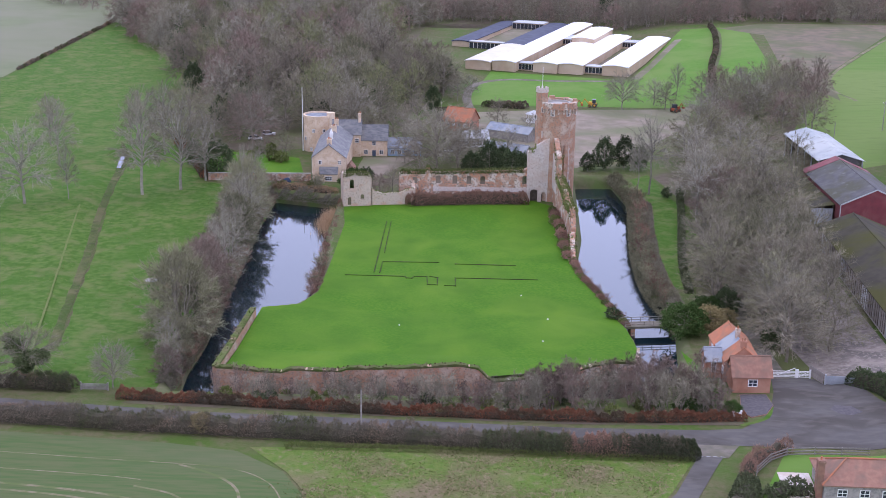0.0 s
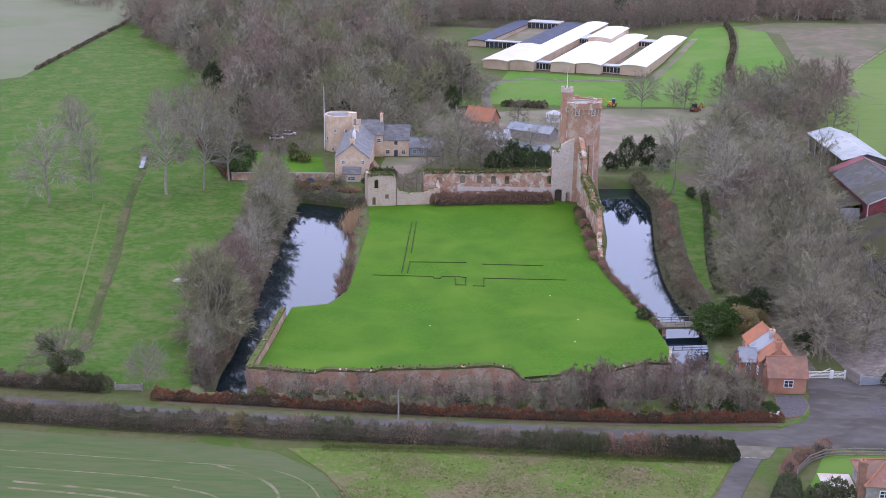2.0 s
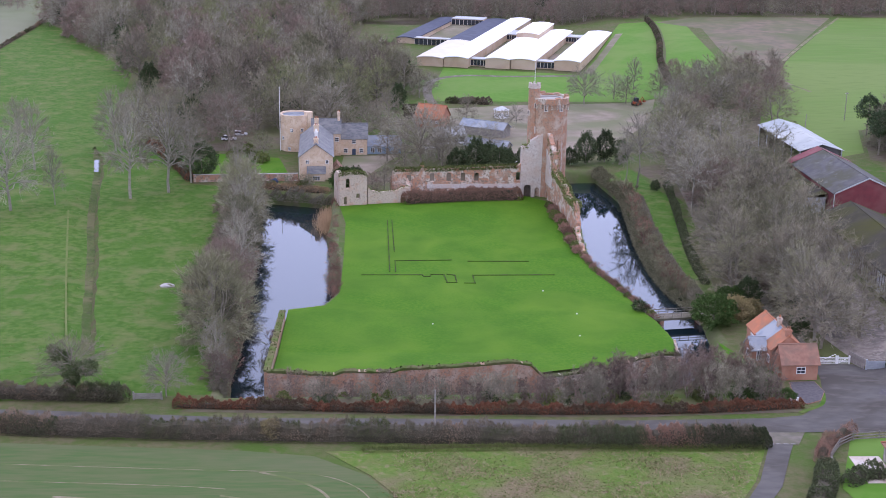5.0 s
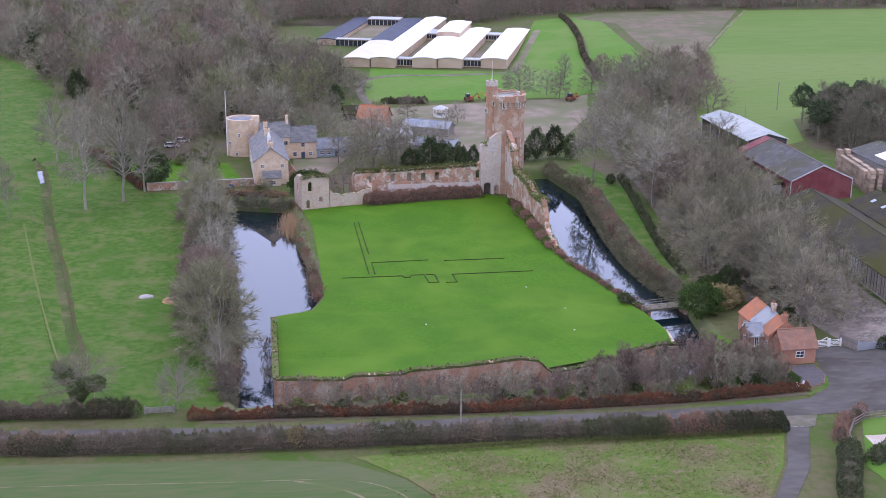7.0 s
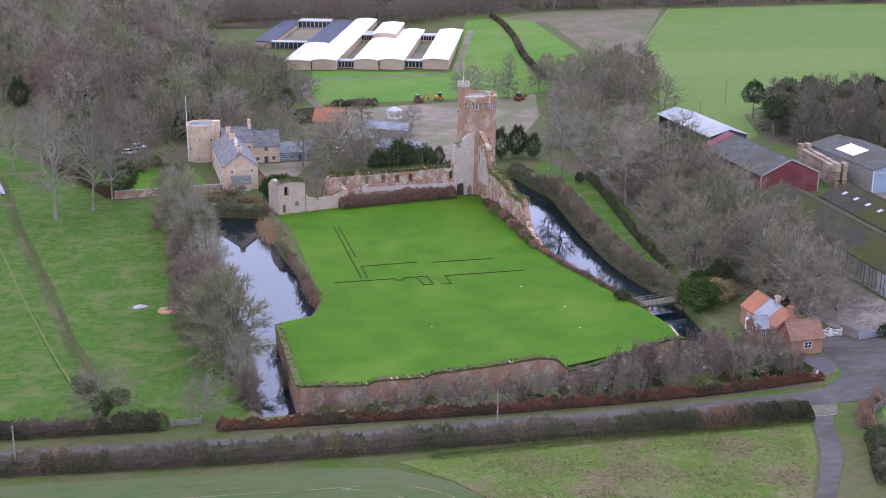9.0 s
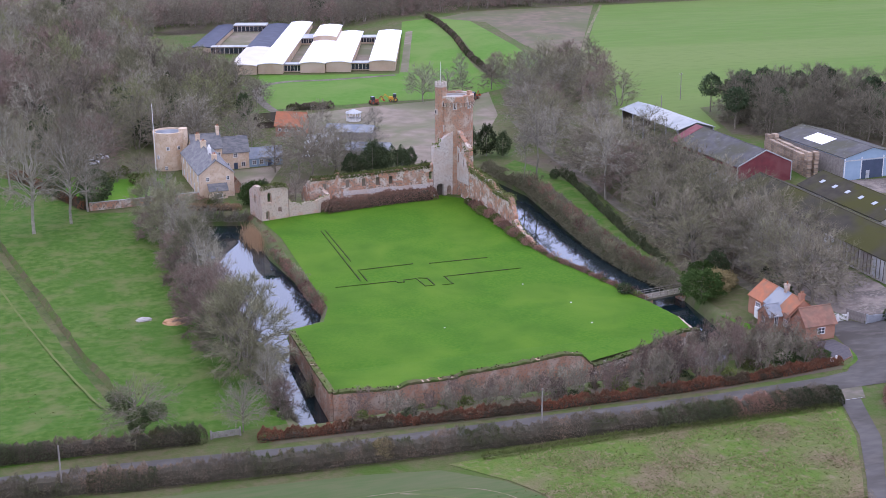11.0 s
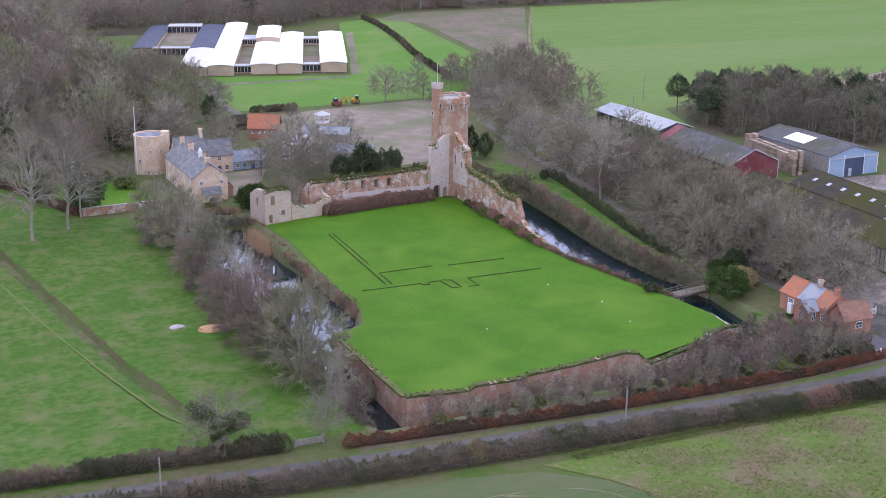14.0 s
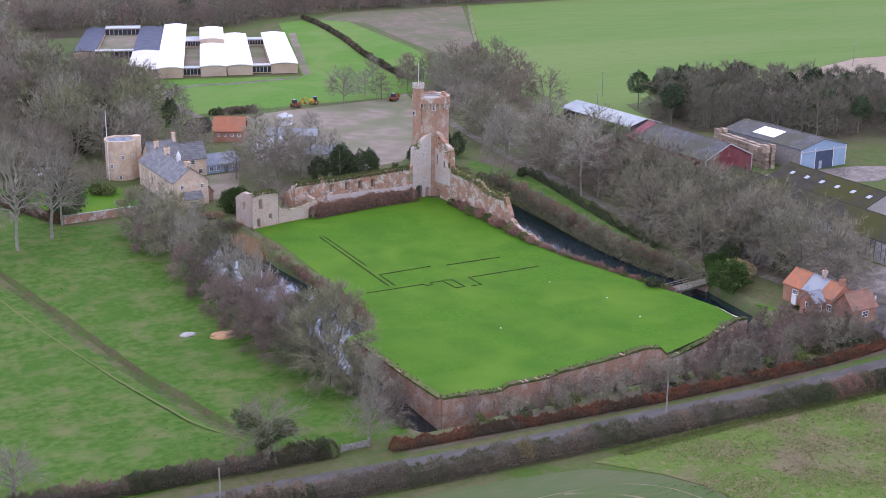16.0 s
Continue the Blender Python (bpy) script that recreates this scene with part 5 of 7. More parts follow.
# flagpole of the manor, garden wall, hedged corner
fp = thing("flagpole", "tall slim white flagpole", "flagpole", -47.4, 354.0, 0.5)
bm = bmesh.new()
tube(bm, (0, 0, 0), (0, 0, 17.9), 0.14, 0.07, 8)
part("pole", bm, M_WHITE, fp)
bm = bmesh.new()
tube(bm, (0, 0, 17.9), (0, 0, 18.15), 0.12, 0.05, 8)
part("finial", bm, M_WHITE, fp)
gw = thing("garden_wall", "old brick garden wall with a coping", "wall", 0, 0, 0)
m, d = span((-66.0, 318.8), (-40.2, 321.0))
part("brickwork", wall_mesh(d, 0.4, 0.3, [(0, 2.7), (10, 2.75), (d, 2.7)], (), 0.03, seed=70), M_BRICK, gw, "", m)
bm = bmesh.new()
box(bm, 0, d, -0.28, 0.28, 2.74, 2.86)
part("coping", bm, M_CONC, gw, "", m)

# ---- bridge ----
br = thing("moat_bridge", "flat concrete footbridge with white rails", "bridge", 0, 0, 0)
m, d = span((31.6, 226.6), (42.0, 228.4))
bm = bmesh.new()
box(bm, 0, d, -1.4, 1.4, -0.75, -0.35)
part("deck", bm, M_PATH, br, "", m)
for u in (1.2, d - 1.5):
    bm = bmesh.new()
    box(bm, u, u + 0.8, -1.2, 1.2, -3.5, -0.76)
    part("pier", bm, M_BRICK, br, "", m)
for s in (-1.3, 1.3):
    bm = bmesh.new()
    box(bm, 0, d, s - 0.05, s + 0.05, 0.5, 0.6)
    box(bm, 0, d, s - 0.04, s + 0.04, 0.05, 0.13)
    rail = part("rail", bm, M_BARK, br, "", m)
    for k in range(7):
        bm = bmesh.new()
        u = 0.1 + (d - 0.3) * k / 6
        box(bm, u, u + 0.1, s - 0.06, s + 0.06, -0.4, 0.62)
        part("post", bm, M_BARK, rail, "")


# ---- gates, posts, fences ----
def bar_gate(name, label, x, y, rz, w, h, material, bars=5, brace=False):
    g = thing(name, label, "gate", x, y, None, rz)
    for u in (0, w):
        bm = bmesh.new()
        box(bm, u - 0.12, u + 0.12, -0.12, 0.12, -0.2, h + 0.25)
        part("post", bm, material, g)
    for k in range(bars):
        z = 0.15 + (h - 0.25) * k / (bars - 1)
        bm = bmesh.new()
        box(bm, 0.12, w - 0.12, -0.04, 0.04, z, z + 0.1)
        part("bar", bm, material, g)
    bm = bmesh.new()
    tube(bm, (0.15, 0.06, 0.15), (w - 0.15, 0.06, h + (0.5 if brace else -0.1)), 0.06, 0.06, 4)
    part("brace", bm, material, g)
    return g


bar_gate("field_gate", "white wooden drive gate with a high brace", 53.6, 200.6, 2, 3.9, 1.25, M_WHITE, 5, True)
bar_gate("wicket_gate", "white wooden wicket gate", 57.8, 200.8, 2, 2.0, 1.25, M_WHITE, 5)
bar_gate("field_gate", "grey metal field gate in the hedge", -55.4, 185.0, 2, 4.2, 1.1, M_GREYWOOD, 6)
bar_gate("yard_gate", "galvanised sheet yard gate", 61.5, 197.6, -2, 5.2, 1.6, M_GREYMETAL, 12)
bar_gate("wicket_gate", "small white garden gate", 44.6, 182.6, 20, 1.3, 1.0, M_WHITE, 5)
yf = thing("yard_fence", "grey steel sheet fence beside the yard", "fence", 0, 0, 0)
for i in range(6):
    bm = bmesh.new()
    p_ = (59.9 + 0.25 * i, 201.2 - 0.6 * i)
    box(bm, -0.05, 0.05, -0.3, 0.3, 1.2, 3.0)
    part("panel", bm, M_GREYWOOD, yf, "", pose(p_[0], p_[1], 0, 0, 0, 22))


def utility_pole(x, y, h, z=None, cross=True):
    p = thing("utility_pole", "weathered wooden utility pole", "pole", x, y, z, 10, "utility poles")
    bm = bmesh.new()
    tube(bm, (0, 0, -0.3), (0, 0, h), 0.14, 0.1, 8)
    part("shaft", bm, M_GREYWOOD, p)
    if cross:
        bm = bmesh.new()
        box(bm, -0.7, 0.7, -0.05, 0.05, h - 0.5, h - 0.38)
        part("crossarm", bm, M_GREYWOOD, p)
        for u in (-0.6, 0, 0.6):
            bm = bmesh.new()
            tube(bm, (u, 0, h - 0.38), (u, 0, h - 0.2), 0.05, 0.04, 6)
            part("insulator", bm, M_WHITE, p)


utility_pole(-10.1, 171.5, 7.5, cross=False)
utility_pole(-76.2, 174.4, 7.0, cross=False)
utility_pole(66.5, 172.5, 8.0, cross=False)
utility_pole(117.5, 380, 8.5)
utility_pole(236, 392, 9.0)
utility_pole(97, 352, 8.0, cross=False)

gf = thing("garden_fence", "weathered timber garden fence", "fence", 0, 0, 0)
fl = [(44.2, 160.5), (45.0, 164.5), (47.6, 168.6), (50.2, 170.6), (54.2, 171.2), (58, 171.4), (62, 171.6)]
for (ax, ay), (bx, by) in zip(fl, fl[1:]):
    m, d = span((ax, ay), (bx, by))
    bm = bmesh.new()
    box(bm, 0, 0.1, -0.06, 0.06, 1.3, 2.75)
    part("post", bm, M_GREYWOOD, gf, "", m)
    for z_ in (1.6, 2.05, 2.5):
        bm = bmesh.new()
        box(bm, 0.1, d, -0.03, 0.03, z_, z_ + 0.14)
        part("rail", bm, M_GREYWOOD, gf, "", m)
# kerbed bed by the lodge
bm = bmesh.new()
o = [(47, 191.8), (51.2, 192.2), (51.6, 188), (50, 184.6), (47.4, 183.2), (46.2, 185)]
prism(bm, o, 1.3, 1.52)
tagged(part("garden_bed", bm, M_TILE2), "brick-edged gravel bed before the lodge", "bed", kind="structure")
bm = bmesh.new()
oc = Vector((48.8, 187.6))
prism(bm, [tuple(oc + (Vector(q) - oc) * 0.965) for q in o], 1.4, 1.56)
tagged(part("bed_gravel", bm, M_BED), "dark gravel bed", "bed", kind="structure")

# machinery at the car park's edge, parked car, trough
def tractor(x, y, rz, material, label):
    t = thing("excavator", label, "machine", x, y, None, rz)
    bm = bmesh.new()
    box(bm, -1.3, 1.3, -0.8, 0.8, 0.6, 1.4)
    box(bm, 0.1, 1.2, -0.7, 0.7, 1.4, 1.7)
    bmesh.ops.bevel(bm, geom=bm.edges[:], offset=0.06, segments=1)
    part("body", bm, material, t)
    bm = bmesh.new()
    box(bm, -1.1, 0.0, -0.65, 0.65, 1.4, 2.6)
    part("cab", bm, M_GLASS, t)
    for sx, r in ((-0.8, 0.75), (0.9, 0.5)):
        for sy in (-0.95, 0.95):
            bm = bmesh.new()
            tube(bm, (sx, sy - 0.18, r), (sx, sy + 0.18, r), r, r, 14)
            w_ = part("wheel", bm, M_TIMBER, t)
            bm = bmesh.new()
            tube(bm, (sx, sy - 0.2, r), (sx, sy + 0.2, r), r * 0.45, r * 0.45, 10)
            part("rim", bm, material, w_)
    bm = bmesh.new()
    tube(bm, (1.3, 0, 1.2), (2.6, 0, 2.6), 0.16, 0.13, 6)
    tube(bm, (2.6, 0, 2.6), (3.5, 0, 1.2), 0.13, 0.1, 6)
    box(bm, 3.2, 3.8, -0.4, 0.4, 0.8, 1.3)
    part("arm", bm, material, t)


M_RUST = mat("rusty_red_paint", (0.36, 0.1, 0.05), (0.28, 0.09, 0.05), 1.5)
M_YELLOW = mat("machine_yellow", (0.6, 0.34, 0.05), (0.5, 0.28, 0.05), 1.5)
tractor(29.5, 424.5, 10, M_RUST, "rusty red tractor with a loader arm")
tractor(36.5, 427.0, 170, M_YELLOW, "yellow digger with a raised arm")
tractor(63.0, 421.5, 40, M_RUST, "rusty red tractor with a loader arm")


def car(x, y, rz, material, label):
    c = thing("car", label, "car", x, y, None, rz)
    bm = bmesh.new()
    prism(bm, [(-2.1, 0.35), (2.1, 0.35), (2.1, 0.8), (1.2, 0.95), (-2.0, 1.0)], -0.85, 0.85, "y")
    bmesh.ops.bevel(bm, geom=bm.edges[:], offset=0.08, segments=2)
    part("body", bm, material, c)
    bm = bmesh.new()
    prism(bm, [(-1.9, 0.98), (1.1, 0.95), (0.5, 1.45), (-1.5, 1.48)], -0.75, 0.75, "y")
    part("cabin", bm, M_GLASS, c)
    bm = bmesh.new()
    box(bm, -1.4, 0.4, -0.68, 0.68, 1.45, 1.52)
    part("roof", bm, material, c)
    for sx in (-1.3, 1.3):
        for sy in (-0.82, 0.82):
            bm = bmesh.new()
            tube(bm, (sx, sy - 0.1, 0.32), (sx, sy + 0.1, 0.32), 0.32, 0.32, 14)
            part("wheel", bm, M_TIMBER, c)


M_SILVER = mat("silver_paint", (0.7, 0.71, 0.72), (0.66, 0.67, 0.68), 1.0, rough=0.3, spec=0.6)
car(15.5, 337.0, 60, M_SILVER, "white parked hatchback car")
car(-60.5, 372.0, 5, M_SILVER, "white parked car behind the garden")
car(-63.0, 366.0, 5, M_SILVER, "white parked van behind the garden")
car(-6.0, 357.0, 20, M_SILVER, "white parked car beside the stables")
M_TARP = mat("dark_blue_tarpaulin", (0.03, 0.05, 0.09), (0.045, 0.065, 0.11), 1.5, rough=0.5)
bm = bmesh.new()
bmesh.ops.create_uvsphere(bm, u_segments=14, v_segments=8, radius=1.0)
for v in bm.verts:
    v.co = Vector((v.co.x * 1.1, v.co.y * 0.8, max(-0.1, v.co.z) * 1.0 + 0.1 + 0.08 * math.sin(v.co.x * 5)))
tagged(part("covered_boat", bm, M_TARP, None, "", pose(-46.0, 318.8, 0.95)), "small boat under a dark blue tarpaulin", "boat")

# water in the ditch, earth heap, feed marks
patch("ditch_water", ragged([(-92.6, 331), (-93.9, 337), (-95.3, 344)], 1.2, 8), M_WATER, -0.56, "water standing in the ditch", "water")
M_EARTH = mat("orange_earth", (0.5, 0.3, 0.16), (0.42, 0.26, 0.15), 2.0)
for x, y, s, m_, lab in ((-54.6, 240.5, 1.5, M_EARTH, "heap of freshly dug orange earth"), (-60.0, 243.5, 0.9, M_CONC, "heap of pale rubble")):
    bm = bmesh.new()
    bmesh.ops.create_icosphere(bm, subdivisions=3, radius=1.0)
    for v in bm.verts:
        k = 1 + 0.3 * noise.noise(v.co * 2.3 + Vector((x, y, 0)))
        v.co = Vector((v.co.x * 1.6 * s * k, v.co.y * 1.1 * s * k, max(v.co.z, -0.05) * 0.55 * s * k))
    tagged(part("earth_heap", bm, m_, None, "", pose(x, y, land(x, y))), lab, "heap")

for x, y in ((13.0, 241.1), (17.9, 228.1), (16.8, 215.7), (-9.0, 222.0)):
    bm = bmesh.new()
    bmesh.ops.create_icosphere(bm, subdivisions=2, radius=0.16)
    for v in bm.verts:
        v.co.z = max(v.co.z, -0.04) * 0.8 + 0.04
    tagged(part("marker_stone", bm, M_WHITE, None, "", pose(x, y, land(x, y) + 0.05)), "small white painted stone on the lawn", "stone", "white lawn stones")


# ---- trees and shrubs ----
def seg_arrays(segs, sides=3):
    """Tapered limbs as vertices and quads."""
    s = np.array([(*p, *q, a, b) for p, q, a, b in segs], float)
    p, q, ra, rb = s[:, 0:3], s[:, 3:6], s[:, 6], s[:, 7]
    d = unit(q - p)
    ref = np.where(np.abs(d[:, 2:3]) > 0.9, [[1.0, 0, 0]], [[0, 0, 1.0]])
    u = unit(np.cross(d, ref))
    w = np.cross(d, u)
    rings = []
    for pt, r in ((p, ra), (q, rb)):
        for k in range(sides):
            a = 2 * math.pi * k / sides
            rings.append(pt + (u * math.cos(a) + w * math.sin(a)) * r[:, None])
    v = np.stack(rings, 1).reshape(-1, 3)
    base = np.arange(len(s))[:, None] * 2 * sides
    f = np.concatenate([base + np.array([k, (k + 1) % sides, sides + (k + 1) % sides, sides + k]) for k in range(sides)], 0)
    return v, f


def grow(seed, h, width, clear=0.25, r0=0.22, limbs=18, subs=6, twigs=10, rise=0.32, twig_len=1.1, twig_w=0.066, stems=1, droop=0.0):
    """A bare tree: limb pieces, and blades for its twigs (root, direction, width, length)."""
    rnd = random.Random(seed)
    segs, tw = [], []

    def wander(p, d, length, r, n, bend, up):
        pts = [p]
        for i in range(n):
            d = (d + Vector((rnd.gauss(0, bend), rnd.gauss(0, bend), rnd.gauss(0, bend) + up))).normalized()
            q = p + d * length / n
            segs.append((tuple(p), tuple(q), r * (1 - 0.8 * i / n), r * (1 - 0.8 * (i + 1) / n)))
            p = q
            pts.append(p)
        return pts, d

    def fuzz(a, b, d, n):
        for _ in range(n):
            t = rnd.random()
            v = (d * 0.8 + Vector((rnd.gauss(0, 0.6), rnd.gauss(0, 0.6), rnd.gauss(0.15 - droop, 0.5)))).normalized()
            tw.append((*(a.lerp(b, t)), *v, twig_w * rnd.uniform(0.6, 1.2), twig_len * rnd.uniform(0.5, 1.3)))

    for s in range(stems):
        a0 = rnd.uniform(0, 6.28)
        d0 = Vector((math.cos(a0), math.sin(a0), 0)) * (0.0 if stems == 1 else 0.28) + Vector((rnd.gauss(0, 0.04), rnd.gauss(0, 0.04), 1))
        base = Vector((math.cos(a0), math.sin(a0), 0)) * (0 if stems == 1 else 0.4) + Vector((0, 0, -0.3))
        trunk, _ = wander(base, d0.normalized(), h * 0.86, r0, 7, 0.05, 0.05)
        for i in range(limbs):
            t = clear + (0.97 - clear) * (i + rnd.random()) / limbs
            k = min(int(t * 7), 6)
            p = trunk[k].lerp(trunk[k + 1], t * 7 - k)
            az = i * 2.4 + rnd.uniform(-0.5, 0.5)
            reach = width * math.sqrt(max(0.12, 1 - ((t - 0.45) / 0.62) ** 2)) * rnd.uniform(0.75, 1.15)
            el = rise + 0.55 * t
            d = Vector((math.cos(az) * math.cos(el), math.sin(az) * math.cos(el), math.sin(el)))
            pts, dd = wander(p, d, reach / max(0.35, math.cos(el)) * 0.8, r0 * 0.5 * (1.1 - 0.6 * t), 4, 0.16, 0.06 - droop * 0.3)
            for j in range(subs):
                u = 0.3 + 0.7 * (j + rnd.random()) / subs
                m = min(int(u * 4), 3)
                b = pts[m].lerp(pts[m + 1], u * 4 - m)
                sd = (dd + Vector((rnd.gauss(0, 0.7), rnd.gauss(0, 0.7), rnd.gauss(0.2, 0.45)))).normalized()
                q = b + sd * reach * rnd.uniform(0.22, 0.42)
                segs.append((tuple(b), tuple(q), r0 * 0.2, r0 * 0.09))
                fuzz(b, q, sd, twigs)
                for _ in range(2):
                    c = b.lerp(q, rnd.uniform(0.4, 1))
                    td = (sd + Vector((rnd.gauss(0, 0.7), rnd.gauss(0, 0.7), rnd.gauss(0.2, 0.5)))).normalized()
                    e = c + td * reach * rnd.uniform(0.12, 0.25)
                    segs.append((tuple(c), tuple(e), r0 * 0.11, r0 * 0.05))
                    fuzz(c, e, td, twigs)
    return segs, np.array(tw)


def dome(seed, h, width, clear=0.1, r0=0.25, limbs=15, subs=14, twigs=18, stems=1, low=0.16, twig_len=1.25, twig_w=0.058, spread=0.6, flat=0.0):
    """A bare tree whose limbs fan out to a domed crown, with its twigs thickest at the outside."""
    rnd = random.Random(seed)
    segs, tw = [], []
    g = lambda k: Vector((rnd.gauss(0, k), rnd.gauss(0, k), rnd.gauss(0, k)))

    def run(a, mid, b, ra, rb, n):
        pts = [a.lerp(mid, k / n).lerp(mid.lerp(b, k / n), k / n) + (g(0.012 * h) if 0 < k < n else Vector()) for k in range(n + 1)]
        for k in range(n):
            segs.append((tuple(pts[k]), tuple(pts[k + 1]), ra + (rb - ra) * k / n, ra + (rb - ra) * (k + 1) / n))
        return pts

    focus = Vector((0, 0, h * (0.22 + clear * 0.5)))
    lobes = [(rnd.uniform(0, 6.28), rnd.uniform(0.1, 0.9), rnd.uniform(0.72, 1.0)) for _ in range(7)]
    roots = []
    for k in range(stems):
        az = 6.28 * k / stems + rnd.uniform(-0.4, 0.4)
        lean = 0.0 if stems == 1 else width * rnd.uniform(0.15, 0.4)
        foot = Vector((math.cos(az), math.sin(az), 0)) * (0 if stems == 1 else 0.5) + Vector((0, 0, -0.4))
        top = Vector((math.cos(az) * lean, math.sin(az) * lean, h * rnd.uniform(0.72, 0.85)))
        roots.append(run(foot, foot.lerp(top, 0.5) + Vector((0, 0, h * 0.06)), top, r0, r0 * 0.22, 6))
    for i in range(limbs):
        f = (i + 0.5) / limbs
        up = f ** 1.15
        az = i * 2.4 + rnd.uniform(-0.35, 0.35)
        rad = math.sqrt(max(0.0, 1 - (up * (1 - flat * 0.3)) ** 2.2)) * width
        near = min(lobes, key=lambda l: abs(math.remainder(az - l[0], 6.283)) / 3 + abs(up - l[1]))
        k_ = near[2] * rnd.uniform(0.88, 1.08)
        tip = Vector((math.cos(az) * rad * k_, math.sin(az) * rad * k_, h * (low + (1 - low) * up) * (0.8 + 0.2 * k_)))
        stem = min(roots, key=lambda r: (r[3] - tip).length)
        t = max(clear, min(0.8, clear + (0.8 - clear) * up * 0.8)) * 6
        a = stem[int(t)].lerp(stem[min(int(t) + 1, 6)], t - int(t))
        mid = a.lerp(tip, 0.5) + Vector((0, 0, h * 0.07 * (1 - up) + 0.02 * h))
        path = run(a, mid, tip, r0 * 0.42, r0 * 0.1, 5)
        cell = 1.75 * width / math.sqrt(limbs)
        for j in range(subs):
            u = 0.35 + 0.62 * rnd.random()
            b = path[int(u * 5)].lerp(path[int(u * 5) + 1], u * 5 - int(u * 5))
            e = tip + Vector((rnd.uniform(-0.9, 0.9), rnd.uniform(-0.9, 0.9), rnd.uniform(-0.75, 0.6))) * cell
            if e.z < 0.06 * h:
                e.z = 0.06 * h + 0.3 * rnd.random()
            out = (e - focus).normalized()
            e2 = run(b, b.lerp(e, 0.5) + Vector((0, 0, 0.02 * h)), e, r0 * 0.13, r0 * 0.045, 2)
            for _ in range(twigs):
                w = 1 - 0.75 * rnd.random() ** 1.7
                c = e2[1].lerp(e2[2], w) if rnd.random() < 0.75 else e2[0].lerp(e2[1], w)
                d = (out * 1.0 + g(spread)).normalized()
                tw.append((*c, *d, twig_w * rnd.uniform(0.6, 1.25), twig_len * rnd.uniform(0.45, 1.25)))
    return segs, np.array(tw)


def mesh_from(name, v, f, material):
    me = bpy.data.meshes.new(name)
    me.from_pydata(np.asarray(v).tolist(), [], np.asarray(f).tolist())
    me.materials.append(material)
    return me


def blades(tw, rs):
    c, d, w, ln = tw[:, 0:3], tw[:, 3:6], tw[:, 6:7], tw[:, 7:8]
    side = unit(np.cross(d, rs.standard_normal((len(tw), 3))))
    return np.stack([c - side * w / 2, c + side * w / 2, c + d * ln], 1).reshape(-1, 3)


PROTO = {}


def bare_proto(key, label, bark, twig_mat, **kw):
    segs, tw = dome(**kw) if "low" in kw else grow(**kw)
    v, f = seg_arrays(segs)
    PROTO[key] = (label, mesh_from("trunk", v, f, bark), mesh_from("crown", blades(tw, np.random.RandomState(kw["seed"])), np.arange(3 * len(tw)).reshape(-1, 3), twig_mat), segs, tw)


def leafy_proto(key, label, leaf_mat, seed, h, width, base=0.08, n=1500, size=0.36, taper=0.6, trunk_r=0.2):
    rs = np.random.RandomState(seed)
    d = unit(rs.standard_normal((n, 3)))
    bump = 1 + 0.22 * np.sin(d[:, 0] * 5 + seed) * np.cos(d[:, 1] * 6 + d[:, 2] * 4) + 0.12 * np.sin(d[:, 2] * 11 + d[:, 0] * 9)
    rad = bump * rs.uniform(0.72, 1.03, n)
    z01 = 0.5 + 0.5 * d[:, 2] * rad
    prof = np.where(z01 > 0.5, 1 - taper * (z01 - 0.5) * 1.2, 1.0)
    c = np.stack([d[:, 0] * rad * width * prof, d[:, 1] * rad * width * prof, h * (base + (1 - base) * np.clip(z01, 0.01, 1.1))], 1)
    dirs = unit(d + rs.standard_normal((n, 3)) * 0.6)
    side = unit(np.cross(dirs, rs.standard_normal((n, 3))))
    s = (size * rs.uniform(0.6, 1.3, n))[:, None]
    v = np.stack([c - side * s * 0.6, c + dirs * s, c + side * s * 0.6, c - dirs * s * 0.7], 1).reshape(-1, 3)
    tv, tf = seg_arrays([((0, 0, -0.3), (0, 0, h * 0.5), trunk_r, trunk_r * 0.6), ((0, 0, h * 0.5), (0.1, 0, h * 0.85), trunk_r * 0.6, 0.05)] +
                        [((0, 0, h * (0.2 + 0.1 * i)), (math.cos(i * 2.4) * width * 0.7, math.sin(i * 2.4) * width * 0.7, h * (0.32 + 0.1 * i)), trunk_r * 0.4, 0.03) for i in range(5)], 5)
    PROTO[key] = (label, mesh_from("trunk", tv, tf, M_BARK), mesh_from("crown", v, np.arange(4 * n).reshape(-1, 4), leaf_mat), None, None)


M_PINE = mat("pine_needles", (0.055, 0.088, 0.04), (0.085, 0.115, 0.055), 0.6, island=0.5, rough=0.7)
bare_proto("broad1", "bare broad-crowned tree with grey-brown twigs", M_BARK, M_TWIG, seed=1, h=13, width=5.6, clear=0.2, low=0.2, r0=0.3)
bare_proto("broad2", "bare spreading tree with olive-brown twigs", M_BARK, M_TWIGOLIVE, seed=2, h=12.5, width=6.0, clear=0.16, low=0.14, r0=0.28, stems=2)
bare_proto("broad3", "bare tree with pale grey branches", M_PALEBARK, M_TWIGPALE, seed=3, h=13, width=5.4, clear=0.24, low=0.24, r0=0.32, twigs=11)
bare_proto("broad4", "bare tree with purplish winter twigs", M_BARK, M_TWIGPURPLE, seed=4, h=12.5, width=5.0, clear=0.18, low=0.18, r0=0.25)
bare_proto("bushy1", "many-stemmed bare bankside tree with olive-brown twigs", M_BARK, M_TWIGOLIVE, seed=5, h=12, width=4.6, clear=0.05, low=0.08, stems=6, limbs=28, subs=15, twigs=20, r0=0.16)
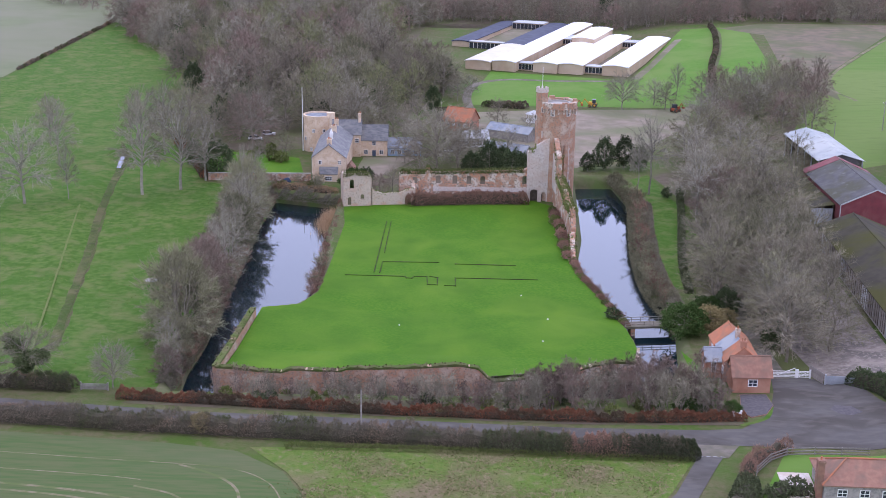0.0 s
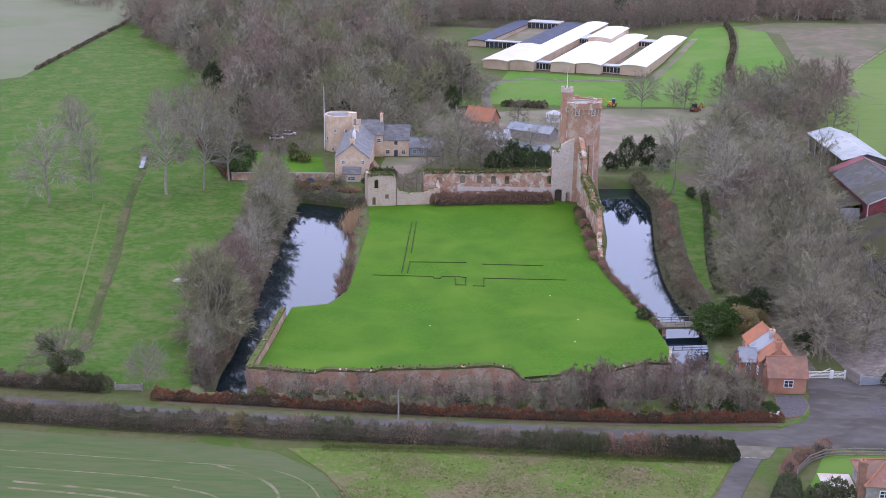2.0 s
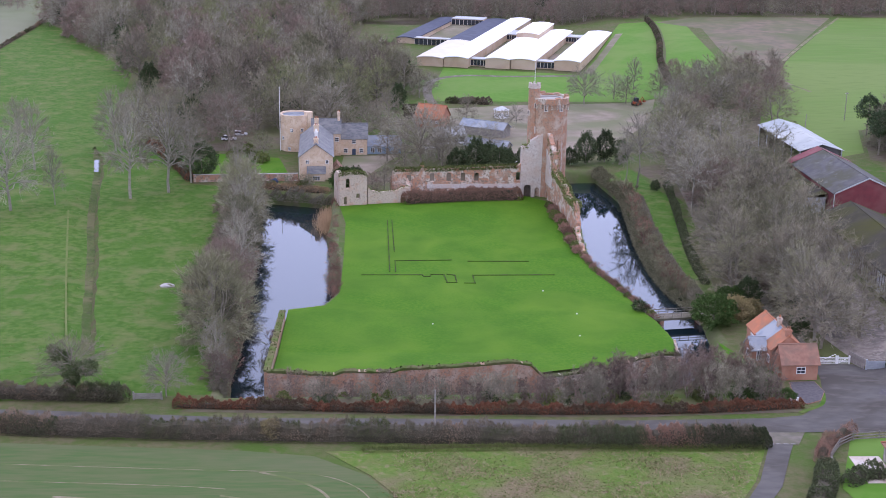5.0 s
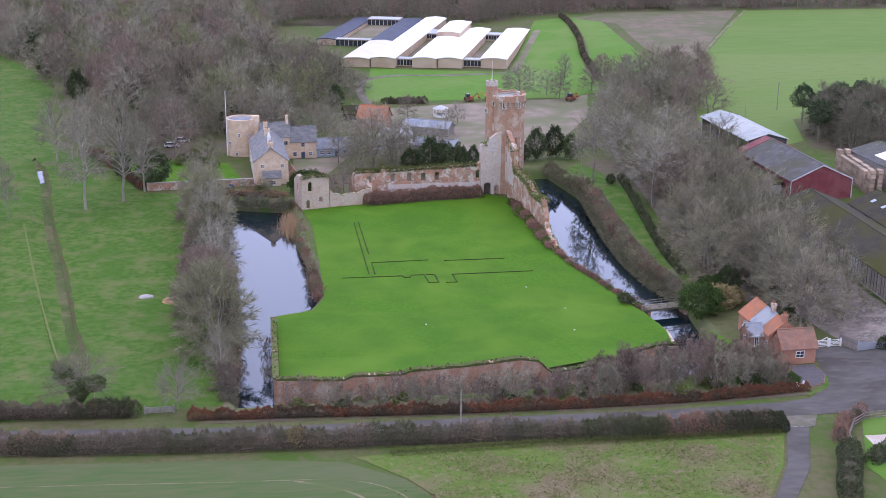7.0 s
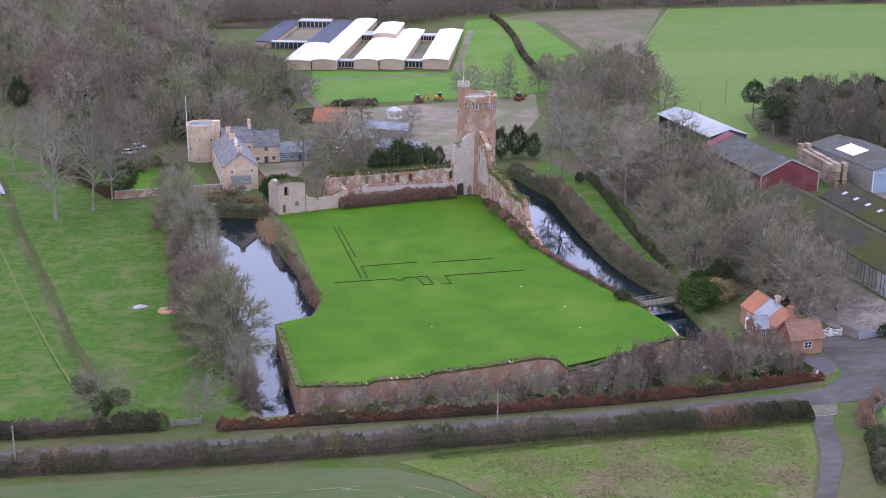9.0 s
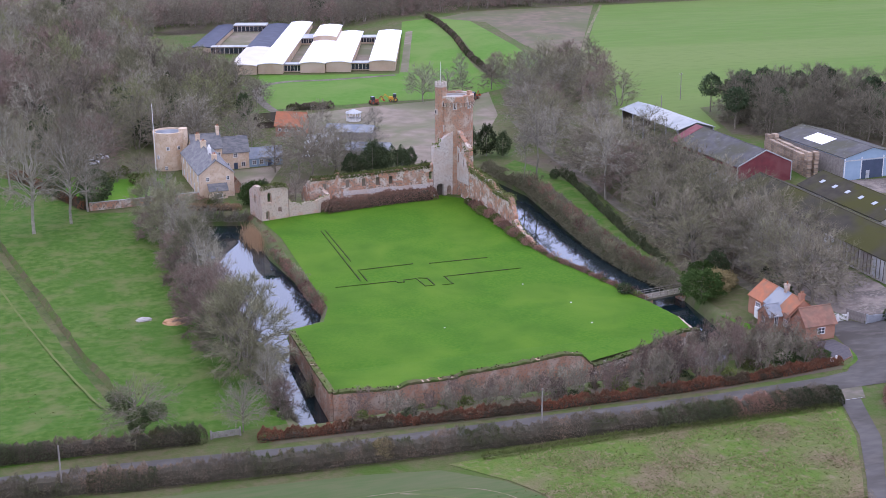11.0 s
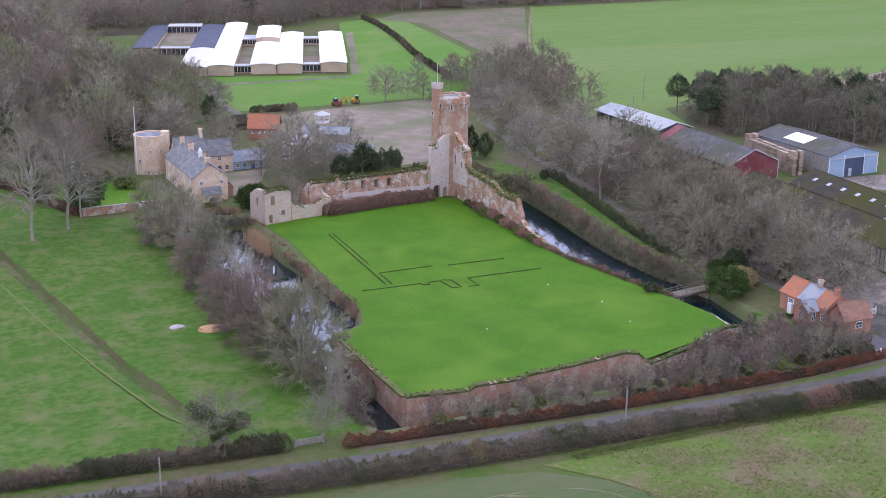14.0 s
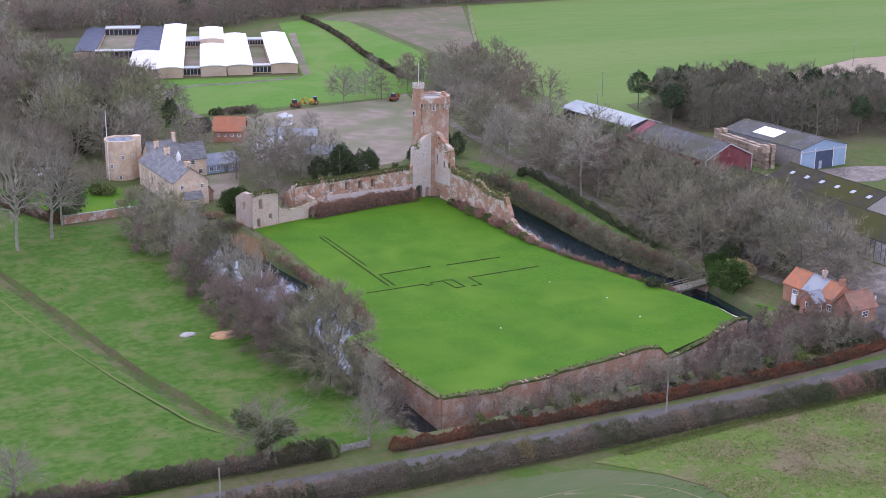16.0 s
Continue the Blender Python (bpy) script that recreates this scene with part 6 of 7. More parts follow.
bare_proto("bushy2", "many-stemmed bare bankside tree with pale twigs", M_PALEBARK, M_TWIGPALE, seed=6, h=12, width=4.4, clear=0.1, low=0.16, stems=3, limbs=15, subs=13, twigs=13, r0=0.18)
bare_proto("bushy3", "many-stemmed bare bankside tree with purple-brown twigs", M_BARK, M_TWIGPURPLE, seed=7, h=11, width=4.9, clear=0.05, low=0.06, stems=6, limbs=24, subs=14, twigs=18, r0=0.13)
bare_proto("tall1", "tall bare tree with a long pale trunk", M_PALEBARK, M_TWIG, seed=8, h=23, width=6.2, clear=0.32, low=0.3, r0=0.4, limbs=20, subs=12, twigs=19)
bare_proto("tall2", "tall bare tree with an open pale crown", M_PALEBARK, M_TWIG, seed=9, h=21, width=6.6, clear=0.3, low=0.32, r0=0.4, limbs=20, subs=12, twigs=19)
bare_proto("sapling1", "thin bare saplings with purple-brown twigs", M_BARK, M_TWIGRED, seed=10, h=6.5, width=1.5, clear=0.12, stems=4, limbs=7, subs=3, twigs=5, r0=0.08, rise=0.8, twig_len=0.8, twig_w=0.055)
bare_proto("sapling2", "thin bare saplings with grey-brown twigs", M_BARK, M_TWIG, seed=11, h=6.0, width=1.6, clear=0.12, stems=4, limbs=7, subs=3, twigs=5, r0=0.08, rise=0.8, twig_len=0.8, twig_w=0.055)
bare_proto("shrub1", "low twiggy bare shrub", M_BARK, M_SHRUB, seed=12, h=2.4, width=1.2, clear=0.05, stems=4, limbs=6, subs=3, twigs=5, r0=0.04, rise=0.6, twig_len=0.5, twig_w=0.055)
bare_proto("shrub2", "low twiggy bare shrub with olive stems", M_BARK, M_TWIGOLIVE, seed=13, h=2.6, width=1.4, clear=0.05, stems=4, limbs=6, subs=3, twigs=5, r0=0.04, rise=0.6, twig_len=0.5, twig_w=0.055)
bare_proto("lime", "slim bare tree with a domed pale crown on a clear trunk", M_PALEBARK, M_TWIGPALE, seed=31, h=18, width=5.0, clear=0.5, low=0.42, r0=0.3, twigs=10)
bare_proto("parkoak", "gnarled bare tree with wide pale limbs", M_BARK, M_TWIGPALE, seed=33, h=12, width=7.0, clear=0.24, low=0.36, r0=0.3, limbs=22, subs=13, twigs=17, twig_w=0.05, spread=0.75)
bare_proto("ivyoak", "wide bare field tree with ivied limbs", M_BARK, M_TWIGOLIVE, seed=34, h=12, width=7.0, clear=0.24, low=0.36, r0=0.3, limbs=22, subs=13, twigs=17, twig_w=0.05, spread=0.75)
leafy_proto("yew1", "dark green needled yew tree", M_LEAFDARK, 21, 9, 2.9, n=5200, size=0.2)
leafy_proto("yew2", "dark green broad evergreen tree", M_LEAFDARK, 22, 8, 3.6, n=5600, size=0.21, taper=0.4)
leafy_proto("laurel", "rounded glossy green laurel bush", M_LEAFGREEN, 23, 5.5, 4.0, base=0.0, n=6400, size=0.2, taper=0.35)
leafy_proto("tanbush", "rounded bush with yellowish winter foliage", mat("yellowish_twigs", (0.3, 0.24, 0.12), (0.22, 0.19, 0.09), 0.6, island=0.4), 24, 4.6, 3.0, base=0.0, n=4200, size=0.17, taper=0.3)
leafy_proto("pine", "dark pine with a bare lower trunk", M_PINE, 25, 12, 3.4, base=0.42, n=3200, size=0.27, taper=0.5, trunk_r=0.26)
leafy_proto("ivytree", "leaning tree clad in dark ivy", M_LEAFDARK, 26, 6.0, 2.3, base=0.1, n=1300, size=0.3, taper=0.2, trunk_r=0.25)
leafy_proto("boxbush", "clipped round evergreen bush", M_LEAFDARK, 27, 1.7, 1.2, base=0.0, n=420, size=0.2, taper=0.2, trunk_r=0.06)
leafy_proto("brownbush", "rounded brown winter shrub", M_SHRUB, 28, 2.2, 1.5, base=0.0, n=700, size=0.2, taper=0.2, trunk_r=0.06)
leafy_proto("olivebush", "rounded low olive-green winter shrub", M_IVY, 29, 2.0, 1.4, base=0.0, n=600, size=0.2, taper=0.2, trunk_r=0.06)

MASTERS = {}
KINDS = {"shrub": ("shrub", "shrub"), "sapling": ("sapling", "tree"), "yew": ("evergreen_tree", "tree"), "pine": ("pine_tree", "tree"), "laurel": ("laurel_bush", "bush"), "tanbush": ("bush", "bush"), "ivytree": ("ivy_clad_tree", "tree"),
         "boxbush": ("clipped_bush", "bush"), "brownbush": ("bush", "bush"), "olivebush": ("bush", "bush")}
rt = random.Random(77)


def plant(key, x, y, s=1.0, sz=None, z=None, group="", label=None):
    """A copy of a kind of tree, turned at random, on the ground or the bank."""
    lab, trunk, crown, _, _ = PROTO[key]
    if z is None:
        z = land(x, y)
        dm = float(moat_distance(np.array([x]), np.array([y]))[0])
        if dm > -0.4:
            z += (-3.9 - z) * min(1.0, (dm + 0.4) / 1.6)
    m = pose(x, y, z, 0, 0, rt.uniform(0, 360)) @ Matrix.Diagonal((s, s, sz or s, 1))
    if key in MASTERS:
        first = MASTERS[key].scale
        ob = copy_thing(MASTERS[key], m @ Matrix.Diagonal((1 / first.x, 1 / first.y, 1 / first.z, 1)))
    else:
        name, cat = next((v for k, v in KINDS.items() if key.startswith(k)), ("bare_tree", "tree"))
        ob = new(name)
        ob.empty_display_size = 0.5
        for n_, me in (("trunk", trunk), ("crown", crown)):
            c = new(n_, me)
            c.parent = ob
            if n_ == "crown":
                tagged(c, kind="stuff")
        tagged(ob, lab, cat)
        MASTERS[key] = ob
        ob.matrix_basis = m
    if group:
        tagged(ob, group=group)
    if label:
        tagged(ob, label)
    return ob


def scatter(outline, n, gap, seed):
    """Random places inside an outline, at least a gap apart."""
    r = random.Random(seed)
    xs, ys = [p[0] for p in outline], [p[1] for p in outline]
    got = []
    for _ in range(n * 30):
        x, y = r.uniform(min(xs), max(xs)), r.uniform(min(ys), max(ys))
        inside = False
        for (ax, ay), (bx, by) in zip(outline, outline[1:] + outline[:1]):
            if (ay > y) != (by > y) and x < (bx - ax) * (y - ay) / (by - ay) + ax:
                inside = not inside
        if inside and all((x - a) ** 2 + (y - b) ** 2 > gap * gap for a, b in got):
            got.append((x, y))
        if len(got) >= n:
            break
    return got


def along(pts, step, jitter, seed):
    r = random.Random(seed)
    c = curve_pts(pts, 24)
    acc, got = 0.0, []
    for a, b in zip(c, c[1:]):
        acc += (b - a).length
        if acc >= step:
            acc = 0.0
            got.append((b.x + r.uniform(-jitter, jitter), b.y + r.uniform(-jitter, jitter)))
    return got


# west bank of the moat
for k, x, y, sw, sh in (("bushy1", -46.3, 210.5, 1.42, 1.42), ("bushy1", -47.4, 218.5, 1.1, 1.12), ("bushy3", -47.6, 227.5, 1.05, 1.05), ("bushy3", -50.6, 233.5, 0.85, 0.75), ("bushy3", -47.4, 236.5, 1.1, 1.1), ("bushy3", -50.4, 243.5, 0.95, 0.8), ("bushy2", -46.6, 246.5, 0.95, 1.1),
                        ("bushy3", -51.0, 252.5, 0.8, 0.65), ("bushy2", -47.2, 256.5, 1.0, 1.1), ("bushy1", -48.0, 266.5, 1.05, 1.0), ("bushy3", -51.6, 262.5, 0.75, 0.6), ("bushy2", -48.8, 277.0, 1.1, 1.15), ("bushy3", -51.4, 274.0, 0.8, 0.65), ("bushy1", -50.2, 287.0, 1.15, 1.15),
                        ("bushy2", -51.0, 296.5, 1.15, 1.2), ("bushy1", -53.4, 304.0, 0.95, 0.9), ("bushy3", -54.0, 293.0, 0.8, 0.6), ("bushy2", -44.9, 197.5, 0.5, 0.78), ("bushy3", -43.8, 192.5, 0.5, 0.45), ("bushy1", -44.8, 203.5, 0.6, 0.6)):
    plant(k, x, y, sw, sh, group="moat bank trees")
for i, (x, y) in enumerate(along([(-42.8, 190), (-43.6, 204), (-43.6, 218), (-45.2, 250), (-47.6, 285), (-48.2, 309)], 1.6, 0.5, 3)):
    plant(("shrub1", "shrub2")[i % 2], x, y, rt.uniform(0.8, 1.4), z=-1.9, group="bank shrubs")
for i, (x, y) in enumerate(along([(-52, 312), (-46, 314), (-40, 313), (-34, 312)], 2.2, 1.0, 4)):
    plant(("shrub2", "shrub1", "olivebush")[i % 3], x, y, rt.uniform(0.8, 1.3), group="bank shrubs")
for k, x, y, q in (("shrub1", -37.6, 218.5, 0.8), ("sapling2", -37.4, 205.5, 0.6), ("shrub2", -37.5, 203.8, 0.9)):
    plant(k, x, y, q, z=-2.4, group="shrubs at the wall foot")
plant("sapling2", -44.5, 194.0, 0.9)
# pasture trees
plant("tall1", -78.6, 303.4, 1.12, group="pasture trees")
plant("tall2", -70.4, 308.6, 1.15, group="pasture trees")
plant("broad3", -104.0, 293.2, 1.35, 1.5, group="pasture trees")
plant("tall1", -95.0, 298.0, 0.42, 0.62, group="pasture trees", label="broken dead-topped bare tree")
plant("tall2", -66.5, 318.0, 0.85, group="pasture trees")
plant("tall1", -108.0, 330.0, 0.8, group="pasture trees")
plant("tall2", -92.0, 352.0, 0.85, group="pasture trees")
plant("tall1", -84.0, 345.0, 0.9, group="pasture trees")
plant("tall2", -118.0, 352.0, 0.7, group="pasture trees")
plant("yew2", -64.4, 322.4, 1.15)
plant("yew1", -73.0, 333.0, 0.8)
ivied = plant("ivyoak", -65.4, 188.6, 0.82, 0.72, label="wide bare field tree with ivy over trunk and limbs")
rs = np.random.RandomState(81)
c = []
for cx, cy, cz, r, n in ((0, 0, 2.6, 1.6, 1200), (-0.9, 0.3, 5.0, 2.5, 2400), (-3.2, -1.0, 5.8, 2.2, 1700), (2.4, 0.4, 7.2, 2.0, 1500), (4.2, 0.6, 8.6, 1.3, 450), (0.3, 0.0, 0.9, 0.9, 260)):
    c.append(np.array([cx, cy, cz]) + unit(rs.standard_normal((n, 3))) * rs.uniform(0.5, 1.05, n)[:, None] * [r, r, r * 0.8])
c = np.concatenate(c)
np.random.seed(82)
ivy = shards("ivy", c, unit(rs.standard_normal((len(c), 3))), 0.13, 0.24, M_IVYDARK, ivied, leaf=True)
tagged(ivy, "dark green ivy", kind="stuff")
pol = plant("parkoak", -50.6, 186.0, 0.5, 0.62, label="small spreading bare tree with an ivied trunk")
plant("parkoak", -98.4, 190.5, 0.55, 0.6, label="small rounded bare tree in the pasture hedge")
# yew and holly by the tower and behind the north wall
for x, y, s, k in ((35.0, 341, 0.95, "yew1"), (40.4, 343, 0.95, "yew1"), (44.4, 341, 0.75, "yew1"), (30.6, 339, 0.6, "yew2"), (10.6, 326, 1.0, "yew2"), (4.8, 329, 1.05, "yew1"), (13.4, 331, 0.7, "yew1"), (0.2, 332, 0.75, "yew2"), (7.8, 333, 0.9, "yew2"), (15.6, 319, 0.62, "yew1"), (17.5, 338, 0.55, "yew1"), (-15.0, 413, 0.9, "yew1"), (-28.0, 313.0, 0.98, "laurel"), (-25.8, 316.5, 0.6, "yew2")):
    plant(k, x, y, s, group="evergreens round the ruin")
for x, y, s, k in ((-9.5, 337, 1.3, "parkoak"), (-3.5, 335, 0.75, "broad1"), (-1.0, 350, 0.8, "broad1"), (-9.0, 352, 0.9, "broad2"), (-13.5, 333, 0.85, "broad1"), (-4.0, 344, 0.9, "broad2"), (-18.0, 342, 0.7, "broad1"), (2.5, 343, 0.8, "broad3"), (-18.5, 311.5, 0.5, "broad1"), (-21.5, 308.5, 0.45, "broad4"), (9.5, 347, 0.75, "broad3"), (15.5, 376, 0.6, "broad3"), (6.0, 396, 0.6, "broad1"), (20.5, 389, 0.5, "broad3"), (-4.5, 392, 0.6, "broad2"), (-20.0, 367, 0.8, "broad1"), (-52, 349, 0.55, "broad2"), (-24, 372, 0.8, "broad1"), (-31, 366, 0.8, "broad2"), (-18, 386, 0.85, "broad1"), (-58, 345, 0.4, "broad1"), (-37, 311.5, 0.35, "bushy2")):
    plant(k, x, y, s, group="garden trees")
for x, y, s in ((-51.0, 340.0, 1.4), (-53.5, 341.5, 1.3), (-56, 352, 1.2), (-59, 349, 1.0), (-60, 345, 0.9)):
    plant("olivebush", x, y, s, group="garden shrubs")
# shrubs round the lawn's edges
for i, (x, y) in enumerate(along([(20.0, 300.5), (21.2, 288), (22.2, 276), (22.6, 264)], 2.7, 0.35, 5)):
    plant(("olivebush", "brownbush", "brownbush", "olivebush", "brownbush")[i % 5], x, y, rt.uniform(0.75, 1.05), group="border shrubs")
for i, (x, y) in enumerate(along([(23.4, 263), (25.5, 252), (27.8, 243.5), (31.4, 228)], 1.5, 0.3, 6)):
    plant(("brownbush", "shrub1", "olivebush")[i % 3], x + 0.3, y, rt.uniform(0.5, 0.75), z=land(x, y) - 0.6, group="border shrubs")
for i, (x, y) in enumerate(along([(-27.8, 239), (-28.2, 252), (-29.2, 268), (-30.0, 280)], 1.7, 0.4, 7)):
    plant(("shrub1", "shrub1", "shrub2")[i % 3], x, y, rt.uniform(0.55, 1.05), z=-1.6, group="border shrubs")
for x, y, s in ((30.0, 230.2, 1.2), (31.2, 229.6, 0.8), (32.6, 207.5, 0.6)):
    plant("boxbush", x, y, s, group="clipped bushes")
plant("laurel", 42.0, 222.0, 1.05, group="bushes by the bridge")
plant("laurel", 47.5, 232.0, 0.75, group="bushes by the bridge")
plant("tanbush", 47.0, 225.0, 1.0, group="bushes by the bridge")
plant("tanbush", 50.0, 227.0, 0.75, group="bushes by the bridge")
plant("yew2", 51.0, 233.0, 0.7, group="bushes by the bridge")
# east side: moat bank, drive, farm
for i, (x, y) in enumerate(along([(42.0, 238), (39.6, 252), (39.2, 272), (40.4, 292), (41.4, 312)], 1.1, 0.9, 8)):
    plant(("shrub2", "shrub1", "shrub2")[i % 3], x, y, rt.uniform(0.8, 1.3), z=land(x, y) - 0.8, group="bank shrubs")
plant("lime", 44.4, 315.8, 1.05, 1.12, group="drive trees")
plant("lime", 41.8, 317.0, 0.6, 0.8, group="drive trees")
plant("lime", 53.2, 292.0, 1.25, 1.1, group="drive trees")
EAST = scatter([(57, 232), (61, 232), (72, 280), (72, 296), (83, 318), (82, 350), (90, 362), (98, 400), (108, 440), (92, 452), (78, 430), (66, 395), (58, 350), (57, 318), (54, 296), (58, 270)], 54, 6.0, 9)
for i, (x, y) in enumerate(EAST):
    if x > 76 and y < 400 and i % 2:
        continue
    s = rt.uniform(0.85, 1.05) if x > 72 and y > 285 else rt.uniform(1.05, 1.35)
    plant(("broad2", "broad1", "broad2", "broad3", "broad2", "broad4")[i % 6], x, y, s, s * rt.uniform(0.78, 0.92), group="drive trees")
for i, (x, y) in enumerate(along([(57.5, 205), (58.0, 222), (60.5, 240), (64, 258)], 4.2, 1.0, 10)):
    plant(("broad1", "broad3", "broad2")[i % 3], x, y, rt.uniform(1.0, 1.25), group="drive trees")
for x, y, s in ((56.0, 215.5, 0.42), (57.0, 219.5, 0.5), (58.5, 226, 0.5), (60.2, 246, 0.5), (48.5, 313, 0.35)):
    plant("yew2", x, y, s, group="drive evergreens")
for x, y, s in ((64, 262, 1.0), (68, 272, 1.05), (63, 250, 0.95), (70, 288, 1.1), (66, 281, 1.0), (61.5, 284, 1.1), (58, 300, 1.1), (63, 310, 1.1), (67, 238, 1.15), (68.5, 250, 1.2), (67.5, 226, 1.1), (69, 263, 1.15), (66, 214, 0.95), (54.4, 254, 1.05), (54.6, 270, 0.95), (50.2, 241, 1.0), (51.6, 249, 1.05), (51.4, 261, 1.1), (57, 237, 1.1)):
    plant(("broad2", "broad1")[int(x) % 2], x, y, s, group="drive trees")
for i, (x, y) in enumerate(((90, 385), (96, 379), (98, 395), (94, 408), (104, 410), (100, 424), (108, 424), (112, 440), (104, 440), (98, 446))):
    plant(("broad4", "broad2", "broad4", "broad1")[i % 4], x, y, rt.uniform(0.85, 1.1), 0.9, group="drive trees")
# copse of pines and birches beyond the farm
COPSE = scatter([(108, 330), (118, 364), (150, 362), (190, 335), (210, 300), (170, 290), (140, 300), (128, 318)], 110, 3.4, 12)
for i, (x, y) in enumerate(COPSE):
    if i % 3 == 0:
        plant("pine", x, y, rt.uniform(0.85, 1.1), group="copse trees")
# bare trees before the hall's dark wing
for i, (x, y) in enumerate(scatter([(-32, 432), (-12, 432), (-11, 455), (-16, 476), (-34, 482)], 16, 5.0, 61)):
    plant(("broad1", "broad2", "broad4")[i % 3], x, y, rt.uniform(0.95, 1.2), group="woodland trees")
# park trees
plant("parkoak", 46.0, 424.0, 0.9, 1.0)
for x, y, s, k in ((57, 432, 0.7, "broad3"), (66, 446, 0.5, "tall1"), (72, 430, 0.8, "broad1"), (60, 425, 0.7, "broad1"), (79, 445, 0.85, "bushy3"), (-8, 432, 0.7, "broad1"), (-4, 442, 0.55, "broad3")):
    plant(k, x, y, s, group="park trees")
# thin trees between the curtain wall and the beech hedge
for i, (x, y) in enumerate(scatter([(-38, 182.6), (-36, 189.5), (8, 192), (30, 198), (43, 197.5), (44.5, 183), (10, 182)], 140, 1.5, 13)):
    if x < 4 and i % 5 in (1, 3):
        continue
    tall = 0.72 if x < 12 else 0.95
    plant(("sapling1", "sapling1", "sapling2", "sapling1", "sapling2")[i % 5], x, y, tall * rt.uniform(0.75, 1.1), z=-1.2 if y > 186.5 else 0.6, group="thin trees below the wall")
for x, y, s in ((41.5, 189.0, 0.55), (45.0, 186.0, 0.4), (38, 186, 0.5)):
    plant("laurel", x, y, s, z=0.6, group="hedgerow evergreens")
for i, (x, y) in enumerate(scatter([(-42, 183.2), (-40, 186.5), (10, 187.5), (42, 187), (42, 183.5)], 30, 1.8, 14)):
    plant(("olivebush", "boxbush")[i % 2], x, y, rt.uniform(0.6, 1.1), z=0.7, group="hedgerow shrubs")


# ---- hedges ----
M_OLIVELEAF = mat("grey_green_leaves", (0.065, 0.08, 0.038), (0.1, 0.115, 0.06), 0.8, island=0.45)


def hedge(name, label, pts, w, h, material, per_m, size=0.22, rough=0.25, seed=1, leaf=True, core=True, z_off=0.0, n=10, core_h=0.78):
    """A hedge along a line: an added lumpy body, dark for the shade inside, and a coat of leaves and twigs."""
    rs = np.random.RandomState(seed)
    hd = thing(name, label, "hedge", 0, 0, 0)
    c = curve_pts(pts, n)
    cp = np.array([(p.x, p.y) for p in c])
    seglen = np.hypot(*(cp[1:] - cp[:-1]).T)
    cum = np.concatenate([[0], np.cumsum(seglen)])
    total = cum[-1]
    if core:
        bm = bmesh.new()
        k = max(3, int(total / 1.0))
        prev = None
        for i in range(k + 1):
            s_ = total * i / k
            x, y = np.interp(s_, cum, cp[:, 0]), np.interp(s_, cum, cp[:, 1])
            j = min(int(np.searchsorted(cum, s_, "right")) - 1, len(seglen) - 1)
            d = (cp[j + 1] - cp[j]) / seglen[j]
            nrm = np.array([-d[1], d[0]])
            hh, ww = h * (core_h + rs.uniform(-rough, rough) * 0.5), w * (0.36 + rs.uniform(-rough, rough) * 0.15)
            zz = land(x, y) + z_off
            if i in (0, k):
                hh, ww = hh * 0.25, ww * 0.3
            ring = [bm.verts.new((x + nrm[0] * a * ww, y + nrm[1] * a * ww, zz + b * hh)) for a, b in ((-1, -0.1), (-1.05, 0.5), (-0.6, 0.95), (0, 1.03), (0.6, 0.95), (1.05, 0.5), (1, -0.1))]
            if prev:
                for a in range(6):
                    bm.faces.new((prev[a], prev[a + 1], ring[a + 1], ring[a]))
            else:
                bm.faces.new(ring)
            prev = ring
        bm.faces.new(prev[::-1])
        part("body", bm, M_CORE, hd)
    cnt = int(total * per_m)
    cnt += int(per_m * w * 0.8)
    s_ = rs.uniform(-0.4 * w, total + 0.4 * w, cnt)
    past = np.where(s_ < 0, s_, np.where(s_ > total, s_ - total, 0.0))
    x, y = np.interp(s_, cum, cp[:, 0]), np.interp(s_, cum, cp[:, 1])
    j = np.clip(np.searchsorted(cum, s_, "right") - 1, 0, len(seglen) - 1)
    d = (cp[j + 1] - cp[j]) / seglen[j][:, None]
    th = rs.uniform(-0.15, math.pi + 0.15, cnt)
    lump = 1 + rough * (np.sin(s_ * 1.1 + seed + 1.7 * np.sin(s_ * 0.23)) * 0.5 + np.sin(s_ * 0.37 + 2 * seed) * 0.5 + 0.5 * np.sin(s_ * 2.9 + 2.1 * np.sin(s_ * 0.61)) + 0.35 * np.sin(s_ * 7.3))
    x, y = x + d[:, 0] * past, y + d[:, 1] * past
    shrink = np.sqrt(np.clip(1 - (past / (0.42 * w)) ** 2, 0.02, 1))  # rounded ends
    a, b = np.cos(th) * w / 2 * shrink, np.clip(np.sin(th), 0, 1) ** 0.6 * h * lump * shrink
    zz = np.interp(y, KY, KZ) + np.interp(x, KX, KH) + z_off
    cc = np.stack([x - d[:, 1] * a, y + d[:, 0] * a, zz + b * rs.uniform(0.75, 1.05, cnt)], 1)
    out = unit(np.stack([-d[:, 1] * np.cos(th), d[:, 0] * np.cos(th), np.sin(th) + 0.2], 1) + rs.standard_normal((cnt, 3)) * 0.6)
    np.random.seed(seed)
    ob = shards("foliage", cc, out, size * (0.5 if leaf else 0.34), size * (1.0 if leaf else 2.2) * rs.uniform(0.6, 1.3, cnt), material, hd, leaf)
    tagged(ob, kind="stuff")
    return hd


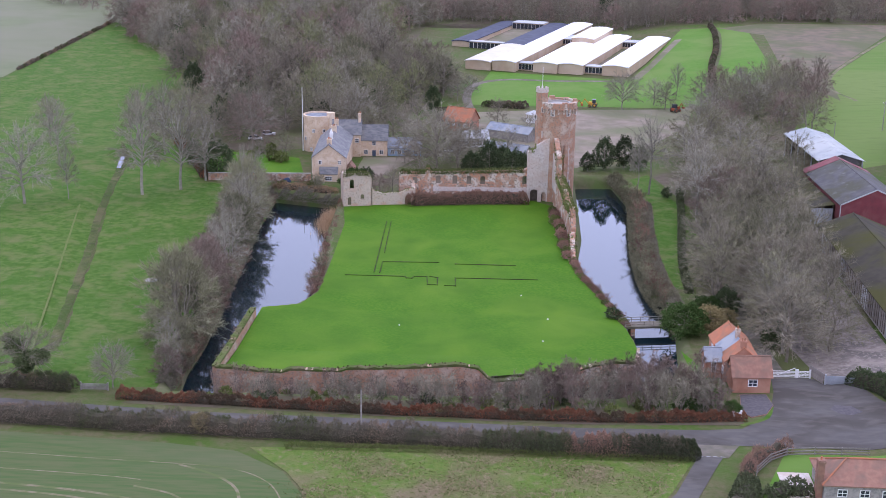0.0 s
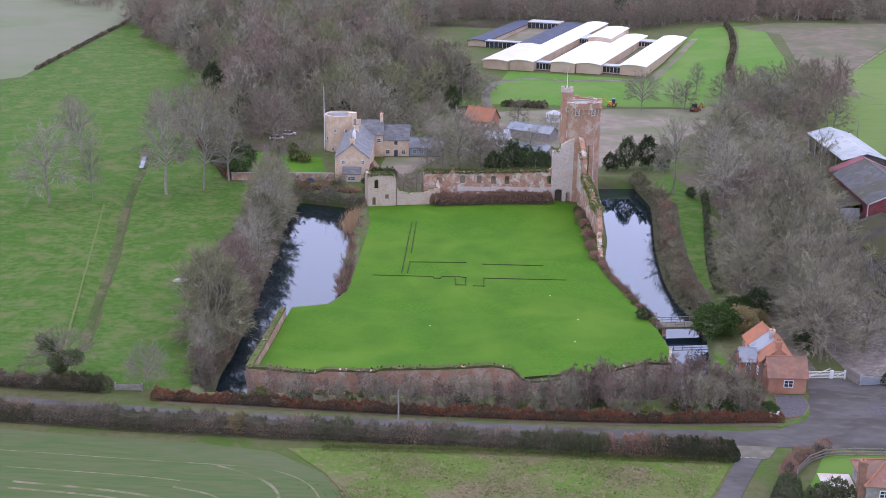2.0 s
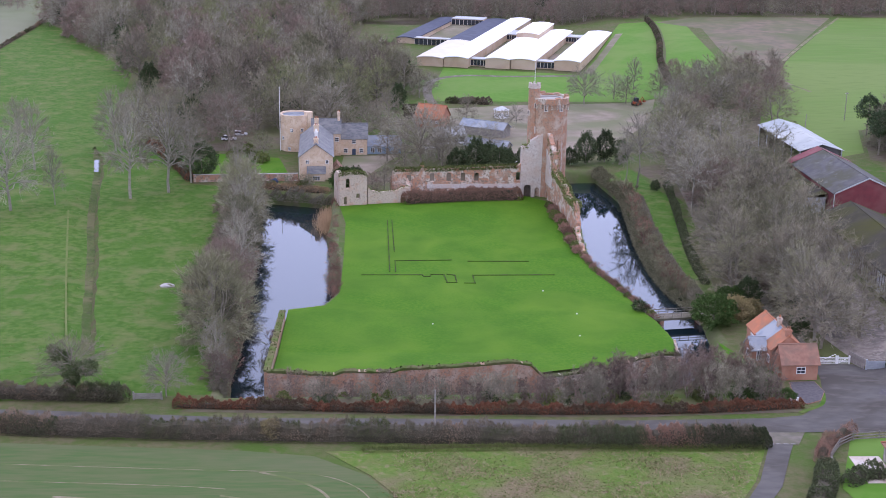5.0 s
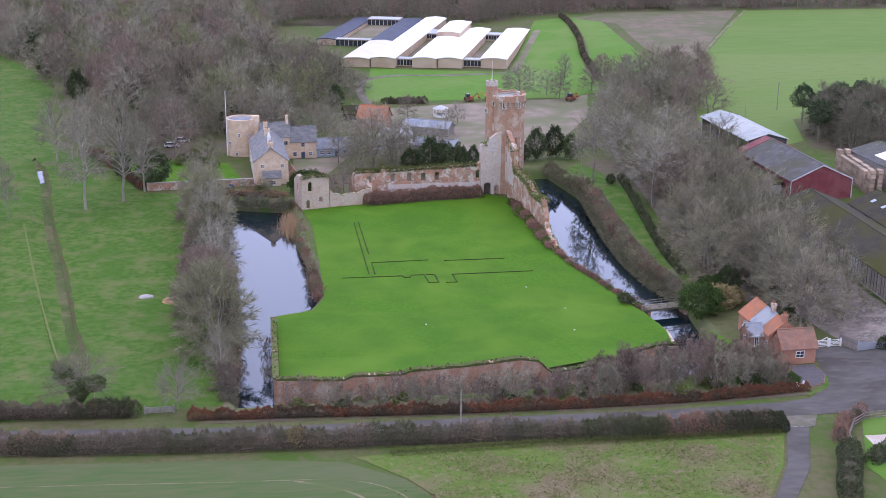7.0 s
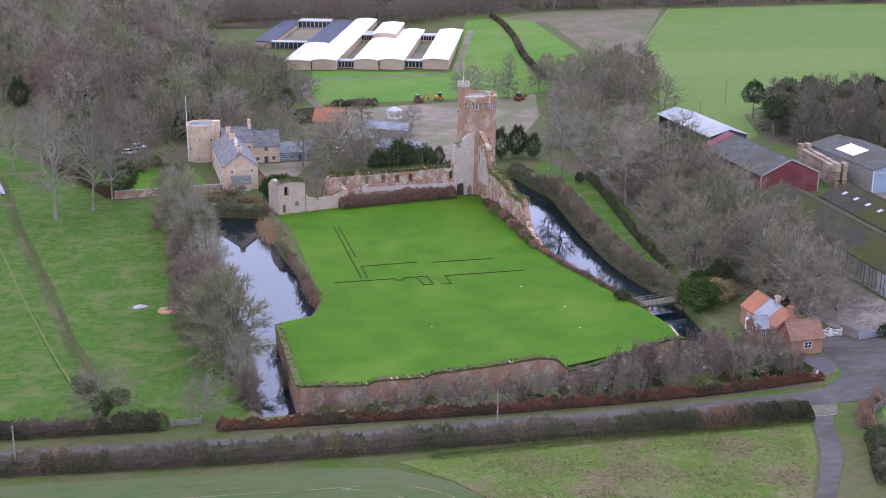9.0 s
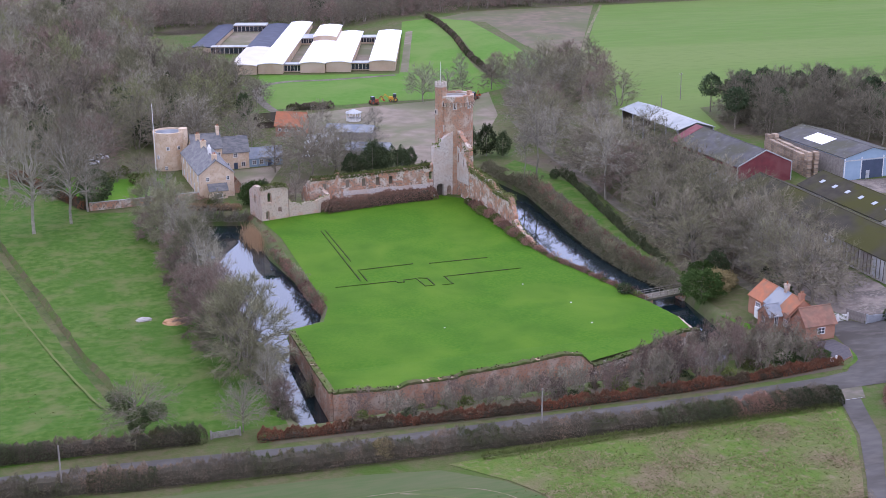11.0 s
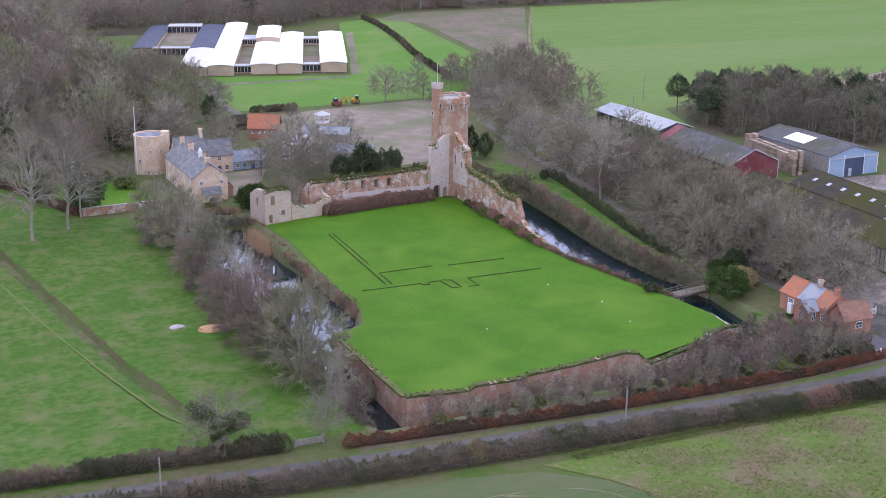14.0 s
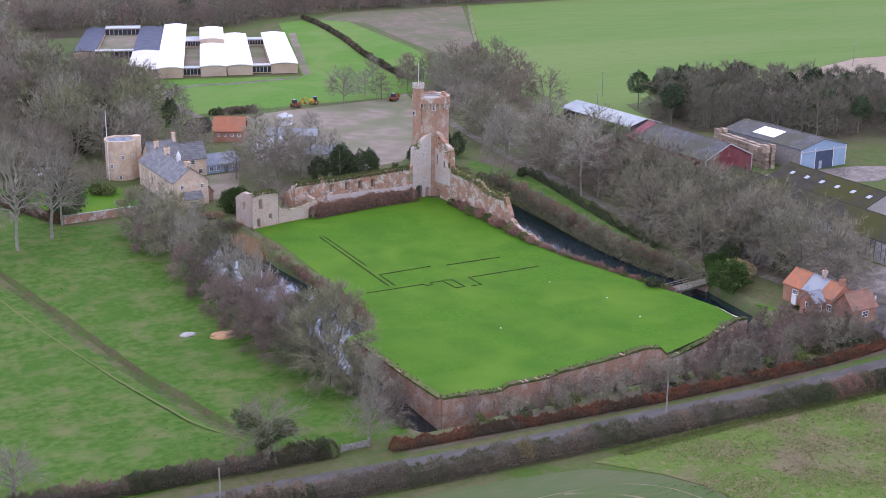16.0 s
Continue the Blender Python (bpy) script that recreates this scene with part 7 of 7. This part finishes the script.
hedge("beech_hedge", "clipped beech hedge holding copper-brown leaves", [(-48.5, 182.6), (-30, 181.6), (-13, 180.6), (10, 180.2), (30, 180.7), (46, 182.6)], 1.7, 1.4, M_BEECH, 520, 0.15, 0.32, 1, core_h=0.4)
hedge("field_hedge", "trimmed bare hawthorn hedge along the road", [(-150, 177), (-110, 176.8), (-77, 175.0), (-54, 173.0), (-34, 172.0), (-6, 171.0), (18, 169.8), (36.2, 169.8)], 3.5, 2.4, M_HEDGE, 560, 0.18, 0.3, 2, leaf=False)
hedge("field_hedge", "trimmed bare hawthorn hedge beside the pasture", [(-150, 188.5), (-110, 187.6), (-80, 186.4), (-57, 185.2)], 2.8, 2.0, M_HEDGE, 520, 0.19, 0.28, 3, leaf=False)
hedge("evergreen_clump", "dark evergreen stretch of the road hedge", [(27.5, 169.9), (31, 169.7), (36.6, 169.6)], 3.7, 2.3, M_OLIVELEAF, 620, 0.18, 0.18, 41)
hedge("evergreen_clump", "dark green holly in the road hedge", [(-72, 174.4), (-68.5, 174.0), (-65, 173.6)], 3.3, 2.3, M_OLIVELEAF, 300, 0.17, 0.3, 42)
hedge("evergreen_clump", "dark green bramble stretch of the road hedge", [(8, 170.2), (14, 169.8), (19, 169.7)], 3.6, 2.3, M_OLIVELEAF, 560, 0.17, 0.18, 43)
hedge("evergreen_clump", "dark green holly in the pasture hedge", [(-63, 185.9), (-60, 185.6), (-58, 185.4)], 2.8, 2.0, M_OLIVELEAF, 300, 0.17, 0.3, 44)
hedge("evergreen_clump", "dark green bramble in the pasture hedge", [(-84, 186.7), (-80, 186.5), (-76.5, 186.2)], 3.0, 2.1, M_OLIVELEAF, 520, 0.17, 0.18, 45)
plant("tanbush", -33.4, 171.9, 0.6, label="pale seed-headed climber over the road hedge", group="hedgerow shrubs")
hedge("bramble_clump", "brown beech stretch of the road hedge", [(20, 169.7), (23.5, 169.7), (27, 169.8)], 3.6, 2.2, M_SHRUB, 560, 0.17, 0.4, 47)
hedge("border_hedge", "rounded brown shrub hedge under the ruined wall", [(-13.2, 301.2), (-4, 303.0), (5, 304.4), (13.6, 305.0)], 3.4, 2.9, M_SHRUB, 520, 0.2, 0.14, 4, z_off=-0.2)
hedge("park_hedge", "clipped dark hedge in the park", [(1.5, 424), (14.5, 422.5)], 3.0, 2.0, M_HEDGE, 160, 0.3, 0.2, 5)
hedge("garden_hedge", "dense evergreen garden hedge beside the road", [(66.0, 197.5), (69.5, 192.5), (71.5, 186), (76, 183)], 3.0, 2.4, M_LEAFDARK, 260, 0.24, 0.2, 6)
hedge("garden_hedge", "purple-brown garden shrubs inside the fence", [(43.6, 164), (45.6, 168), (48.0, 170.6), (50.6, 172.4)], 1.8, 1.7, M_SHRUB, 300, 0.2, 0.5, 7, leaf=False)
hedge("garden_hedge", "grey-green evergreen bushes beside the lane", [(38.0, 148), (39.6, 152), (41.8, 156.5), (43.2, 160.5)], 3.2, 2.0, M_OLIVELEAF, 340, 0.2, 0.5, 8)
hedge("garden_hedge", "grey-green evergreen bushes in the bungalow garden", [(45.5, 157.5), (48.5, 159.5), (51.0, 159.0)], 2.6, 1.6, M_OLIVELEAF, 340, 0.2, 0.5, 9)
hedge("drive_hedge", "dark evergreen hedge along the drive", [(52.2, 318), (50.6, 300), (48.4, 280), (46.6, 262), (46.0, 246)], 1.5, 1.2, M_OLIVELEAF, 200, 0.24, 0.9, 15, core=False)
hedge("track_hedge", "dark hawthorn hedge along the farm track", [(79, 448), (84, 492), (91, 530), (96, 570), (97, 592)], 2.0, 1.6, M_HEDGE, 60, 0.4, 0.3, 9)
hedge("copper_hedge", "copper-brown hedge along the pasture edge", [(-67.0, 320), (-70, 328), (-77, 345), (-84, 360)], 2.2, 2.0, M_BEECH, 130, 0.24, 0.3, 10)
hedge("boundary_hedge", "dark hawthorn hedge below the bare field", [(-171, 470), (-172, 540), (-174, 600), (-186, 650)], 1.2, 0.9, M_HEDGE, 40, 0.4, 0.5, 11)
hedge("lawn_verge", "fringe of long dead grass at the moat edge", [(-47.5, 313.5), (-40, 311.5), (-33, 309.5)], 3.0, 1.1, M_REED, 160, 0.3, 0.3, 12, leaf=False)
hedge("road_verge", "fringe of long grass beside the field hedge", [(-20, 167.6), (0, 168.1), (20, 167.8), (36, 167.9)], 1.2, 0.5, M_IVY, 120, 0.22, 0.3, 13, leaf=False, core=False)

hedge("moat_scrub", "brown scrub and dead grass on the moat bank", [(-49, 311.5), (-42, 309.6), (-36, 308.2), (-31.5, 306.6)], 4.5, 1.3, M_TWIGPALE, 380, 0.3, 0.8, 21, leaf=False, core=False, z_off=-1.6)
hedge("moat_scrub", "brown scrub and dead grass on the moat bank", [(-30.4, 306), (-29.6, 298), (-29.2, 284), (-28.6, 268), (-27.4, 254), (-27.0, 240)], 1.5, 1.0, M_SHRUB, 200, 0.2, 0.8, 22, leaf=False, core=False, z_off=-1.4)
hedge("moat_scrub", "olive-brown scrub along the moat bank", [(42.6, 232), (40.4, 240), (38.9, 252), (38.7, 272), (39.8, 292), (40.6, 312), (37.5, 333)], 3.6, 1.1, M_TWIGOLIVE, 300, 0.34, 0.9, 23, leaf=False, core=False, z_off=-1.3)
hedge("moat_scrub", "brown scrub along the moat bank", [(43.2, 230), (42.0, 242), (40.9, 258), (41.2, 282), (42.6, 305)], 2.4, 1.0, M_TWIG, 220, 0.34, 0.9, 24, leaf=False, core=False, z_off=-0.3)
hedge("moat_scrub", "brown scrub and dead grass on the moat bank", [(-43.6, 188), (-44.2, 204), (-44.2, 216), (-46.0, 250), (-48.5, 285), (-49.1, 310)], 2.4, 1.4, M_TWIG, 300, 0.34, 0.8, 25, leaf=False, core=False, z_off=-1.6)
hedge("moat_scrub", "ivy and brambles hanging over the lawn's edge", [(23.8, 264), (25.4, 254), (28.3, 243), (32.2, 226)], 1.4, 0.8, M_SHRUB, 260, 0.2, 0.5, 26, leaf=False, core=False, z_off=-0.5)

# reeds at the corner of the moat
rs = np.random.RandomState(31)
n = 4200
c = np.stack([rs.normal(-31.0, 1.2, n), rs.normal(292.5, 3.6, n), np.full(n, -2.3)], 1)
tagged(shards("reed_bed", c, unit(rs.standard_normal((n, 3)) * 0.16 + [0, 0, 1]), 0.09, rs.uniform(1.6, 3.2, n), M_REED), "bed of dry tan reeds in the moat", "reeds", kind="stuff")
# dead stems over the weedy field
n = 26000
x, y = rs.uniform(-16, 36, n), rs.uniform(135, 167, n)
keep = (x < 20 + (y - 130) * 0.42) & (x > -17 + (y < 158) * (158 - y) * 0.1)
patchy = np.sin(x * 0.45 + 1.5 * np.sin(y * 0.3)) + np.sin(y * 0.6 + x * 0.2) > rs.uniform(-1.2, 1.2, n)
keep &= patchy
x, y = x[keep], y[keep]
c = np.stack([x, y, np.interp(y, KY, KZ)], 1)
tagged(shards("dead_stems", c + [0, 0, 0.07], unit(rs.standard_normal((len(x), 3)) * [1, 1, 0.3] + [0, 0, 0.45]), 0.06, rs.uniform(0.3, 0.8, len(x)), M_WEED), "dead weed stems in the rough field", "weeds", kind="stuff")
grassy = rs.uniform(0, 1, len(x)) < 0.6
gx_, gy_ = x[grassy] + rs.normal(0, 2.5, grassy.sum()), y[grassy] + rs.normal(0, 1.5, grassy.sum())
ok = (gy_ < 167) & (gx_ < 19 + (gy_ - 130) * 0.42)
c = np.stack([gx_[ok], gy_[ok], np.interp(gy_[ok], KY, KZ)], 1)
tagged(shards("grass_tufts", c + [0, 0, 0.07], unit(rs.standard_normal((len(c), 3)) * [1, 1, 0.3] + [0, 0, 0.4]), 0.12, rs.uniform(0.25, 0.6, len(c)), M_IVY), "rough grass tufts in the weedy field", "grass", kind="stuff")
# tussocks over the pasture
n = 14000
x, y = rs.uniform(-130, -46, n), rs.uniform(188, 420, n)
patchy = np.sin(x * 0.21 + 2 * np.sin(y * 0.09)) + np.sin(y * 0.17 + x * 0.11) > rs.uniform(-0.6, 2.0, n)
keep = patchy & (x < -46 - np.clip(y - 187, 0, 125) * 0.05) & (x > -130) & ~((y > 312) & (x > -66 - (y - 312) * 0.38))
x, y = x[keep], y[keep]
c = np.stack([x, y, np.interp(y, KY, KZ)], 1)
tagged(shards("tussocks", c + [0, 0, 0.06], unit(rs.standard_normal((len(x), 3)) * [1, 1, 0.2] + [0, 0, 0.25]), 0.3, rs.uniform(0.12, 0.3, len(x)), M_SHEEP), "grass tussocks over the pasture", "grass", kind="stuff")


# ---- woods ----
def wood(name, label, places, keys, material, share, scale_w, seed, lo=1.0, hi=1.35, bark=None):
    """Far trees joined: the trunk's main limbs and part of the twigs of the near kinds."""
    rs = np.random.RandomState(seed)
    vs, fs, off = [], [], 0
    lv, lf, loff = [], [], 0
    for i, (x, y) in enumerate(places):
        _, _, _, segs, tw = PROTO[keys[i % len(keys)]]
        pick = rs.choice(len(tw), int(len(tw) * share), replace=False)
        t = tw[pick].copy()
        t[:, 6] *= scale_w
        t[:, 7] *= 1.25
        a, s = rs.uniform(0, 6.28), rs.uniform(lo, hi)
        rot = np.array([[math.cos(a), -math.sin(a), 0], [math.sin(a), math.cos(a), 0], [0, 0, 1]]) * s
        base = np.array([x, y, land(x, y)])
        v = blades(t, rs) @ rot.T + base
        vs.append(v)
        big = [q for q in segs if q[2] > 0.06]
        sv, sf = seg_arrays(big)
        lv.append(sv @ rot.T + base)
        lf.append(sf + loff)
        loff += len(sv)
    v = np.concatenate(vs)
    w = tagged(new(name, mesh_from(name, v, np.arange(len(v)).reshape(-1, 3), material)), label, "wood", kind="stuff")
    tagged(new("wood_limbs", mesh_from("wood_limbs", np.concatenate(lv), np.concatenate(lf), bark or M_BARK)), "trunks and limbs within the bare wood", "wood", kind="stuff")
    return w


wood("copse", "bare grey-brown copse beyond the farm", [p for i, p in enumerate(COPSE) if i % 3], ("broad4", "bushy3", "broad4"), M_TWIG, 0.7, 1.3, 7, 0.85, 1.15)
WEST = [(-66, 352), (-30, 360), (-28, 400), (-16, 420), (-14, 455), (-38, 490), (-40, 560), (-30, 610), (-100, 640), (-176, 606), (-168, 590), (-118, 492), (-90, 398), (-86, 372)]
places = scatter(WEST, 210, 6.3, 15)
near = [p for p in places if p[1] < 392]
far = [p for p in places if p[1] >= 392]
for i, (x, y) in enumerate(near):
    if -51 < x < -12 and y < 368:
        continue
    plant(("broad1", "broad2", "broad1", "broad3", "broad4", "yew2", "broad2")[i % 7] if i % 3 else "broad2", x, y, rt.uniform(0.95, 1.3), group="woodland trees")
TONES = [("grey-brown", M_TWIG, ("broad1", "broad2")), ("dark brown", mat("twigs_dark", (0.24, 0.205, 0.155), (0.155, 0.135, 0.102), 0.5, island=0.4), ("broad2", "broad4")), ("olive-brown", M_TWIGOLIVE, ("broad2", "bushy1")),
         ("pale grey", M_TWIGPALE, ("broad3", "broad1")), ("purple-brown", M_TWIGPURPLE, ("broad4", "bushy3")), ("mossy green", mat("twigs_mossy", (0.2, 0.205, 0.105), (0.125, 0.135, 0.065), 0.5, island=0.4), ("broad2", "broad1"))]
for k, (tone, m_, keys) in enumerate(TONES):
    wood("woodland", "bare %s winter wood" % tone, far[k::6], keys, m_, 0.6, 1.6, 1 + k, 1.0, 1.5)
for i, (x, y) in enumerate(scatter(WEST, 46, 9, 44)):
    if y > 370:
        plant(("yew1", "yew2", "ivytree")[i % 3], x, y, rt.uniform(0.9, 1.3) * (1.5 if i % 3 == 2 else 1), group="woodland evergreens")
BELT = [(-170, 612), (-60, 600), (20, 625), (60, 600), (85, 600), (150, 607), (290, 612), (420, 590), (700, 560), (800, 640), (700, 760), (-250, 780), (-230, 640)]
belt = scatter(BELT, 420, 7.5, 16) + scatter([(-50, 604), (20, 626), (60, 602), (150, 608), (290, 613), (420, 592), (420, 622), (290, 640), (150, 636), (20, 650), (-60, 640)], 230, 5.0, 17)
for k, (tone, m_, keys) in enumerate(TONES[:2] + TONES[4:5]):
    wood("far_woodland", "distant belt of %s trees" % tone, belt[k::3], keys, m_, 0.3, 2.6, 11 + k, 0.8, 1.15)
for i, (x, y) in enumerate(scatter(BELT, 26, 14, 45)):
    plant(("yew1", "yew2", "pine")[i % 3], x, y, rt.uniform(0.8, 1.2), group="distant evergreens")
